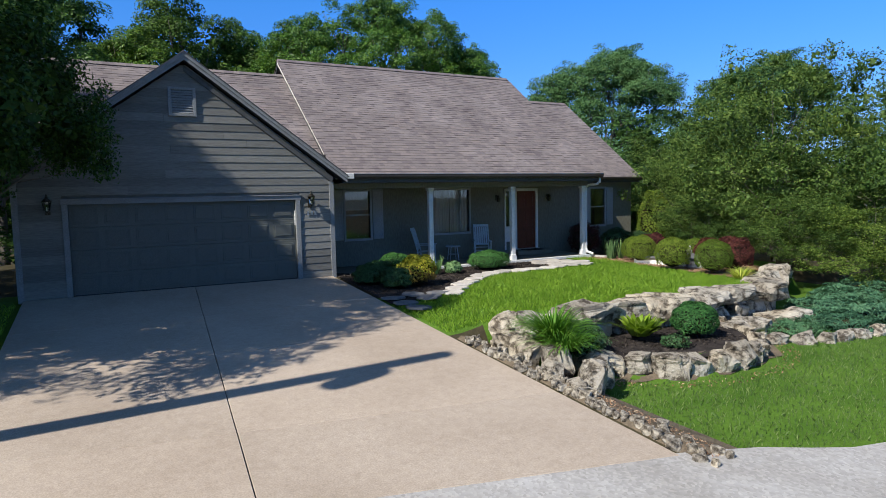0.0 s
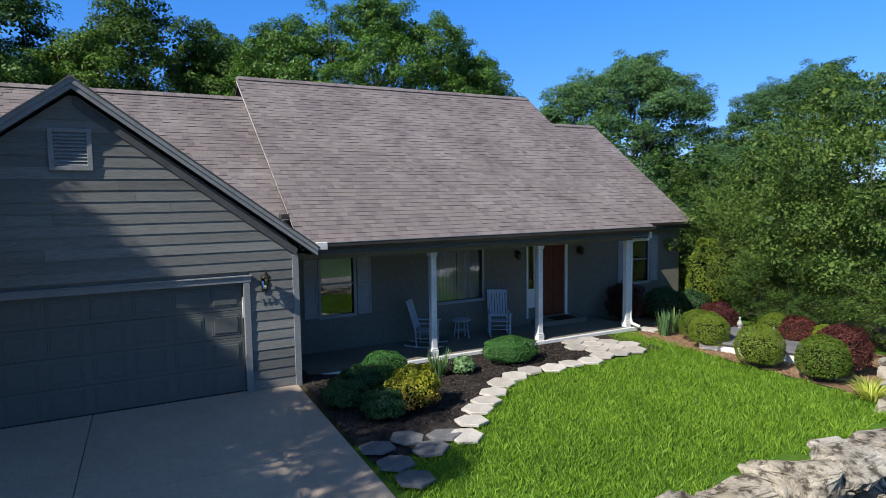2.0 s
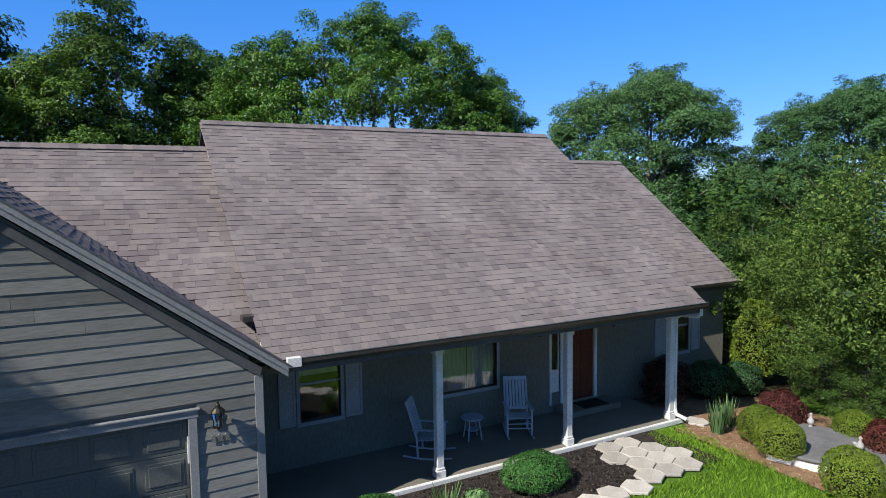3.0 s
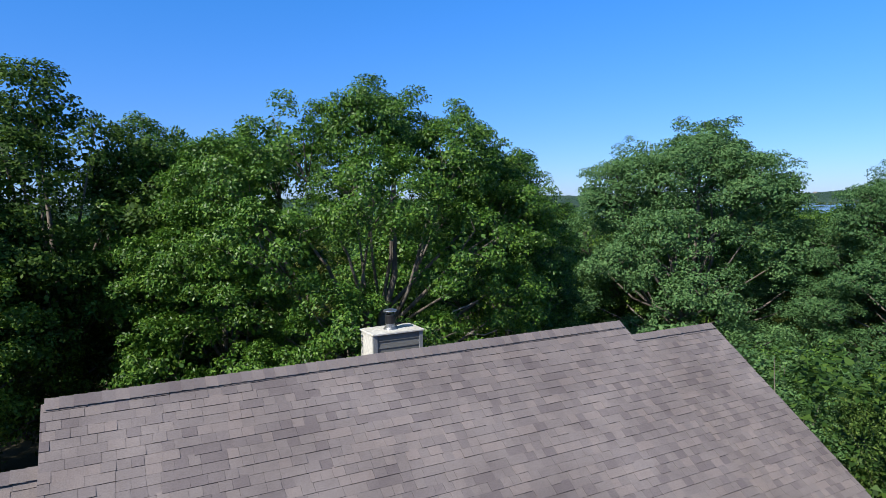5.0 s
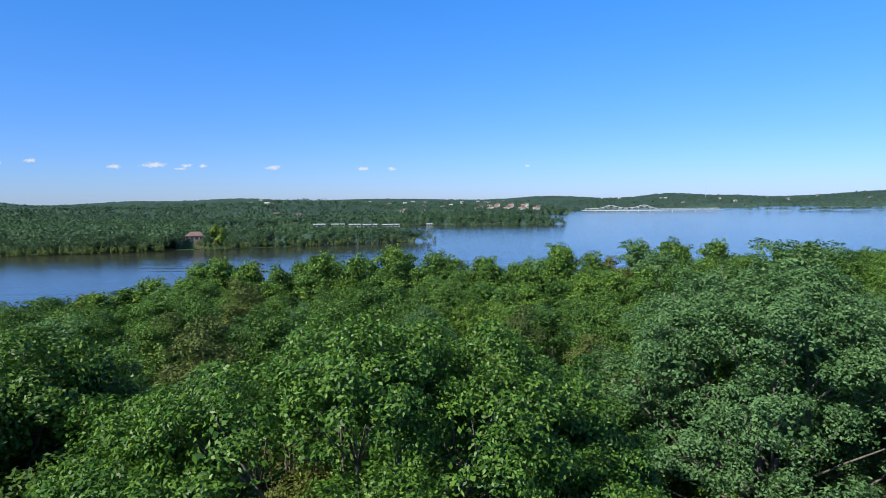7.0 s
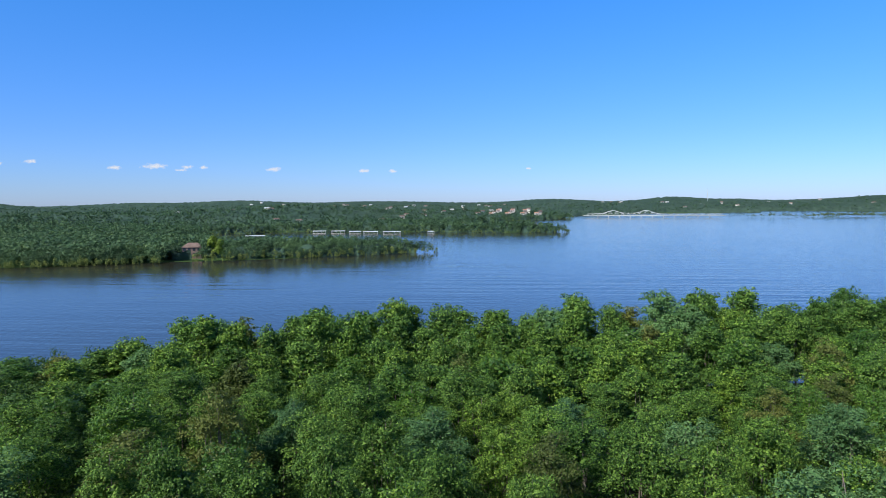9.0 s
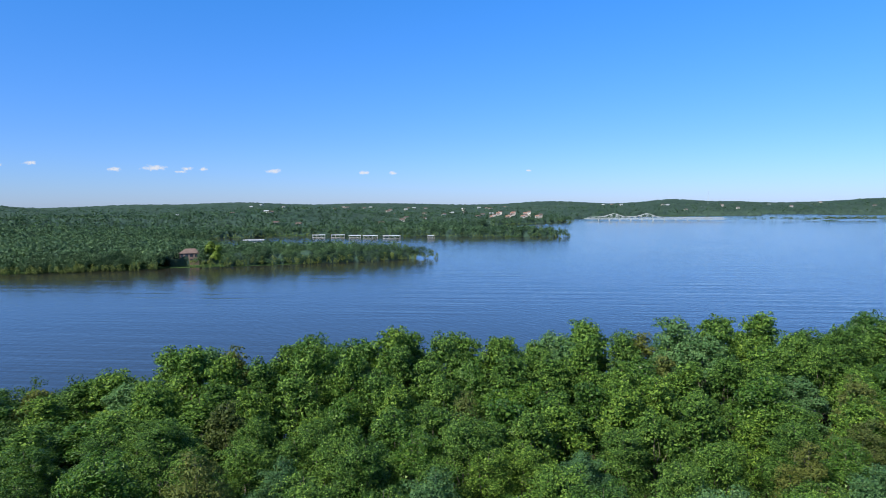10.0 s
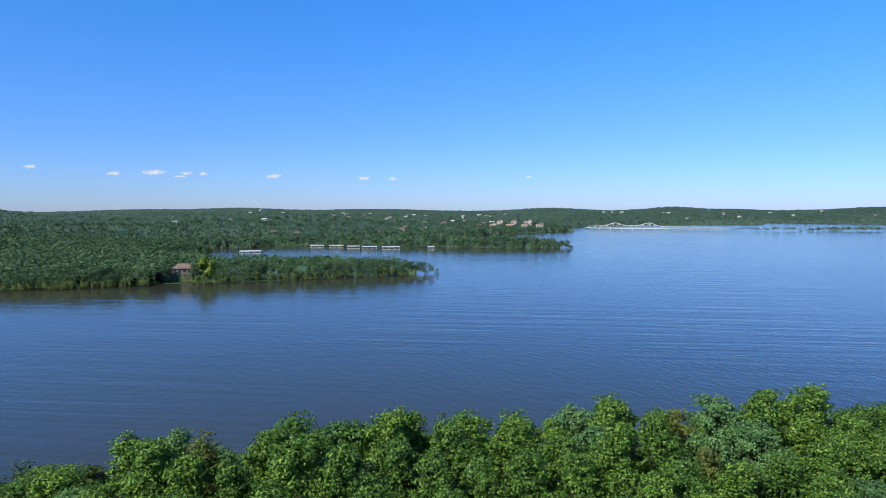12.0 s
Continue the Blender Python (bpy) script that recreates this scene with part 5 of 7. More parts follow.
grass("lawn_grass", 42000, 8, pick_upper, 0.085, 0.014, "lush bright green lawn grass")
grass("lawn_grass", 26000, 9, pick_lower, 0.06, 0.013, "short green lawn grass below the rock wall", M_GRASS_LOW)
grass("lawn_grass", 9000, 10, lambda rr, n: np.stack([rr.uniform(-10.5, -7.4, n), rr.uniform(-12, -0.3, n)], 1), 0.08, 0.014, "shaded grass beside the drive")

# ---- stones ----
kst = Mat("limestone", rough=0.9, spec=0.15)
big = kst.noise(1.6, 6.0, 0.65)
fine = kst.noise(22.0, 5.0, 0.65)
crevice_stain = kst.noise(4.4, 6.0, 0.7, distort=0.15)
c_ = kst.ramp(big, (0.28, (0.26, 0.22, 0.17)), (0.5, (0.45, 0.41, 0.345)), (0.72, (0.62, 0.585, 0.52)))
# Stains and the shade of crevices, both put into the colour by one noise.
c_ = kst.mix(c_, kst.ramp(crevice_stain, (0.40, (0.14, 0.125, 0.115)), (0.51, (1, 1, 1))), 0.9, "MULTIPLY")
c_ = kst.mix(c_, kst.ramp(fine, (0.25, (0.66, 0.66, 0.66)), (0.7, (1.12, 1.12, 1.12))), 0.8, "MULTIPLY")
c_ = kst.mix(c_, kst.ramp(kst.rand(), (0.0, (0.78, 0.76, 0.73)), (0.5, (1, 1, 1)), (1.0, (1.15, 1.1, 1.0))), 1.0, "MULTIPLY")
kst.color(c_)
kst.bump(kst.mix(fine, crevice_stain, 0.5), 1.0, 0.09)
M_STONE = kst.m
kpv = Mat("hex_paver", rough=0.9, spec=0.15)
kpv.vary((0.42, 0.385, 0.34), (0.55, 0.51, 0.46), 3.0, 50.0, 0.3, 0.005, per=kpv.rand())
M_PAVER = kpv.m
M_DARK_STONE = Mat("slate_and_shaded_paver", rough=0.8, spec=0.25).vary((0.13, 0.13, 0.135), (0.19, 0.19, 0.195), 2.0, 30.0, 0.3, 0.006).m


def rock_mesh(seed, sx, sy, sz, sub=3, square=0.30):
    """A weathered block: rounded-square sides, ledges, hollows and broken corners."""
    bm = bmesh.new()
    bmesh.ops.create_icosphere(bm, subdivisions=sub, radius=1.0)
    rr = random.Random(seed)
    off = Vector((rr.uniform(-50, 50), rr.uniform(-50, 50), rr.uniform(-50, 50)))
    cuts = [(Vector((rr.gauss(0, 1), rr.gauss(0, 1), rr.gauss(0, 0.5))).normalized(), rr.uniform(0.68, 1.0)) for _ in range(11)]
    for v in bm.verts:
        p = v.co.normalized()
        q = Vector([math.copysign(abs(k) ** square, k) for k in p])
        q /= max(1.0, q.length * 0.66)
        for nrm, lim in cuts:
            d = q.dot(nrm)
            if d > lim:
                q -= nrm * (d - lim) * 0.95
        s = Vector((q.x * sx, q.y * sy, q.z * sz))
        k = noise.fractal(s * 1.3 + off, 0.9, 2.1, 4) * 0.14 + noise.fractal(s * 5.0 + off, 0.7, 2.1, 5) * 0.12
        k *= min(1.0, (sx + sy) / 0.75)
        ledge = min(1.0, (sx + sy) / 0.75) * 0.020 * math.sin((s.z + 0.10 * noise.noise(s * 1.2 + off)) * 17 + seed)
        q2 = Vector((q.x * (sx + k * 0.6 + ledge * 0.6), q.y * (sy + k * 0.6 + ledge * 0.6), q.z * (sz + k * 0.45)))
        v.co = q2
    me = bpy.data.meshes.new("boulder")
    bm.to_mesh(me)
    bm.free()
    me.materials.append(M_STONE)
    me.polygons.foreach_set("use_smooth", [False] * len(me.polygons))
    me.update()
    return me


wallt = thing("retaining_wall", (3.0, -7.2, -1.0), "rough grey limestone boulder retaining wall with a planter", "retaining wall")
rw = random.Random(31)


def boulder(x, y, z, sx, sy, sz, turn=0.0, sub=3, name="boulder", parent=None):
    ob = new(name, rock_mesh(rw.randint(0, 99999), sx, sy, sz, sub))
    ob.parent = parent or wallt
    base = (parent or wallt).matrix_world
    ob.matrix_local = base.inverted() @ pose(x, y, z, rw.uniform(-4, 4), rw.uniform(-3, 3), turn)
    return ob


# long cap stones of the upper course
for x, w in ((1.42, 0.52), (2.45, 0.80), (3.72, 0.78), (5.02, 0.86), (6.2, 0.66), (7.2, 0.70), (8.25, 0.70)):
    boulder(x, float(wall_line(x)) - 0.22 + rw.uniform(-0.06, 0.06), -0.27 + rw.uniform(-0.03, 0.04), w, 0.42 + rw.uniform(0, 0.1), 0.19 + rw.uniform(0, 0.06), rw.uniform(-6, 6), 4)
for x, y, w in ((8.95, -6.55, 0.55), (9.75, -6.15, 0.50), (10.5, -5.85, 0.42), (11.4, -5.4, 0.5), (12.4, -4.9, 0.55)):
    boulder(x, y, -0.34, w, 0.42, 0.26, 30, 3)
# second course
for x in np.arange(1.7, 8.6, 0.62):
    boulder(x, float(wall_line(x)) - 0.13 + rw.uniform(-0.06, 0.06), -0.66 + rw.uniform(-0.05, 0.05), 0.26 + rw.uniform(0, 0.12), 0.30, 0.22 + rw.uniform(0, 0.06), rw.uniform(-20, 20), 3)
for x in np.arange(6.3, 8.9, 0.8):
    boulder(x, float(wall_line(x)) - 0.75, -0.86, 0.52, 0.42, 0.14, rw.uniform(-15, 15), 3)
# rim of the planter
for k in range(14):
    a = math.pi * (1.02 + 0.0755 * k)
    x, y = 3.95 + 2.3 * math.cos(a), -7.55 + 2.05 * math.sin(a)
    boulder(x, y, -0.87 + rw.uniform(-0.04, 0.04), 0.29 + rw.uniform(-0.06, 0.09), 0.22, 0.23 + rw.uniform(-0.06, 0.05), math.degrees(a) + 90 + rw.uniform(-12, 12), 4)
# tall stones at the corner beside the drive
for x, y, z, sx, sy, sz in ((1.0, -6.95, -0.33, 0.30, 0.36, 0.22), (0.72, -7.55, -0.52, 0.24, 0.40, 0.28), (0.55, -8.15, -0.62, 0.24, 0.30, 0.26), (0.75, -8.75, -0.66, 0.30, 0.34, 0.34),
                            (0.45, -9.05, -0.72, 0.22, 0.26, 0.24), (0.70, -9.65, -0.74, 0.24, 0.26, 0.36), (1.15, -9.35, -0.74, 0.26, 0.24, 0.30), (0.40, -9.75, -0.82, 0.22, 0.26, 0.20), (1.5, -8.85, -0.82, 0.26, 0.24, 0.26)):
    boulder(x, y, z, sx, sy, sz, rw.uniform(-30, 30), 3)
for x, y in ((6.5, -8.75), (7.1, -9.0), (7.6, -9.2), (8.1, -9.25), (8.6, -9.3), (9.3, -9.3)):
    boulder(x, y, float(height(x, y)) + 0.06, 0.32, 0.22, 0.14, rw.uniform(-25, 25), 3)
strip("edge_soil", list(np.linspace(-0.05, 1.0, 8)), lambda x: -12.2 + 0.25 * x, lambda x: -6.75, 30, 0.05, M_EARTH, "bare brown soil beside the drive", "soil")
edging = thing("stone_edging", (0.1, -10, -0.75), "small broken limestone pieces edging the drive", "edging")
y = -7.0
while y > -12.4:
    r = rw.uniform(0.04, 0.10)
    boulder(0.08 + rw.uniform(-0.05, 0.09), y, 0.07 * y + 0.02, r, r * 1.2, 0.065, rw.uniform(0, 180), 2, "stone", edging)
    if rw.random() < 0.6:
        boulder(0.30 + rw.uniform(-0.06, 0.1), y + 0.05, 0.07 * y + 0.0, r * 0.8, r, 0.08, rw.uniform(0, 180), 2, "stone", edging)
    y -= r * 1.75


def hex_paver(x, y, turn, tilt, dark=False):
    r, t = 0.30, 0.05
    q = Geo()
    q.lathe([(r - 0.0, 0.0), (r, t - 0.012), (r - 0.014, t)], 6)
    # Pavers in shade take a dark colour that holds the shade.
    ob = new("paving_stone", mesh_of("paving_stone", q, M_DARK_STONE if dark else M_PAVER))
    ob.matrix_world = pose(x, y, float(height(x, y)) + 0.035, tilt[0], tilt[1], turn)
    return tagged(ob, "hexagonal paving stone, shade put into its blue-grey colour" if dark else "pale hexagonal concrete paving stone on mulch", "paving stone", "garden path stones")


rp = random.Random(12)
for i, x in enumerate((1.62, 2.05, 2.45, 2.82, 3.22, 3.68, 4.18, 4.72, 5.28, 5.85, 6.40)):
    hex_paver(x, bed_edge(x) - 0.06 + rp.uniform(-0.06, 0.06) - (0.25 if x < 2 else 0), rp.uniform(0, 60), (rp.uniform(-3, 3), rp.uniform(-3, 3)))
# Stones near the garage: their shade is painted as a blue-grey tone.
for x, y in ((0.25, -3.35), (0.80, -3.30), (0.30, -3.95), (0.95, -3.85), (0.35, -4.50), (1.35, -3.55)):
    hex_paver(x, y, rp.uniform(0, 60), (rp.uniform(-4, 4), rp.uniform(-4, 4)), True)
for r in range(4):
    for c in range(3):
        x, y = 6.95 + c * 0.53 + (r % 2) * 0.26, -1.15 + r * 0.46
        if (r, c) != (3, 2):
            hex_paver(x, y, 30 + rp.uniform(-4, 4), (rp.uniform(-2, 2), rp.uniform(-2, 2)))
hex_paver(10.15, 0.42, 12, (2, 3))
solid("splash_gravel", rock_mesh(77, 0.22, 0.20, 0.05, 3), None, "patch of reddish gravel at the garage corner", "gravel", at=(0.16, -0.28, -0.12), kind="stuff").data.materials[0] = M_CHIPS

# ---- shrubs and flowers ----
M_BOX = leaf_material("boxwood_leaves", (0.07, 0.115, 0.010), (0.14, 0.205, 0.02), (0.235, 0.29, 0.042), 0.2)
M_BARB = leaf_material("barberry_leaves", (0.035, 0.010, 0.012), (0.085, 0.022, 0.024), (0.17, 0.06, 0.04), 0.2)
M_SPRUCE = leaf_material("mound_needles", (0.02, 0.075, 0.02), (0.05, 0.15, 0.035), (0.10, 0.24, 0.06), 0.15)
M_CYPRESS = leaf_material("cypress_needles", (0.02, 0.055, 0.022), (0.045, 0.11, 0.04), (0.09, 0.17, 0.07), 0.15)
M_GOLD = leaf_material("golden_leaves", (0.12, 0.16, 0.015), (0.30, 0.32, 0.03), (0.50, 0.47, 0.06), 0.25)
M_RUST = leaf_material("rusty_leaves", (0.10, 0.07, 0.02), (0.22, 0.15, 0.04), (0.35, 0.27, 0.06), 0.2)
M_LIME = leaf_material("hosta_leaves", (0.20, 0.30, 0.015), (0.36, 0.48, 0.035), (0.52, 0.60, 0.09), 0.35)
M_BLADE = leaf_material("lily_blades", (0.04, 0.13, 0.012), (0.09, 0.22, 0.02), (0.17, 0.32, 0.04), 0.25)
M_VARI = leaf_material("striped_blades", (0.20, 0.28, 0.03), (0.40, 0.45, 0.06), (0.60, 0.58, 0.16), 0.25)
M_IRIS = leaf_material("iris_blades", (0.06, 0.13, 0.05), (0.12, 0.21, 0.08), (0.20, 0.30, 0.13), 0.2)
M_JUNI = leaf_material("juniper_needles", (0.03, 0.09, 0.05), (0.065, 0.16, 0.085), (0.12, 0.24, 0.13), 0.15)
M_SILVER = leaf_material("catmint_leaves", (0.08, 0.16, 0.07), (0.14, 0.25, 0.11), (0.24, 0.36, 0.18), 0.2)
# Solid shrub core, coloured dark for the shade between leaves.
M_CORE = Mat("dark_shrub_core", rough=0.95, spec=0.05).vary((0.018, 0.022, 0.010), (0.04, 0.035, 0.02), 5.0, 30.0, 0.5, 0.02).m


def shrub_meshes(seed, rx, ry, h, n, leaf, mat, lump=0.10, fill=0.16, narrow=0.55, droop=0.0, top=None):
    """Leaves over a lumpy rounded body, with a solid dark core that fills the gaps."""
    rr = np.random.default_rng(seed)
    d = unit(rr, n)
    d[:, 2] = np.where(d[:, 2] < -0.55, -d[:, 2], d[:, 2])
    ph = rr.uniform(0, 6.28, 4)
    lob = 1 + lump * (np.sin(d[:, 0] * 6 + ph[0]) * np.cos(d[:, 1] * 6 + ph[1]) + 0.6 * np.sin(d[:, 2] * 9 + ph[2] + d[:, 0] * 5))
    rad = lob * (1 - fill * rr.uniform(0, 1, n) ** 2)
    c = d * rad[:, None] * np.array([rx, ry, h * 0.56])
    c[:, 2] += h * 0.5
    c[:, 2] = np.maximum(c[:, 2], 0.02)
    nrm = d + rr.normal(size=(n, 3)) * 0.5 + np.array([0, 0, 0.25])
    q = leaf_quads(rr, c, nrm, leaf, leaf * narrow, droop)
    leaves = quads_mesh("foliage", q, mat if top is None else [mat, top])
    if top is not None:
        leaves.polygons.foreach_set("material_index", (c[:, 2] + rr.normal(size=n) * 0.1 > h * 0.55).astype(np.int32))
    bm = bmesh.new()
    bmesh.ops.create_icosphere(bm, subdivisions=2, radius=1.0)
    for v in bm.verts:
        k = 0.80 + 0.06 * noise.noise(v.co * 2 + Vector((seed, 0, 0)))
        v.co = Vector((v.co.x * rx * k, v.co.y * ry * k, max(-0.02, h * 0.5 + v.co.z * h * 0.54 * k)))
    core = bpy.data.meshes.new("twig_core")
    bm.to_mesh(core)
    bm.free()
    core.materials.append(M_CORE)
    return leaves, core


def shrub(name, meshes, x, y, label, turn=0.0, size=1.0, group="", category="shrub", dz=0.0):
    ob = thing(name, (x, y, float(height(x, y)) + 0.02 + dz), label, category, group, turn)
    ob.scale = (size,) * 3
    part("foliage", meshes[0], None, ob)
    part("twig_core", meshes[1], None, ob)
    return ob


box_m = [shrub_meshes(40 + i, 0.56, 0.54, 0.98, 7000, 0.045, M_BOX, 0.035, 0.10) for i in range(2)]
for i, (x, y, s) in enumerate(((10.35, -1.05, 0.92), (9.85, -1.85, 1.0), (9.35, -3.55, 1.06), (9.55, -4.85, 1.06), (12.1, -2.1, 0.95), (11.9, -3.5, 0.9))):
    shrub("boxwood", box_m[i % 2], x, y, "round clipped yellow-green boxwood on wood chips", i * 50, s * 0.88, "clipped boxwoods")
barb = shrub_meshes(50, 0.62, 0.58, 1.02, 6500, 0.055, M_BARB, 0.08, 0.2)
for i, (x, y, s) in enumerate(((11.55, -0.75, 1.0), (11.75, -2.95, 0.95), (10.75, -4.55, 1.08))):
    shrub("barberry", barb, x, y, "rounded burgundy barberry shrub with fine leaves", i * 70, s * 0.9, "burgundy barberries")
shrub("mounded_conifer", shrub_meshes(60, 0.70, 0.58, 0.55, 8000, 0.05, M_SPRUCE, 0.08, 0.14, 0.35), 4.85, -0.35, "low green mounded conifer on dark mulch", 10)
shrub("mounded_conifer", shrub_meshes(61, 0.52, 0.50, 0.70, 7000, 0.05, M_SPRUCE, 0.08, 0.14, 0.35), 1.55, -0.65, "round green mounded conifer beside the garage corner", 40)
cyp = shrub_meshes(62, 0.46, 0.46, 0.55, 6000, 0.07, M_CYPRESS, 0.14, 0.2, 0.3, 0.6)
for x, y, s in ((0.90, -0.95, 0.95), (0.42, -1.45, 0.9), (0.85, -2.25, 0.9)):
    shrub("thread_cypress", cyp, x, y, "dark blue-green thread cypress in the garage shade", x * 90, s, "thread cypresses")
shrub("golden_shrub", shrub_meshes(63, 0.52, 0.48, 0.76, 5000, 0.06, M_RUST, 0.16, 0.25, 0.6, 0.0, M_GOLD), 1.50, -2.15, "golden yellow shrub with rusty lower leaves", 20)
shrub("hydrangea", shrub_meshes(64, 0.26, 0.26, 0.34, 900, 0.08, M_SILVER, 0.08, 0.3, 0.7), 3.42, -0.62, "small bright green leafy shrub on mulch")
shrub("round_shrub", shrub_meshes(65, 0.46, 0.44, 0.66, 5000, 0.05, M_SPRUCE, 0.05, 0.12), 4.55, -8.35, "dense dark green round shrub in the planter", 0)
shrub("catmint", shrub_meshes(66, 0.52, 0.46, 0.62, 3600, 0.06, M_SILVER, 0.14, 0.3, 0.5), 1.72, -8.15, "grey-green bushy catmint above the rocks")
shrub("lavender", shrub_meshes(67, 0.28, 0.26, 0.22, 900, 0.05, M_CYPRESS, 0.12, 0.3, 0.4), 3.55, -8.75, "low grey-green plant in mulch")
shrub("red_leaf_shrub", shrub_meshes(68, 0.62, 0.55, 1.15, 3500, 0.07, M_BARB, 0.14, 0.3), 10.55, 1.75, "dark red-leaved shrub in the porch shade")
shrub("yew", shrub_meshes(69, 0.75, 0.6, 1.0, 5000, 0.06, M_CYPRESS, 0.12, 0.2), 12.3, 1.75, "dark evergreen shrub under the wing window")
shrub("yew", shrub_meshes(70, 0.6, 0.55, 0.9, 4000, 0.06, M_CYPRESS, 0.12, 0.2), 13.35, 1.6, "dark evergreen shrub under the wing window")
cone = shrub_meshes(71, 0.72, 0.72, 2.5, 9000, 0.07, M_BOX, 0.08, 0.15)
shrub("holly", cone, 14.55, 2.0, "tall yellow-green clipped holly at the house corner", 0)
for i, (x, y, s) in enumerate(((9.1, -7.9, 0.9), (10.1, -7.6, 1.05), (9.2, -8.6, 0.85), (10.6, -8.4, 1.1), (11.8, -7.3, 1.2), (12.8, -8.6, 1.2), (7.7, -8.35, 0.7), (13.9, -6.6, 1.2))):
    if i == 0:
        jm = shrub_meshes(72, 0.90, 0.80, 0.44, 5200, 0.10, M_JUNI, 0.22, 0.4, 0.3, -0.3)
    shrub("juniper", jm, x, y, "spreading blue-green juniper over low rocks", i * 47, s, "spreading junipers", dz=-0.05)


def blades(seed, n, length, width, spread, upright=0.5, seg=5):
    """Long arching leaves from one root, each a narrow folded ribbon."""
    rr = random.Random(seed)
    g_ = Geo()
    for _ in range(n):
        a = rr.uniform(0, math.tau)
        L = length * rr.uniform(0.6, 1.15)
        e = rr.uniform(0.35, 1.0) * spread
        r0 = rr.uniform(0, 0.16)
        w = width * rr.uniform(0.7, 1.2)
        ca, sa = math.cos(a), math.sin(a)
        vs = []
        for k in range(seg + 1):
            t = k / seg
            out = r0 + L * e * t
            up = L * (1 - e * 0.55) * (t - (1 - upright) * 0.72 * t * t * (0.6 + e))
            ww = w * (1 - t) ** 0.7 * 0.5
            vs += [(out * ca - sa * ww, out * sa + ca * ww, up), (out * ca + sa * ww, out * sa - ca * ww, up)]
        g_.add(vs, [(2 * k, 2 * k + 1, 2 * k + 3, 2 * k + 2) for k in range(seg)])
    return g_


def clump(name, g_, mat, x, y, label, category="plant", turn=0.0, dz=0.0, group=""):
    ob = new(name, mesh_of(name, g_, mat, True))
    ob.matrix_world = pose(x, y, float(height(x, y)) + 0.03 + dz, 0, 0, turn)
    return tagged(ob, label, category, group)


clump("daylily", blades(1, 480, 1.2, 0.036, 0.75, 0.25), M_BLADE, 1.05, -8.30, "arching green daylily leaves over the rocks", dz=0.62)
clump("daylily", blades(2, 220, 1.05, 0.032, 0.8, 0.15), M_BLADE, 0.95, -8.75, "arching green daylily leaves over the rocks", dz=0.5)
clump("hosta", blades(3, 190, 0.60, 0.17, 0.75, 0.6, 6), M_LIME, 3.35, -8.05, "bright lime-green hosta in the planter", dz=0.12)
clump("iris", blades(4, 70, 0.66, 0.045, 0.35, 0.85), M_IRIS, 2.85, -0.55, "upright sword-shaped iris leaves on mulch")
clump("iris", blades(5, 90, 0.80, 0.045, 0.32, 0.9), M_IRIS, 10.05, -0.25, "clump of grey-green iris leaves beside the downspout")
clump("iris", blades(6, 60, 0.70, 0.045, 0.35, 0.9), M_IRIS, 10.75, 0.05, "clump of grey-green iris leaves beside the downspout")
clump("striped_grass", blades(7, 120, 0.72, 0.03, 0.8, 0.35), M_VARI, 9.15, -6.0, "arching yellow-striped ornamental grass on the wall")
clump("striped_grass", blades(8, 70, 0.6, 0.03, 0.8, 0.35), M_VARI, 9.75, -5.6, "arching yellow-striped ornamental grass on the wall")

# ---- stone table among the shrubs, with ornaments ----
slab = thing("stone_platform", (10.9, -2.3, -0.2), "dark slate platform with a white edge among round shrubs", "platform")
part("top_slab", Geo().box(-1.05, -1.15, 0.18, 1.05, 1.15, 0.25, 0.015), M_DARK_STONE, slab)
part("base_wall", Geo().box(-0.98, -1.08, -0.1, 0.98, 1.08, 0.18, 0.01), M_WHITE, slab)
slab.matrix_world = pose(10.95, -2.35, -0.17, 0, 0, 22)
M_ORN = Mat("white_cast_stone", rough=0.7, spec=0.25).vary((0.34, 0.33, 0.31), (0.50, 0.49, 0.46), 5.0, 40.0, 0.3, 0.004).m


def ornament(x, y, turn, s=1.0):
    """A small cast garden bird as one plain rounded shape."""
    q = Geo()
    q.lathe([(0.07, 0.0), (0.08, 0.02), (0.05, 0.05), (0.06, 0.08), (0.11, 0.14), (0.125, 0.20), (0.10, 0.27), (0.055, 0.33), (0.035, 0.40), (0.05, 0.44), (0.055, 0.47), (0.03, 0.51), (0.0, 0.52)], 14)
    q.tube([(0.09, 0, 0.20), (0.17, 0, 0.25), (0.22, 0, 0.27)], [0.07, 0.045, 0.01], 8)
    q.tube([(-0.03, 0, 0.47), (-0.09, 0, 0.455)], [0.018, 0.006], 6)
    ob = new("garden_statue", mesh_of("garden_statue", q, M_ORN, True))
    ob.matrix_world = pose(x, y, 0.08, 0, 0, turn) @ Matrix.Scale(s, 4)
    return tagged(ob, "small white cast-stone garden statue on the slab", "statue", "garden statues")


ornament(11.55, -1.45, 30, 0.6)
ornament(11.05, -2.75, 100, 0.6)
ornament(10.15, -3.45, 60, 0.8).location.z = -0.2

# ---- pole at the roadside ----
# Out of view, known by its shadow; the lean is set to fit that shadow.
pole = thing("utility_pole", (-11.2, -8.1, -0.85), "unseen wooden utility pole, leant to make its shadow fit", "pole")
part("shaft", Geo().tube([(0, 0, -0.2), (0, -2.6, 10.0)], [0.20, 0.16], 10), M_BARK, pole)
part("transformer", Geo().lathe([(0.0, 7.90), (0.19, 7.92), (0.21, 8.00), (0.21, 8.66), (0.17, 8.76), (0.0, 8.79)], 14, (0.03, -2.5, 0)), M_STEEL, pole)

# ---- near trees ----


def on_ground(x, y, dz=0.0):
    return (x, y, float(height(x, y)) + dz)


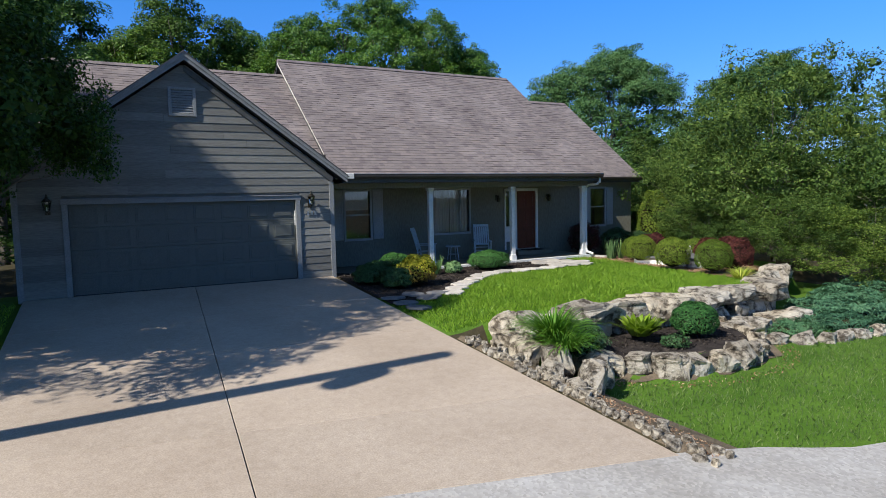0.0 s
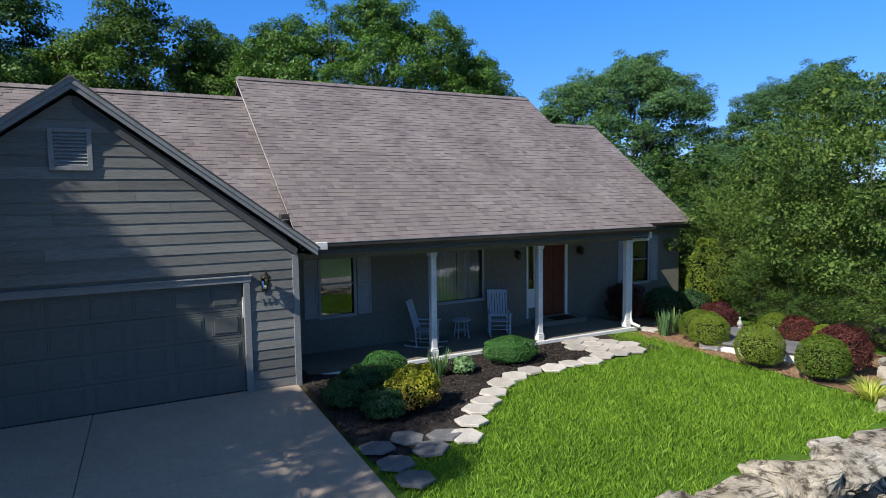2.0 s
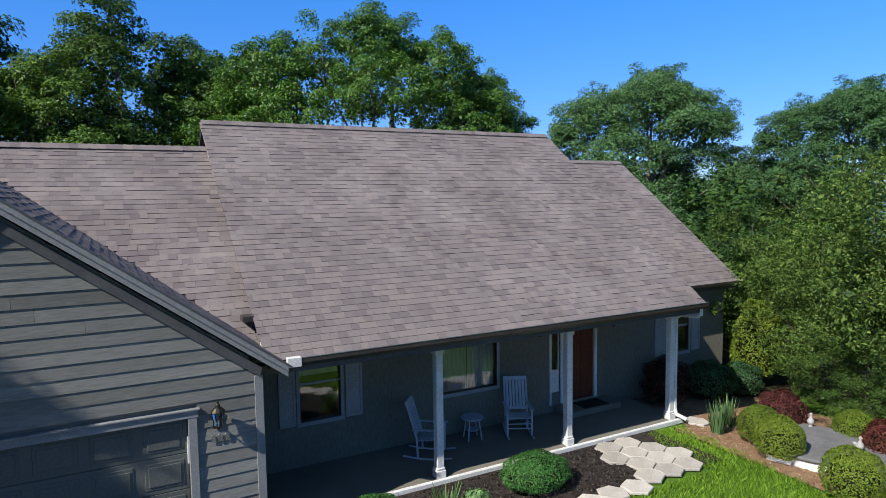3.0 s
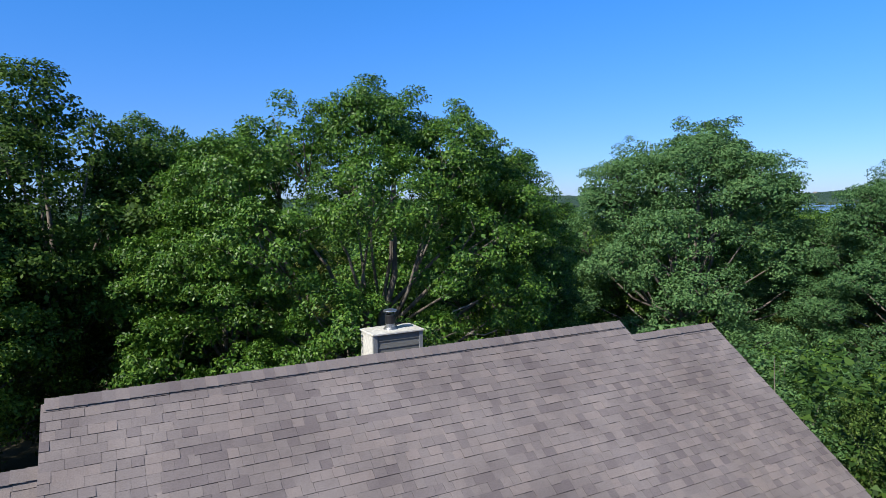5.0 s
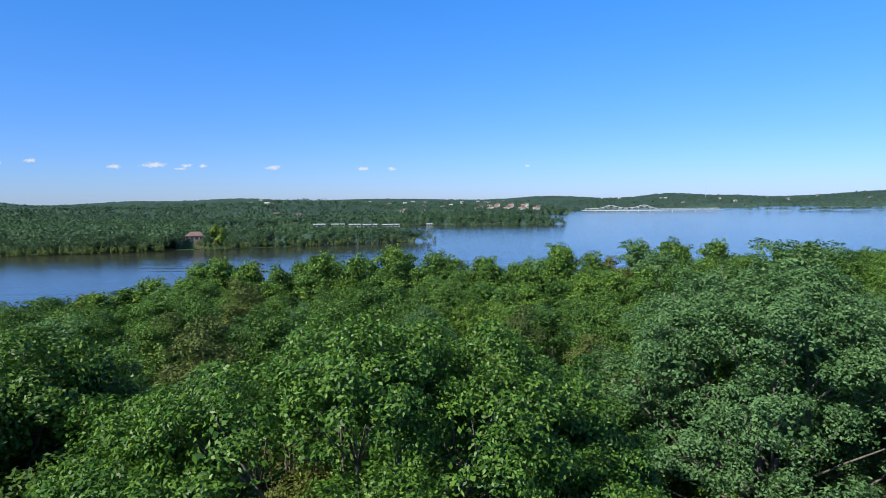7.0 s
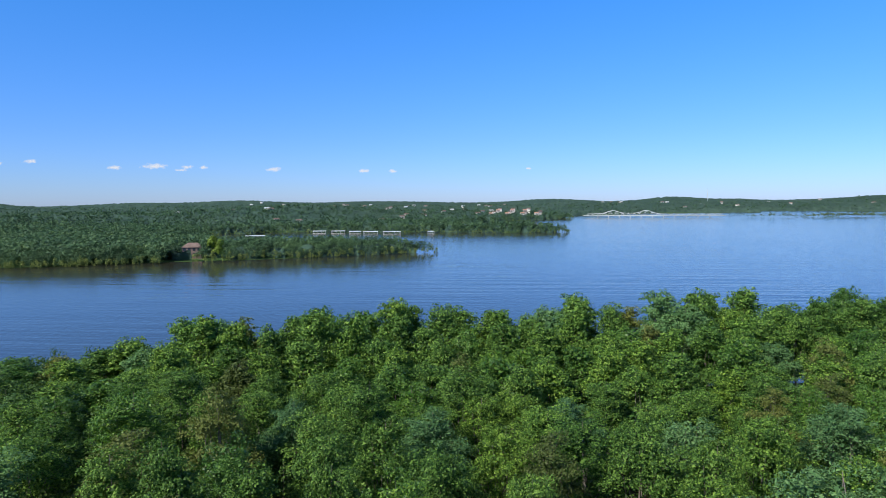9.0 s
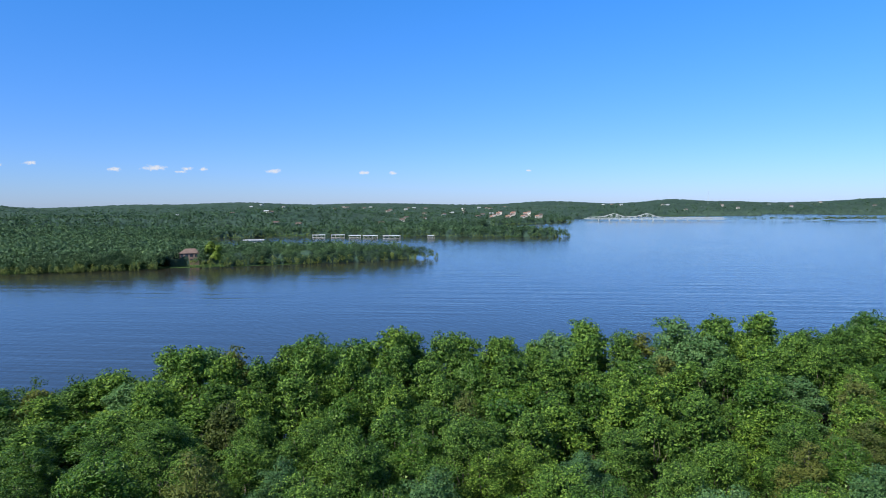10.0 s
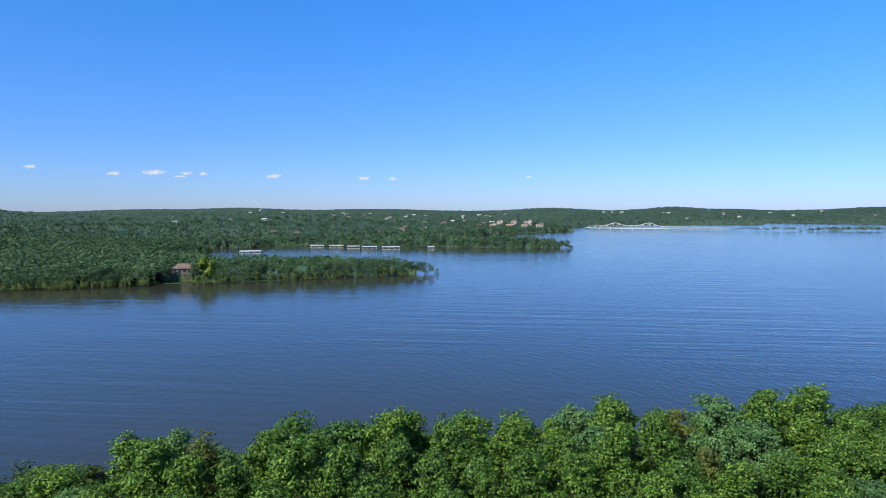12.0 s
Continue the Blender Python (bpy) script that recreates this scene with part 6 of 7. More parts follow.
oak_lobes = [(0.7, -1.0, 13.9, 1.6), (2.1, -0.2, 14.0, 1.6), (4.9, 0.2, 13.2, 1.8), (3.2, -1.7, 12.5, 1.9), (-1.7, -0.2, 13.3, 1.6), (-3.8, -1.0, 12.0, 1.6),
             (7.0, 0.3, 11.9, 1.8), (6.0, -1.8, 10.6, 1.8), (-2.9, -2.8, 10.0, 1.8), (0.0, -3.3, 11.4, 1.9), (2.8, -3.8, 9.8, 1.8), (-4.8, -0.2, 9.4, 1.7),
             (-1.3, -4.0, 7.7, 1.5), (5.0, -3.2, 7.8, 1.6), (1.3, -4.3, 7.0, 1.4), (8.2, -0.2, 9.0, 1.7), (-3.4, -3.1, 6.4, 1.3), (-2.0, 2.8, 12.2, 2.0),
             (1.9, 3.8, 12.7, 2.2), (5.8, 3.1, 11.2, 2.0), (-4.5, 2.3, 10.0, 1.8)]
oak = lobed_tree(3, oak_lobes, 3.6, 0.27, 0.46, 900, 0.125, M_LEAF_OAK, M_BARK, 15.0, 0.9, loose=0.1, core=120)
oak2 = lobed_tree(4, spread_lobes(4, 13.6, 3.9, 2.6, 13, 1.45), 2.8, 0.2, 0.46, 900, 0.125, M_LEAF_OAK, M_BARK, 15.0, 0.9, loose=0.1, core=120)
locust = lobed_tree(5, spread_lobes(15, 15.8, 6.6, 2.6, 31, 1.7), 3.0, 0.24, 0.50, 560, 0.135, M_LEAF_LOCUST, M_BARK, 14.0, 0.75, loose=0.15, core=120)
dark_t = [lobed_tree(7 + i, spread_lobes(70 + i, 15.0, 4.4, 4.0, 19, 1.35), 3.6, 0.22, 0.5, 520, 0.15, M_LEAF_DARK if i else M_LEAF_SHADE, M_BARK, 13.0, 0.85, loose=0.2, core=110) for i in range(2)]
shrub_t = tree_meshes(9, 7.6, 3.6, 0.25, 0.07, 330, 0.46, 360, 0.11, M_LEAF_SHRUB, M_BARK, 0.85, 12, twist=0.3, boughs=110, spread=0.5, skirt=True)
side_t = tree_meshes(15, 7.4, 4.4, 2.0, 0.16, 380, 0.55, 640, 0.125, M_LEAF_DARK, M_BARK, 0.85, 18, boughs=50, spread=0.7)
low_t = [tree_meshes(12 + i, 8.0, 3.2, 0.5, 0.12, 80, 0.74, 62, 0.24, M_LEAF_DARK, M_BARK, 0.85, 8, boughs=30, spread=0.7, skirt=True, tri=True) for i in range(2)]
fine_t = [tree_meshes(32 + i, 7.5, 3.2, 0.4, 0.10, 180, 0.5, 260, 0.13, M_LEAF_WOOD if i else M_LEAF_LOCUST, M_BARK, 0.85, 8, boughs=60, spread=0.55, skirt=True) for i in range(2)]

tree("oak_tree", oak, on_ground(8.1, 17.8), 0, 1.0, "tall spreading oak with glossy leaves behind the house")
tree("oak_tree", oak2, on_ground(15.9, 19.2), 80, 1.0, "smaller oak tree beside the tall one")
tree("locust_tree", locust, on_ground(30.8, 22.4), 150, (1.34, 1.15), "broad grey-green locust tree with forked trunks")
tree("locust_tree", locust, on_ground(35.5, 11.5), 130, (1.0, 0.87), "grey-green locust tree down the side slope")
tree("locust_tree", locust, on_ground(42.0, 21.0), 200, (0.8, 0.62), "grey-green locust tree down the side slope")
# The leftmost stand out of view, added to shade the others.
for i, (x, y, s) in enumerate(((4.0, 25.6, 0.92), (-0.9, 22.4, 1.07), (2.1, 23.6, 0.99), (-13.0, 20.5, 1.05), (-7.5, 23.5, 1.13), (-18.0, 16.0, 1.0), (-9.5, 17.0, 0.95), (-17.0, 22.5, 1.1), (-23.0, 19.5, 1.15), (-11.0, 29.0, 1.1), (-3.8, 19.5, 0.85))):
    tree("shade_tree", dark_t[i % 2], on_ground(x, y), i * 77, (s * 1.08, s), "tall tree behind the garage, the leftmost added for shade", group="trees behind the garage")
open_t = lobed_tree(7, spread_lobes(70, 15.0, 4.4, 4.0, 19, 1.3), 3.6, 0.22, 0.5, 420, 0.15, M_LEAF_SHADE, M_BARK, 11.0, 0.85, loose=0.3, core=60)
for m, x, y, s, h in ((dark_t[0], -12.9, -2.2, 0.8, 0.81), (open_t, -12.2, -5.5, 0.92, 0.90)):
    tree("shade_tree", m, on_ground(x, y), x * 31, (s, h), "dense green tree that shades the drive", group="trees beside the drive")
tree("shade_tree", side_t, on_ground(-10.3, -3.1), 40, (1.0, 0.93), "leafy tree overhanging the side of the drive")
tree("shade_tree", side_t, on_ground(-8.1, -1.7), 250, (0.62, 0.68), "small leafy tree at the garage corner")
# Out of view; added to keep light off the garage.
tree("shade_tree", side_t, on_ground(-16.5, 1.6), 150, (1.1, 1.75), "unseen leafy tree beside the garage, added for shade")
tree("oak_tree", oak2, on_ground(4.2, 19.4), 200, (1.0, 1.0), "smaller oak tree beside the tall one")
for i, (x, y, s) in enumerate(((15.6, -2.6, 0.98), (17.6, 0.6, 0.9), (17.6, -6.0, 1.05), (17.2, 4.2, 0.72), (21.5, -2.5, 1.0), (21.5, -9.0, 0.9), (14.9, 0.4, 0.62), (13.9, -4.2, (0.55, 0.34)), (14.6, -6.4, (0.6, 0.36)), (15.6, -8.6, (0.6, 0.4)), (13.5, -1.6, (0.45, 0.32)))):
    tree("multi_stem_shrub", shrub_t, on_ground(x, y), i * 67, s, "dense olive-green multi-stemmed shrub tree beside the yard", "shrub", "shrub trees beside the yard")
rlow = random.Random(5)
spots = []
while len(spots) < 40:
    u, v = rlow.uniform(-42, 34), rlow.uniform(12, 44)
    x, y = xy_of(u, v)
    if (-9 < x < 15.5 and y < 15.2) or y < 4 and x > -9 or y < -2:
        continue
    if all((x - a) ** 2 + (y - b) ** 2 > 3.0 ** 2 for a, b in spots):
        spots.append((x, y))
for i, (x, y) in enumerate(spots):
    tree("understory_tree", low_t[i % 2], on_ground(x, y), rlow.uniform(0, 360), (rlow.uniform(0.8, 1.15), rlow.uniform(0.55, 0.95)), "low leafy tree in the shade of tall ones", group="understory trees")
for i, (x, y, s) in enumerate(((20, 9, .75), (24, 12, .8), (20, 15, .8), (25, 16, .6), (29, 14, .7), (33, 17, .7), (16.5, 7.5, .6), (30, 5, .8), (35, 3, .9), (27, 8, .8), (17.5, 12, .62), (16.5, 16, .6), (19.5, 19, .7), (22, 6, .7), (33, 22, .6), (36, 25, .7), (39, 23.5, .65), (34.5, 28, .75), (31, 25.5, .7), (24, 20, .6))):
    tree("understory_tree", fine_t[i % 2], on_ground(x, y), i * 50, (1.1 * s / 0.75, s), "low leafy tree on the side slope", group="understory trees")
for i, (x, y, s) in enumerate(((0.5, 17.2, .5), (3.6, 16.6, .46), (6.6, 16.6, .42), (11.6, 16.2, .46), (-4.6, 16.2, .52), (13.6, 17.6, .5), (-7.8, 14.2, .5), (8.2, 38.5, .5), (11.9, 38.7, .5), (15.2, 39.4, .5))):
    tree("understory_tree", low_t[i % 2], on_ground(x, y), i * 83, (0.9, s), "low leafy tree in the shade behind the house", group="understory trees")
# Unseen trees round the camera, added to block skylight from the house.
for i, (x, y, s) in enumerate(((-26, -30, 1.0), (-17, -33, 1.1), (-8, -31, 0.95), (1, -34, 1.1), (10, -32, 1.0), (19, -33, 1.1), (28, -29, 1.0), (-21, -4, 1.05), (-22, 6, 1.0), (33, -20, 0.9))):
    tree("shade_tree", low_t[i % 2], on_ground(x, y), i * 61, (s * 1.45, s * 1.9), "unseen tree across the road, added to block skylight", group="trees across the road")
# Invented trees out of view; those at left also shade the trees inside.
rout = random.Random(23)
outer = []
while len(outer) < 26:
    x, y = (rout.uniform(-52, -25), rout.uniform(-17, 26)) if len(outer) < 15 else (rout.uniform(38, 62), rout.uniform(-34, -10))
    if all((x - a) ** 2 + (y - b) ** 2 > 5.5 ** 2 for a, b in outer):
        outer.append((x, y))
for x, y in outer:
    tree("shade_tree", low_t[int(x) % 2], on_ground(x, y), rout.uniform(0, 360), (rout.uniform(1.2, 1.5), rout.uniform(1.3, 1.7)), "added leafy tree out of view beside the plot", group="trees round the plot")
# dead limbs among the leaves
dl = thing("dead_branch", (11.4, 15.6, 4.9), "pale bare dead branch among oak leaves", "branch")
for k in range(3):
    rd = random.Random(k + 3)
    pts = [Vector((0, 0, 0))]
    for j in range(5):
        pts.append(pts[-1] + Vector((0.42 + rd.uniform(-0.1, 0.2), -0.25 + rd.uniform(-0.2, 0.2), rd.uniform(-0.25, 0.3))))
    part("limb", Geo().tube([p + Vector((0, 0, k * 0.7 - 0.7)) for p in pts], [0.032, 0.028, 0.024, 0.018, 0.012, 0.006], 6), M_DEAD, dl)

# ---- wood down to the lake ----
rng = np.random.default_rng(11)


def wood_set(leaf, per):
    """Six kinds of woodland tree."""
    kinds = ((20, 13.5, 3.1, M_LEAF_WOOD, "round", 0.9), (21, 13.0, 3.3, M_LEAF_WOOD, "round", 0.85), (22, 13.8, 2.9, M_LEAF_WOOD, "round", 0.9),
             (24, 13.5, 3.0, M_LEAF_OAK, "round", 0.9), (25, 13.4, 2.9, M_LEAF_OLIVE, "cone", 0.8), (26, 13.8, 3.4, M_LEAF_LOCUST, "round", 0.7))
    out = [lobed_tree(sd, spread_lobes(sd, hh, rr_, 3.2, 14, 1.45 if sh == "round" else 1.2), 2.8, 0.15, 0.6, per, leaf, mt, M_BARK, 8.0, fl, True, 5, 0.1, 70, 0.6) for sd, hh, rr_, mt, sh, fl in kinds]
    return out


wood_near, wood_far = wood_set(0.185, 190), wood_set(0.29, 88)
pts = []
for k in range(9000):
    u, v = rng.uniform(-78, 100), rng.uniform(33, 124)
    if v > wood_edge(u) + 1.5 or abs(u) > 0.70 * v + 5:
        continue
    if all((u - a) ** 2 + (v - b) ** 2 > 4.5 ** 2 for a, b in pts):
        pts.append((u, v))
for i, (u, v) in enumerate(pts):
    x, y = xy_of(u, v)
    if (x - 30.2) ** 2 + (y - 21.8) ** 2 < 40:
        continue
    tall = (0.84 + 0.20 * float(smooth(84, 98, v - 0.15 * u))) * (1 - 0.52 * float(smooth(-14, -56, u)))
    m = (wood_near if v < 76 else wood_far)[int(rng.choice(6, p=(0.22, 0.22, 0.2, 0.16, 0.1, 0.1)))]
    tree("woodland_tree", m, on_ground(x, y), rng.uniform(0, 360), (rng.uniform(0.84, 1.14) + (0.16 if v > wood_edge(u) - 14 else 0.0), rng.uniform(0.87, 1.11) * tall), "green broadleaf tree of the lakeside wood", group="trees of the lakeside wood")

# bushes along the bank under the wood's edge
rbank = random.Random(17)
for k in range(40):
    u = -62 + k * 3.6 + rbank.uniform(-1, 1)
    x, y = xy_of(u, float(wood_edge(u)) + rbank.uniform(0.5, 4.0))
    tree("understory_tree", low_t[k % 2], on_ground(x, y), rbank.uniform(0, 360), (rbank.uniform(0.9, 1.3), rbank.uniform(0.9, 1.25)), "low leafy tree on the bank above the lake", group="understory trees")
# bushes between the trunks on the side of the cove
for k in range(44):
    v = rbank.uniform(46, 92)
    u = rbank.uniform(-52, -8)
    if v > wood_edge(u) or abs(u) > 0.7 * v + 5:
        continue
    x, y = xy_of(u, v)
    tree("understory_tree", low_t[k % 2], on_ground(x, y), rbank.uniform(0, 360), (rbank.uniform(1.1, 1.5), rbank.uniform(0.7, 1.0)), "low leafy tree between taller trunks", group="understory trees")

# ---- far shores ----


def far_trees(name, n, seed, pick, size, leaves, mat, label, leaf=0.14, slim=(0.22, 0.38)):
    """A wooded shore: for each tree a tuft of leaf clumps on a few lobes, all in one mass."""
    rr = np.random.default_rng(seed)
    uv = pick(rr, n)
    x, y = xy_of(uv[:, 0], uv[:, 1])
    z = height(x, y)
    n = len(uv)
    hgt = size * rr.uniform(0.6, 1.25, n) * (0.5 + 0.5 * smooth(-1, 14, -far_land(uv[:, 0], uv[:, 1])))
    wid = hgt * rr.uniform(*slim, n)
    lobes = unit(rr, n * 6).reshape(n, 6, 3) * np.array([0.55, 0.55, 0.6])
    lobes[:, :, 2] += 0.12
    which = rr.integers(0, 6, (n, leaves))
    d = unit(rr, n * leaves).reshape(n, leaves, 3)
    d[:, :, 2] = np.where(d[:, :, 2] < -0.4, -d[:, :, 2], d[:, :, 2])
    c = (np.take_along_axis(lobes, which[:, :, None], 1) + d * 0.48) * np.stack([wid, wid, hgt * 0.46], 1)[:, None, :]
    c += np.stack([x, y, z + hgt * 0.5], 1)[:, None, :]
    c = c.reshape(-1, 3)
    nrm = d.reshape(-1, 3) + rr.normal(size=(n * leaves, 3)) * 0.35 + np.array([0, 0, 0.3])
    s = np.repeat(hgt, leaves) * leaf
    q = leaf_quads(rr, c, nrm, 1.0, 0.8)
    q = (q - c[:, None, :]) * s[:, None, None] + c[:, None, :]
    return tagged(new(name, quads_mesh(name, q, mat, True)), label, "woods", kind="stuff")


def pick_land(lo_v, hi_v, spread, inset, deep):
    def pick(rr, n):
        out = []
        while sum(len(o) for o in out) < n:
            v = lo_v + (hi_v - lo_v) * rr.uniform(0, 1, 20000) ** 1.3
            u = rr.uniform(-spread, spread, 20000) * v
            d = far_land(u, v)
            ok = (d < -inset) & (d > -deep) & ~((u > 520) & (v < 1480))
            out.append(np.stack([u[ok], v[ok]], 1))
        return np.concatenate(out)[:n]
    return pick


def clear(pick, *spots):
    """The same choice of places, but none close to certain spots or in front of them."""
    def kept(rr, n):
        uv = pick(rr, n)
        ok = np.ones(len(uv), bool)
        for u, v, w, ahead in spots:
            ok &= ~((np.abs(uv[:, 0] - u) < w) & (uv[:, 1] < v + w) & (uv[:, 1] > v - ahead))
        return uv[ok]
    return kept


house_spot = (-167, 436, 8.5, 40)
yellow_spot = (-149, 433, 6.0, 30)
far_trees("shore_woods", 1700, 1, clear(pick_land(340, 640, 0.80, 3.0, 24), house_spot, yellow_spot), 9.4, 90, M_LEAF_FAR_HAZE, "dense green wood on the near point of the far shore", 0.10, (0.30, 0.46))
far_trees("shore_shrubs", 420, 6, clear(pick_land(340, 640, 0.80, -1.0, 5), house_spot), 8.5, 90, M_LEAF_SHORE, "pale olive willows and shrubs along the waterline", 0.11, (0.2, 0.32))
far_trees("shore_woods", 4200, 2, clear(pick_land(400, 800, 0.80, 20, 190), house_spot), 10.2, 36, M_LEAF_FAR_HAZE, "dense green wood behind the near point", 0.14, (0.34, 0.5))
far_trees("shore_woods", 2200, 5, pick_land(640, 1350, 0.80, 1.0, 25), 9.5, 32, M_LEAF_FAR_HAZE, "dense green wood along the far points", 0.17)
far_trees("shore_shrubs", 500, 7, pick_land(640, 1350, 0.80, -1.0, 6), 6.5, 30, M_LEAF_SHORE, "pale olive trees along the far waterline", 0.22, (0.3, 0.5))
far_trees("shore_woods", 8000, 8, pick_land(640, 1500, 0.80, 20, 300), 9.5, 13, M_LEAF_FAR_HAZE, "dense green wood on the far points", 0.22, (0.36, 0.54))
far_trees("hill_woods", 3500, 3, pick_land(1300, 2600, 0.85, 6.0, 3000), 13.0, 12, M_LEAF_FAR_HAZE, "distant wooded hills", 0.24, (0.5, 0.7))



def pick_spit(rr, n):
    """Along the low spit beyond the bridge, denser towards its root."""
    t = rr.uniform(0, 1, n) ** 0.55
    return np.stack([566 + 734 * t + rr.normal(size=n) * 4, 1292 - 62 * t + rr.normal(size=n) * (3 + 5 * t)], 1)


far_trees("shore_shrubs", 900, 31, pick_spit, 6.5, 16, M_LEAF_SHORE, "low pale shrubs along a narrow spit", 0.3, (0.4, 0.7))
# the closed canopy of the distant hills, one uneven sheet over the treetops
M_CANOPY_HAZE = Mat("hazed_hill_canopy", rough=0.95, spec=0.05)
cn = M_CANOPY_HAZE.noise(0.06, 4.0, 0.65, (1, 1, 1), True)
cb = M_CANOPY_HAZE.noise(0.006, 3.0, 0.5, (1, 1, 1), True)
# Canopy colour is shifted towards blue in place of haze.
M_CANOPY_HAZE.color(M_CANOPY_HAZE.mix(M_CANOPY_HAZE.ramp(cb, (0.3, (0.036, 0.068, 0.052)), (0.7, (0.058, 0.096, 0.072))), M_CANOPY_HAZE.ramp(cn, (0.3, (0.45, 0.5, 0.55)), (0.65, (1.2, 1.2, 1.15))), 1.0, "MULTIPLY"))
M_CANOPY_HAZE.bump(cn, 1.0, 6.0)
rcan = np.random.default_rng(21)
ks = np.linspace(-0.82, 0.82, 700)
vs_ = 420 * (4600 / 420) ** np.linspace(0, 1, 190)
K, V = np.meshgrid(ks, vs_)
U = K * V
X, Y = xy_of(U, V)
D = far_land(U, V)
tops = height(X, Y) + 5.5 + 2.5 * smooth(900, 2000, V) + rcan.normal(size=X.shape) * 1.6 * smooth(200, 2000, V) + 1.2 * wobble(U, V, 5.0, 3.0) + 2.0 * wobble(U, V, 17.0, 3.0) * smooth(1300, 2200, V)
tops = np.where(D < -np.clip(V / 60, 8, 20), tops, LAKE - 2.0)
tops = np.where(np.hypot(U + 167, V - 436) < 14, LAKE - 2.0, tops)
tops = np.where((np.abs(U + 149) < 9) & (V < 440), LAKE - 2.0, tops)
idx = np.arange(X.size).reshape(X.shape)
quad = np.stack([idx[:-1, :-1], idx[:-1, 1:], idx[1:, 1:], idx[1:, :-1]], -1).reshape(-1, 4)
some = (tops.reshape(-1)[quad] > LAKE - 1).any(1)
quad = quad[some]
me = bpy.data.meshes.new("hill_woods")
me.from_pydata(np.stack([X, Y, tops], -1).reshape(-1, 3).tolist(), [], quad.tolist())
me.materials.append(M_CANOPY_HAZE.m)
me.polygons.foreach_set("use_smooth", [True] * len(me.polygons))
tagged(new("hill_woods", me), "distant wooded hills along the skyline, haze-blue in their colour", "woods", kind="stuff")


# ---- far buildings, docks and bridge ----
def lake_at(u, v, dz=0.0):
    x, y = xy_of(u, v)
    return (x, y, LAKE + dz)


def land_at(u, v, dz=0.0):
    x, y = xy_of(u, v)
    return (x, y, float(height(x, y)) + dz)


M_FARWALL = Mat("far_house_wall", rough=0.8, spec=0.2)
M_FARWALL.vary((0.50, 0.47, 0.42), (0.66, 0.63, 0.57), 0.3, 3.0, 0.0, per=M_FARWALL.rand())
M_FARWALL = M_FARWALL.m
M_FARROOF = Mat("far_roof", rough=0.9, spec=0.1).vary((0.14, 0.10, 0.085), (0.20, 0.15, 0.13), 0.4, 4.0, 0.0).m
M_REDWALL = Mat("far_terracotta", rough=0.85, spec=0.15).vary((0.38, 0.20, 0.14), (0.50, 0.29, 0.21), 0.3, 3.0, 0.0).m
M_DOCKROOF = Mat("dock_roof_metal", rough=0.4, spec=0.5).vary((0.42, 0.44, 0.45), (0.54, 0.55, 0.56), 0.2, 2.0, 0.0).m
M_FARGLASS = Mat("far_window", (0.03, 0.04, 0.05), 0.1).m


def cabin(name, at, w, d, h, turn, wall, roof, label, floors=1, wins=4, hip=False, deep=3):
    ob = thing(name, at, label, "house", turn=turn)
    part("wall", Geo().box(-w / 2, -d / 2, -deep, w / 2, d / 2, h), wall, ob)
    r = Geo()
    e = 0.6
    k = w * 0.3 if hip else 0.0
    r.add([(-w / 2 - e, -d / 2 - e, h), (w / 2 + e, -d / 2 - e, h), (w / 2 + e, d / 2 + e, h), (-w / 2 - e, d / 2 + e, h), (-w / 2 - e + k, 0, h + d * 0.32), (w / 2 + e - k, 0, h + d * 0.32)],
          [(0, 1, 5, 4), (2, 3, 4, 5), (1, 2, 5), (3, 0, 4), (0, 3, 2, 1)])
    part("roof", r, roof, ob)
    for f in range(floors):
        for i in range(wins):
            x = -w / 2 + (i + 0.5) * w / wins
            part("window", Geo().box(x - w / wins * 0.28, -d / 2 - 0.06, 0.9 + f * h / floors, x + w / wins * 0.28, -d / 2, 0.55 * h / floors + 0.9 + f * h / floors), M_FARGLASS, ob)
    return ob


HEAD = 27.7
M_LEAF_YELLOW = leaf_material("yellow_leaves", (0.11, 0.165, 0.02), (0.175, 0.245, 0.03), (0.26, 0.34, 0.055))
cabin("lake_house", land_at(-166, 436, 0.5), 12, 9, 6.5, -HEAD + 10, M_FARROOF, M_FARROOF, "lake house with brown hipped roof among trees", 2, 4, True)
far_trees("yellow_tree", 3, 9, lambda rr, n: np.array([(-152, 433), (-149, 436), (-146, 432)]), 12.0, 260, M_LEAF_YELLOW, "bright yellow-green tree beside the lake house")
rh = random.Random(8)
spots_h = [(-300, 1180), (-265, 1230), (-210, 1260), (-40, 1010), (-5, 985), (30, 960), (-120, 1300), (-60, 1380), (20, 1340), (-330, 1500), (-150, 1750), (-50, 1900), (60, 1850), (150, 2000), (-250, 2050), (-420, 1850),
           (700, 2500), (1050, 2400), (1200, 2200), (1350, 2000), (820, 2330), (-350, 2300), (-120, 2250), (220, 2250), (-600, 1450)]
while len(spots_h) < 70:
    v = rh.uniform(900, 2700)
    u = rh.uniform(-0.38, 0.08) * v if len(spots_h) < 60 else rh.uniform(0.25, 0.7) * v
    if float(far_land(u, v)) < -25:
        spots_h.append((u, v))
for i, (u, v) in enumerate(spots_h):
    s = 0.7 + v / 4200
    cabin("distant_house", land_at(u, v, 3.0 + v / 900 if v < 1340 else 8.0), 8 * s, 6 * s, 3.4 * s, -HEAD + rh.uniform(-40, 40), M_FARWALL, M_FARROOF if i % 4 else M_DOCKROOF, "pale distant house among wooded hills", 1, 3)
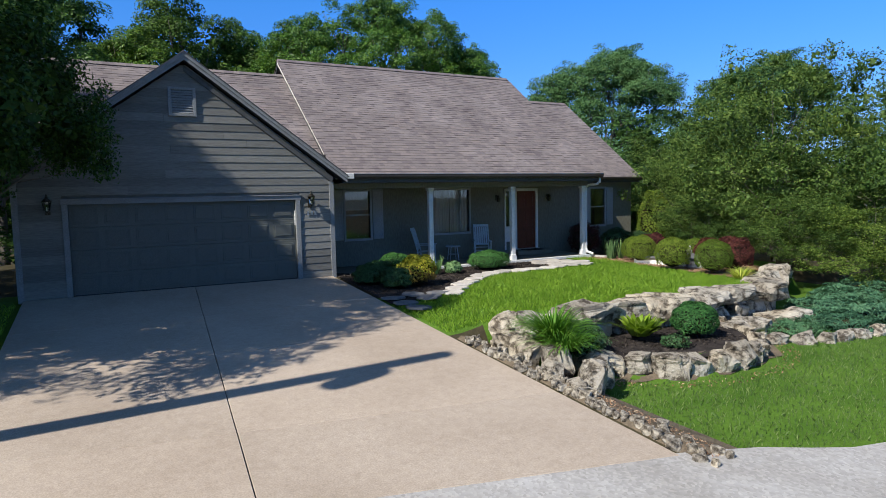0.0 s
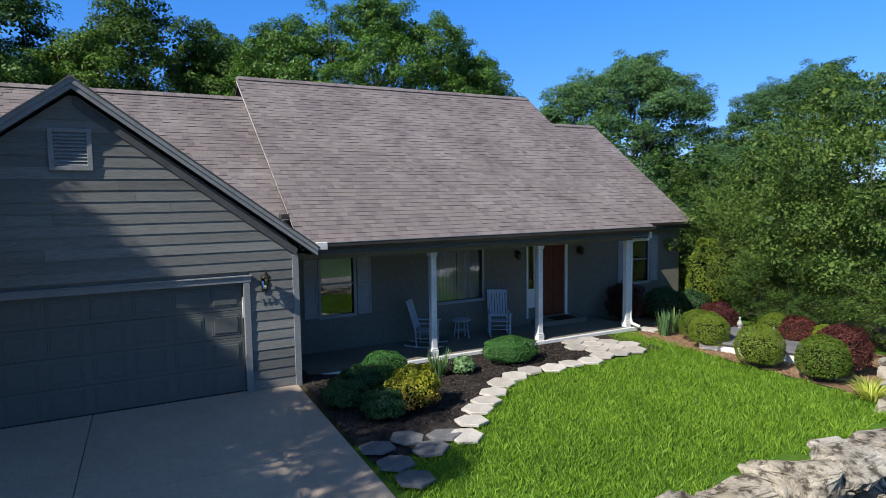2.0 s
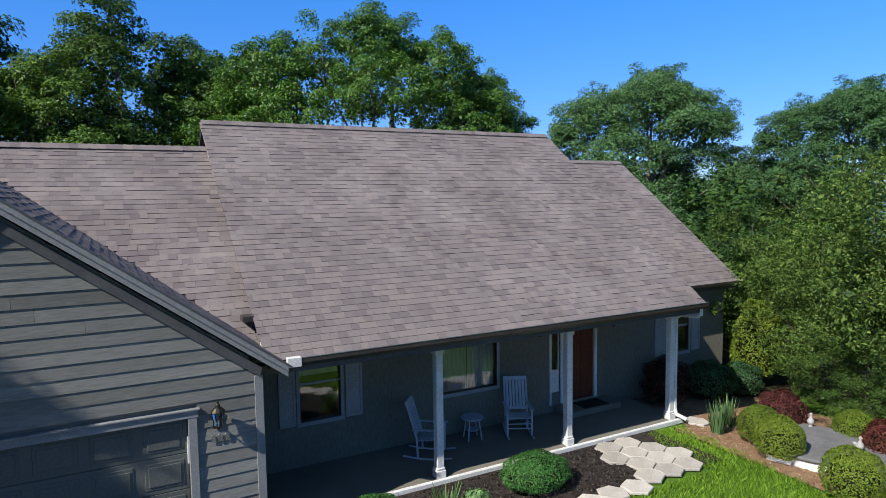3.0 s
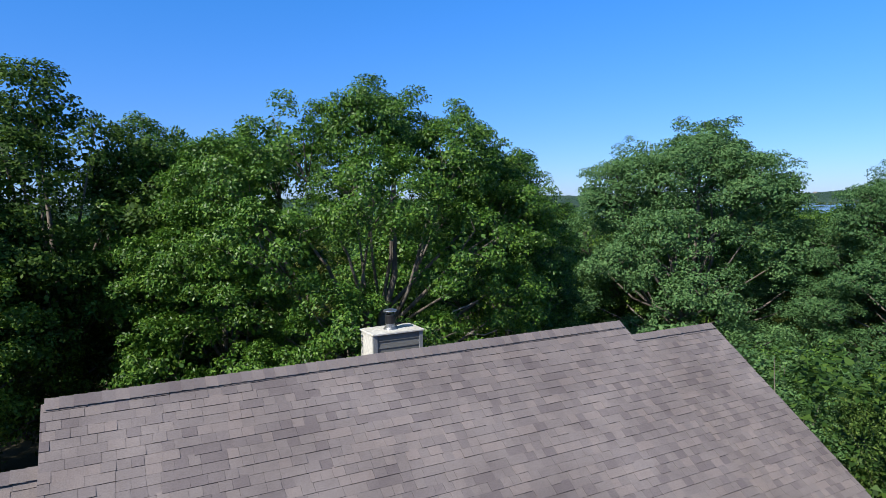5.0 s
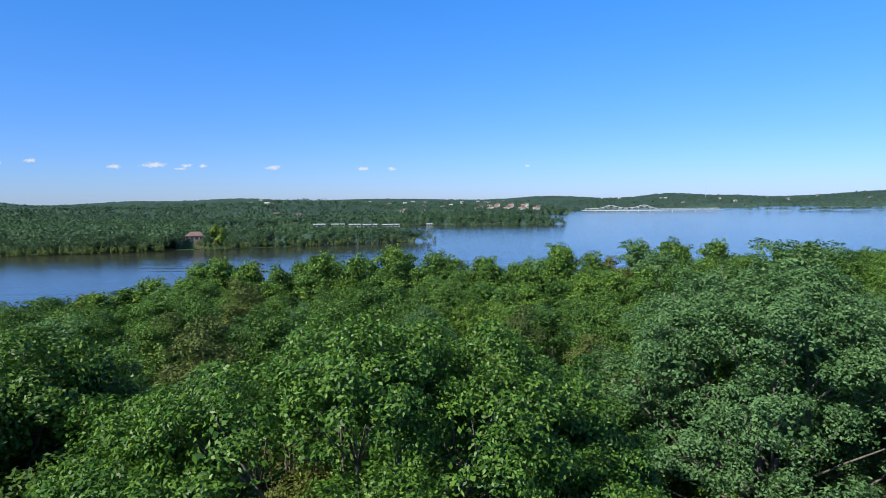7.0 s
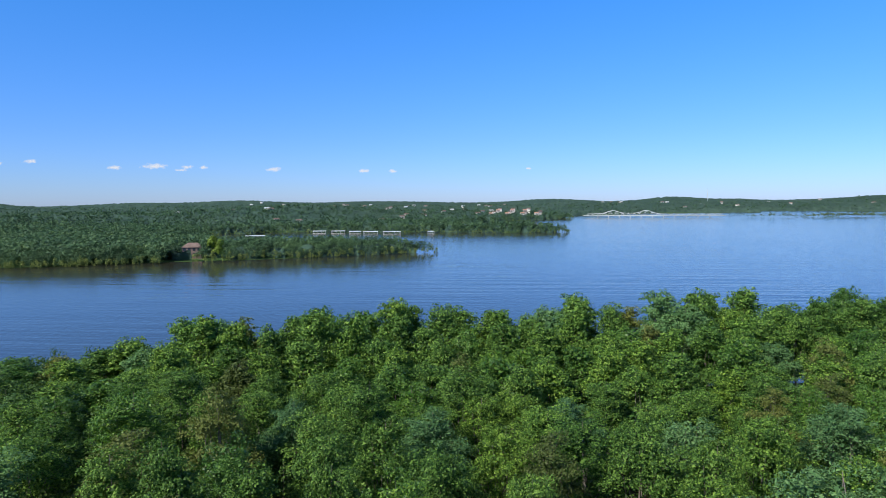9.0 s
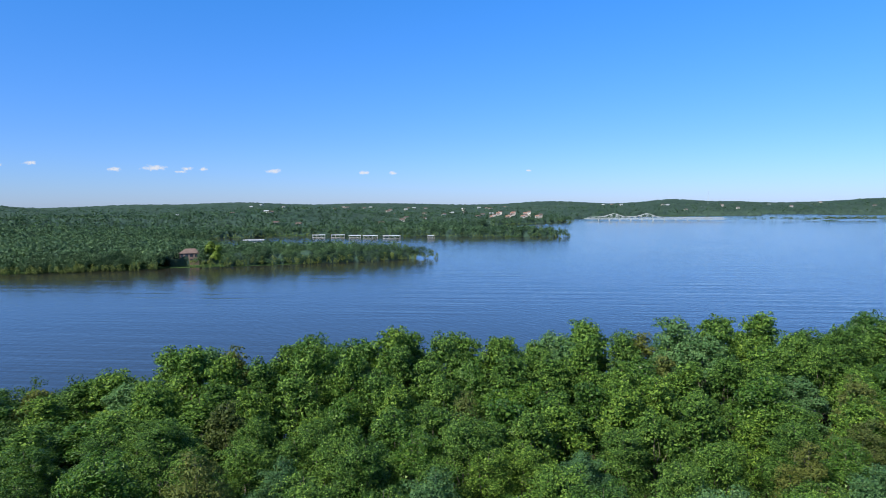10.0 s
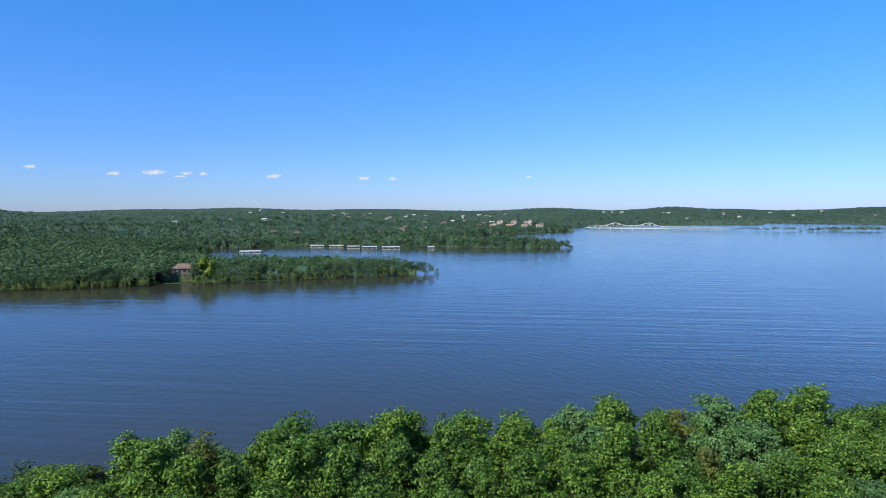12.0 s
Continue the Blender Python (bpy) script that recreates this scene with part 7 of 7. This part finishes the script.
for i in range(14):
    u, v = 96 + i * 7.5 + rh.uniform(-3, 3), 1262 + (i % 4) * 24
    cabin("apartment_block", lake_at(u, v, 9.5 + (i % 4) * 2.6), 7, 6, 3.4, -HEAD + rh.uniform(-15, 15), M_FARWALL, M_FARROOF if i % 2 else M_REDWALL, "pale beige apartment block on the far point", 2, 4, deep=13)


def boat_dock(u, v, w, d, turn, label):
    ob = thing("boat_dock", lake_at(u, v), label, "boat dock", "boat docks", turn)
    r = Geo()
    r.add([(-w / 2, -d / 2, 2.9), (w / 2, -d / 2, 2.9), (w / 2, d / 2, 2.9), (-w / 2, d / 2, 2.9), (-w / 2, 0, 3.6), (w / 2, 0, 3.6)], [(0, 1, 5, 4), (2, 3, 4, 5), (1, 2, 5), (3, 0, 4), (0, 3, 2, 1)])
    part("roof", r, M_DOCKROOF, ob)
    part("deck", Geo().box(-w / 2, -d / 2, 0.3, w / 2, -d / 2 + 1.4, 0.7), M_FARWALL, ob)
    k = max(3, int(w / 7))
    for i in range(k + 1):
        for y_ in (-d / 2 + 0.4, d / 2 - 0.4):
            part("post", Geo().tube([(-w / 2 + 0.4 + (w - 0.8) * i / k, y_, 0.0), (-w / 2 + 0.4 + (w - 0.8) * i / k, y_, 3.0)], 0.14, 6), M_STEEL, ob)
    for i in range(k):
        part("slip", Geo().box(-w / 2 + w * (i + 0.2) / k, -d / 2 + 1.4, 0.3, -w / 2 + w * (i + 0.3) / k, d / 2, 0.6), M_FARWALL, ob)
    return ob


boat_dock(-196, 676, 21, 14, -HEAD + 12, "long covered boat dock with white metal roof")
for u, v, w in ((-147, 772, 15), (-124, 770, 16), (-102, 756, 14), (-83, 748, 17), (-58, 742, 20), (-13, 742, 7)):
    boat_dock(u, v, w, 13, -HEAD + 8, "covered boat dock with pale metal roof")

M_TRUSS = Mat("bridge_paint", rough=0.5, spec=0.4).vary((0.38, 0.42, 0.42), (0.47, 0.51, 0.50), 0.3, 4.0, 0.0).m
br = thing("truss_bridge", (0, 0, LAKE), "long pale steel truss bridge on piers over the lake", "bridge")
a_, b_ = Vector((312, 1378, 0)), Vector((564, 1293, 0))


def along(t, z, side=0.0):
    p = a_ + (b_ - a_) * t
    x, y = xy_of(p.x, p.y + side)
    return Vector((x, y, z))


for side in (-4, 4):
    part("girder", Geo().tube([along(0, 3.4, side), along(1, 3.4, side)], 0.5, 4), M_TRUSS, br)
part("deck", Geo().tube([along(-0.03, 4.1), along(1.03, 4.1)], 0.7, 4), M_TRUSS, br)
for i in range(1, 12):
    t = i / 12
    part("pier", Geo().tube([along(t, -2), along(t, 3.2)], [1.3, 1.0], 6), M_TRUSS, br)


def chord(t):
    """Height of the upper chord: two humped spans with peaks over their piers, then low spans."""
    if t < 0.60:
        return 7.6 + 6.0 * math.exp(-((t - 0.20) / 0.05) ** 2) + 6.5 * math.exp(-((t - 0.455) / 0.05) ** 2) + 1.6 * math.sin(min(1, max(0, t / 0.60)) * math.pi)
    return 7.4


N_ = 44
for side in (-4, 4):
    for i in range(N_):
        t0, t1 = i / N_, (i + 1) / N_
        part("chord", Geo().tube([along(t0, chord(t0), side), along(t1, chord(t1), side)], 0.40, 4), M_TRUSS, br)
        part("diagonal", Geo().tube([along(t0, 3.6 if i % 2 else chord(t0), side), along(t1, chord(t1) if i % 2 else 3.6, side)], 0.24, 4), M_TRUSS, br)
        if i % 2 == 0:
            part("upright", Geo().tube([along(t0, 3.6, side), along(t0, chord(t0), side)], 0.24, 4), M_TRUSS, br)
mast = thing("radio_mast", land_at(1080, 2600, 0), "thin distant radio mast on a hill", "mast")
part("shaft", Geo().tube([(0, 0, 0), (0, 0, 62)], [1.0, 0.5], 5), M_TRUSS, mast)

# ---- clouds low over the hills ----
kcl = Mat("cloud", (0.9, 0.9, 0.92), 1.0, spec=0.0)
off_mid = kcl.node("Mapping")
kcl.put(off_mid, "Vector", kcl.node("TexCoord").outputs["Generated"])
kcl.put(off_mid, "Location", (-1.0, 0.0, -1.0))
kcl.put(off_mid, "Scale", (2.0, 0.0, 2.0))
far_out = kcl.node("VectorMath")
far_out.operation = "LENGTH"
kcl.put(far_out, 0, off_mid.outputs[0])
puffy = kcl.noise(0.035, 5.0, 0.62, (1, 1, 1.6), True)
sum_ = kcl.node("Math")
sum_.operation = "MULTIPLY_ADD"
kcl.put(sum_, 0, puffy)
kcl.put(sum_, 1, 1.5)
take = kcl.node("Math")
take.operation = "MULTIPLY"
kcl.put(take, 0, far_out.outputs["Value"])
kcl.put(take, 1, -0.85)
kcl.put(sum_, 2, take.outputs[0])
kmix = kcl.node("MixShader")
kcl.put(kmix, 0, kcl.ramp(sum_.outputs[0], (0.12, (0, 0, 0)), (0.62, (0.85, 0.85, 0.85))))
kcl.t.links.new(kcl.node("BsdfTransparent").outputs[0], kmix.inputs[1])
# The sheets glow: their sunlit white is emitted, and they cast no shadow.
kem = kcl.node("Emission", Strength=0.62)
kcl.put(kem, "Color", (0.97, 0.97, 1.0, 1))
kcl.t.links.new(kem.outputs[0], kmix.inputs[2])
kcl.t.links.new(kmix.outputs[0], kcl.t.nodes["Material Output"].inputs[0])
for side, el, wide, tall in ((-0.452, 2.95, 260, 60), (-0.40, 2.92, 120, 36), (-0.514, 2.80, 160, 44), (-0.265, 2.78, 160, 50), (-0.123, 2.66, 120, 40), (-0.077, 2.62, 90, 40), (-0.374, 2.92, 80, 46),
                             (-0.646, 3.18, 140, 40), (-0.70, 2.95, 130, 46), (-0.41, 2.66, 130, 26), (0.135, 2.75, 60, 22)):
    g = Geo()
    for i in range(13):
        for j in range(5):
            bow = 12 * (1 - ((i - 6) / 6) ** 2)
            g.v.append((wide * (i / 12 - 0.5), bow, tall * (j / 4 - 0.5)))
    for i in range(12):
        for j in range(4):
            g.f.append((i * 5 + j, i * 5 + 5 + j, i * 5 + 6 + j, i * 5 + 1 + j))
            g.mi.append(0)
    ob = new("cloud", mesh_of("cloud", g, kcl.m, True))
    ob.visible_shadow = False
    x, y = xy_of(side * 4600, 4600)
    ob.matrix_world = pose(x, y, 32 + math.tan(radians(el)) * 4600 * math.hypot(1, side), 0, 0, -HEAD)
    tagged(ob, "small white cloud low in the sky, a flat glowing sheet", "cloud", "low clouds")

# ---- shingles, last ----
shingles(roof_c, (0.06, -0.06, 2.80), (1, 0, 0), (0, 5.70, 4.16), 9.73, 7.08, lambda p: p.x > 0.1 or p.z > garage_z(p.x), lambda p: p.x < 4.2 and p.y < 1.9, 1)
shingles(roof_w, (9.80, 2.07, 2.745), (1, 0, 0), (0, 4.76, 3.55), 4.08, 5.98, lambda p: True, None, 2)
shingles(roof_l, (-7.78, 0.38, 2.84), (1, 0, 0), (0, 4.68, 3.49), 7.90, 5.86, lambda p: p.z > garage_z(p.x) - 0.02 or p.x < -7.74, None, 3)
shingles(roof_g, (0.40, -0.27, 2.735), (0, 1, 0), (-4.05, 0, 2.99), 4.2, 5.05, lambda p: p.z > left_z(p.y) - 0.05 and (p.x < 0.08 or p.z > centre_z(p.y) - 0.03), None, 4)
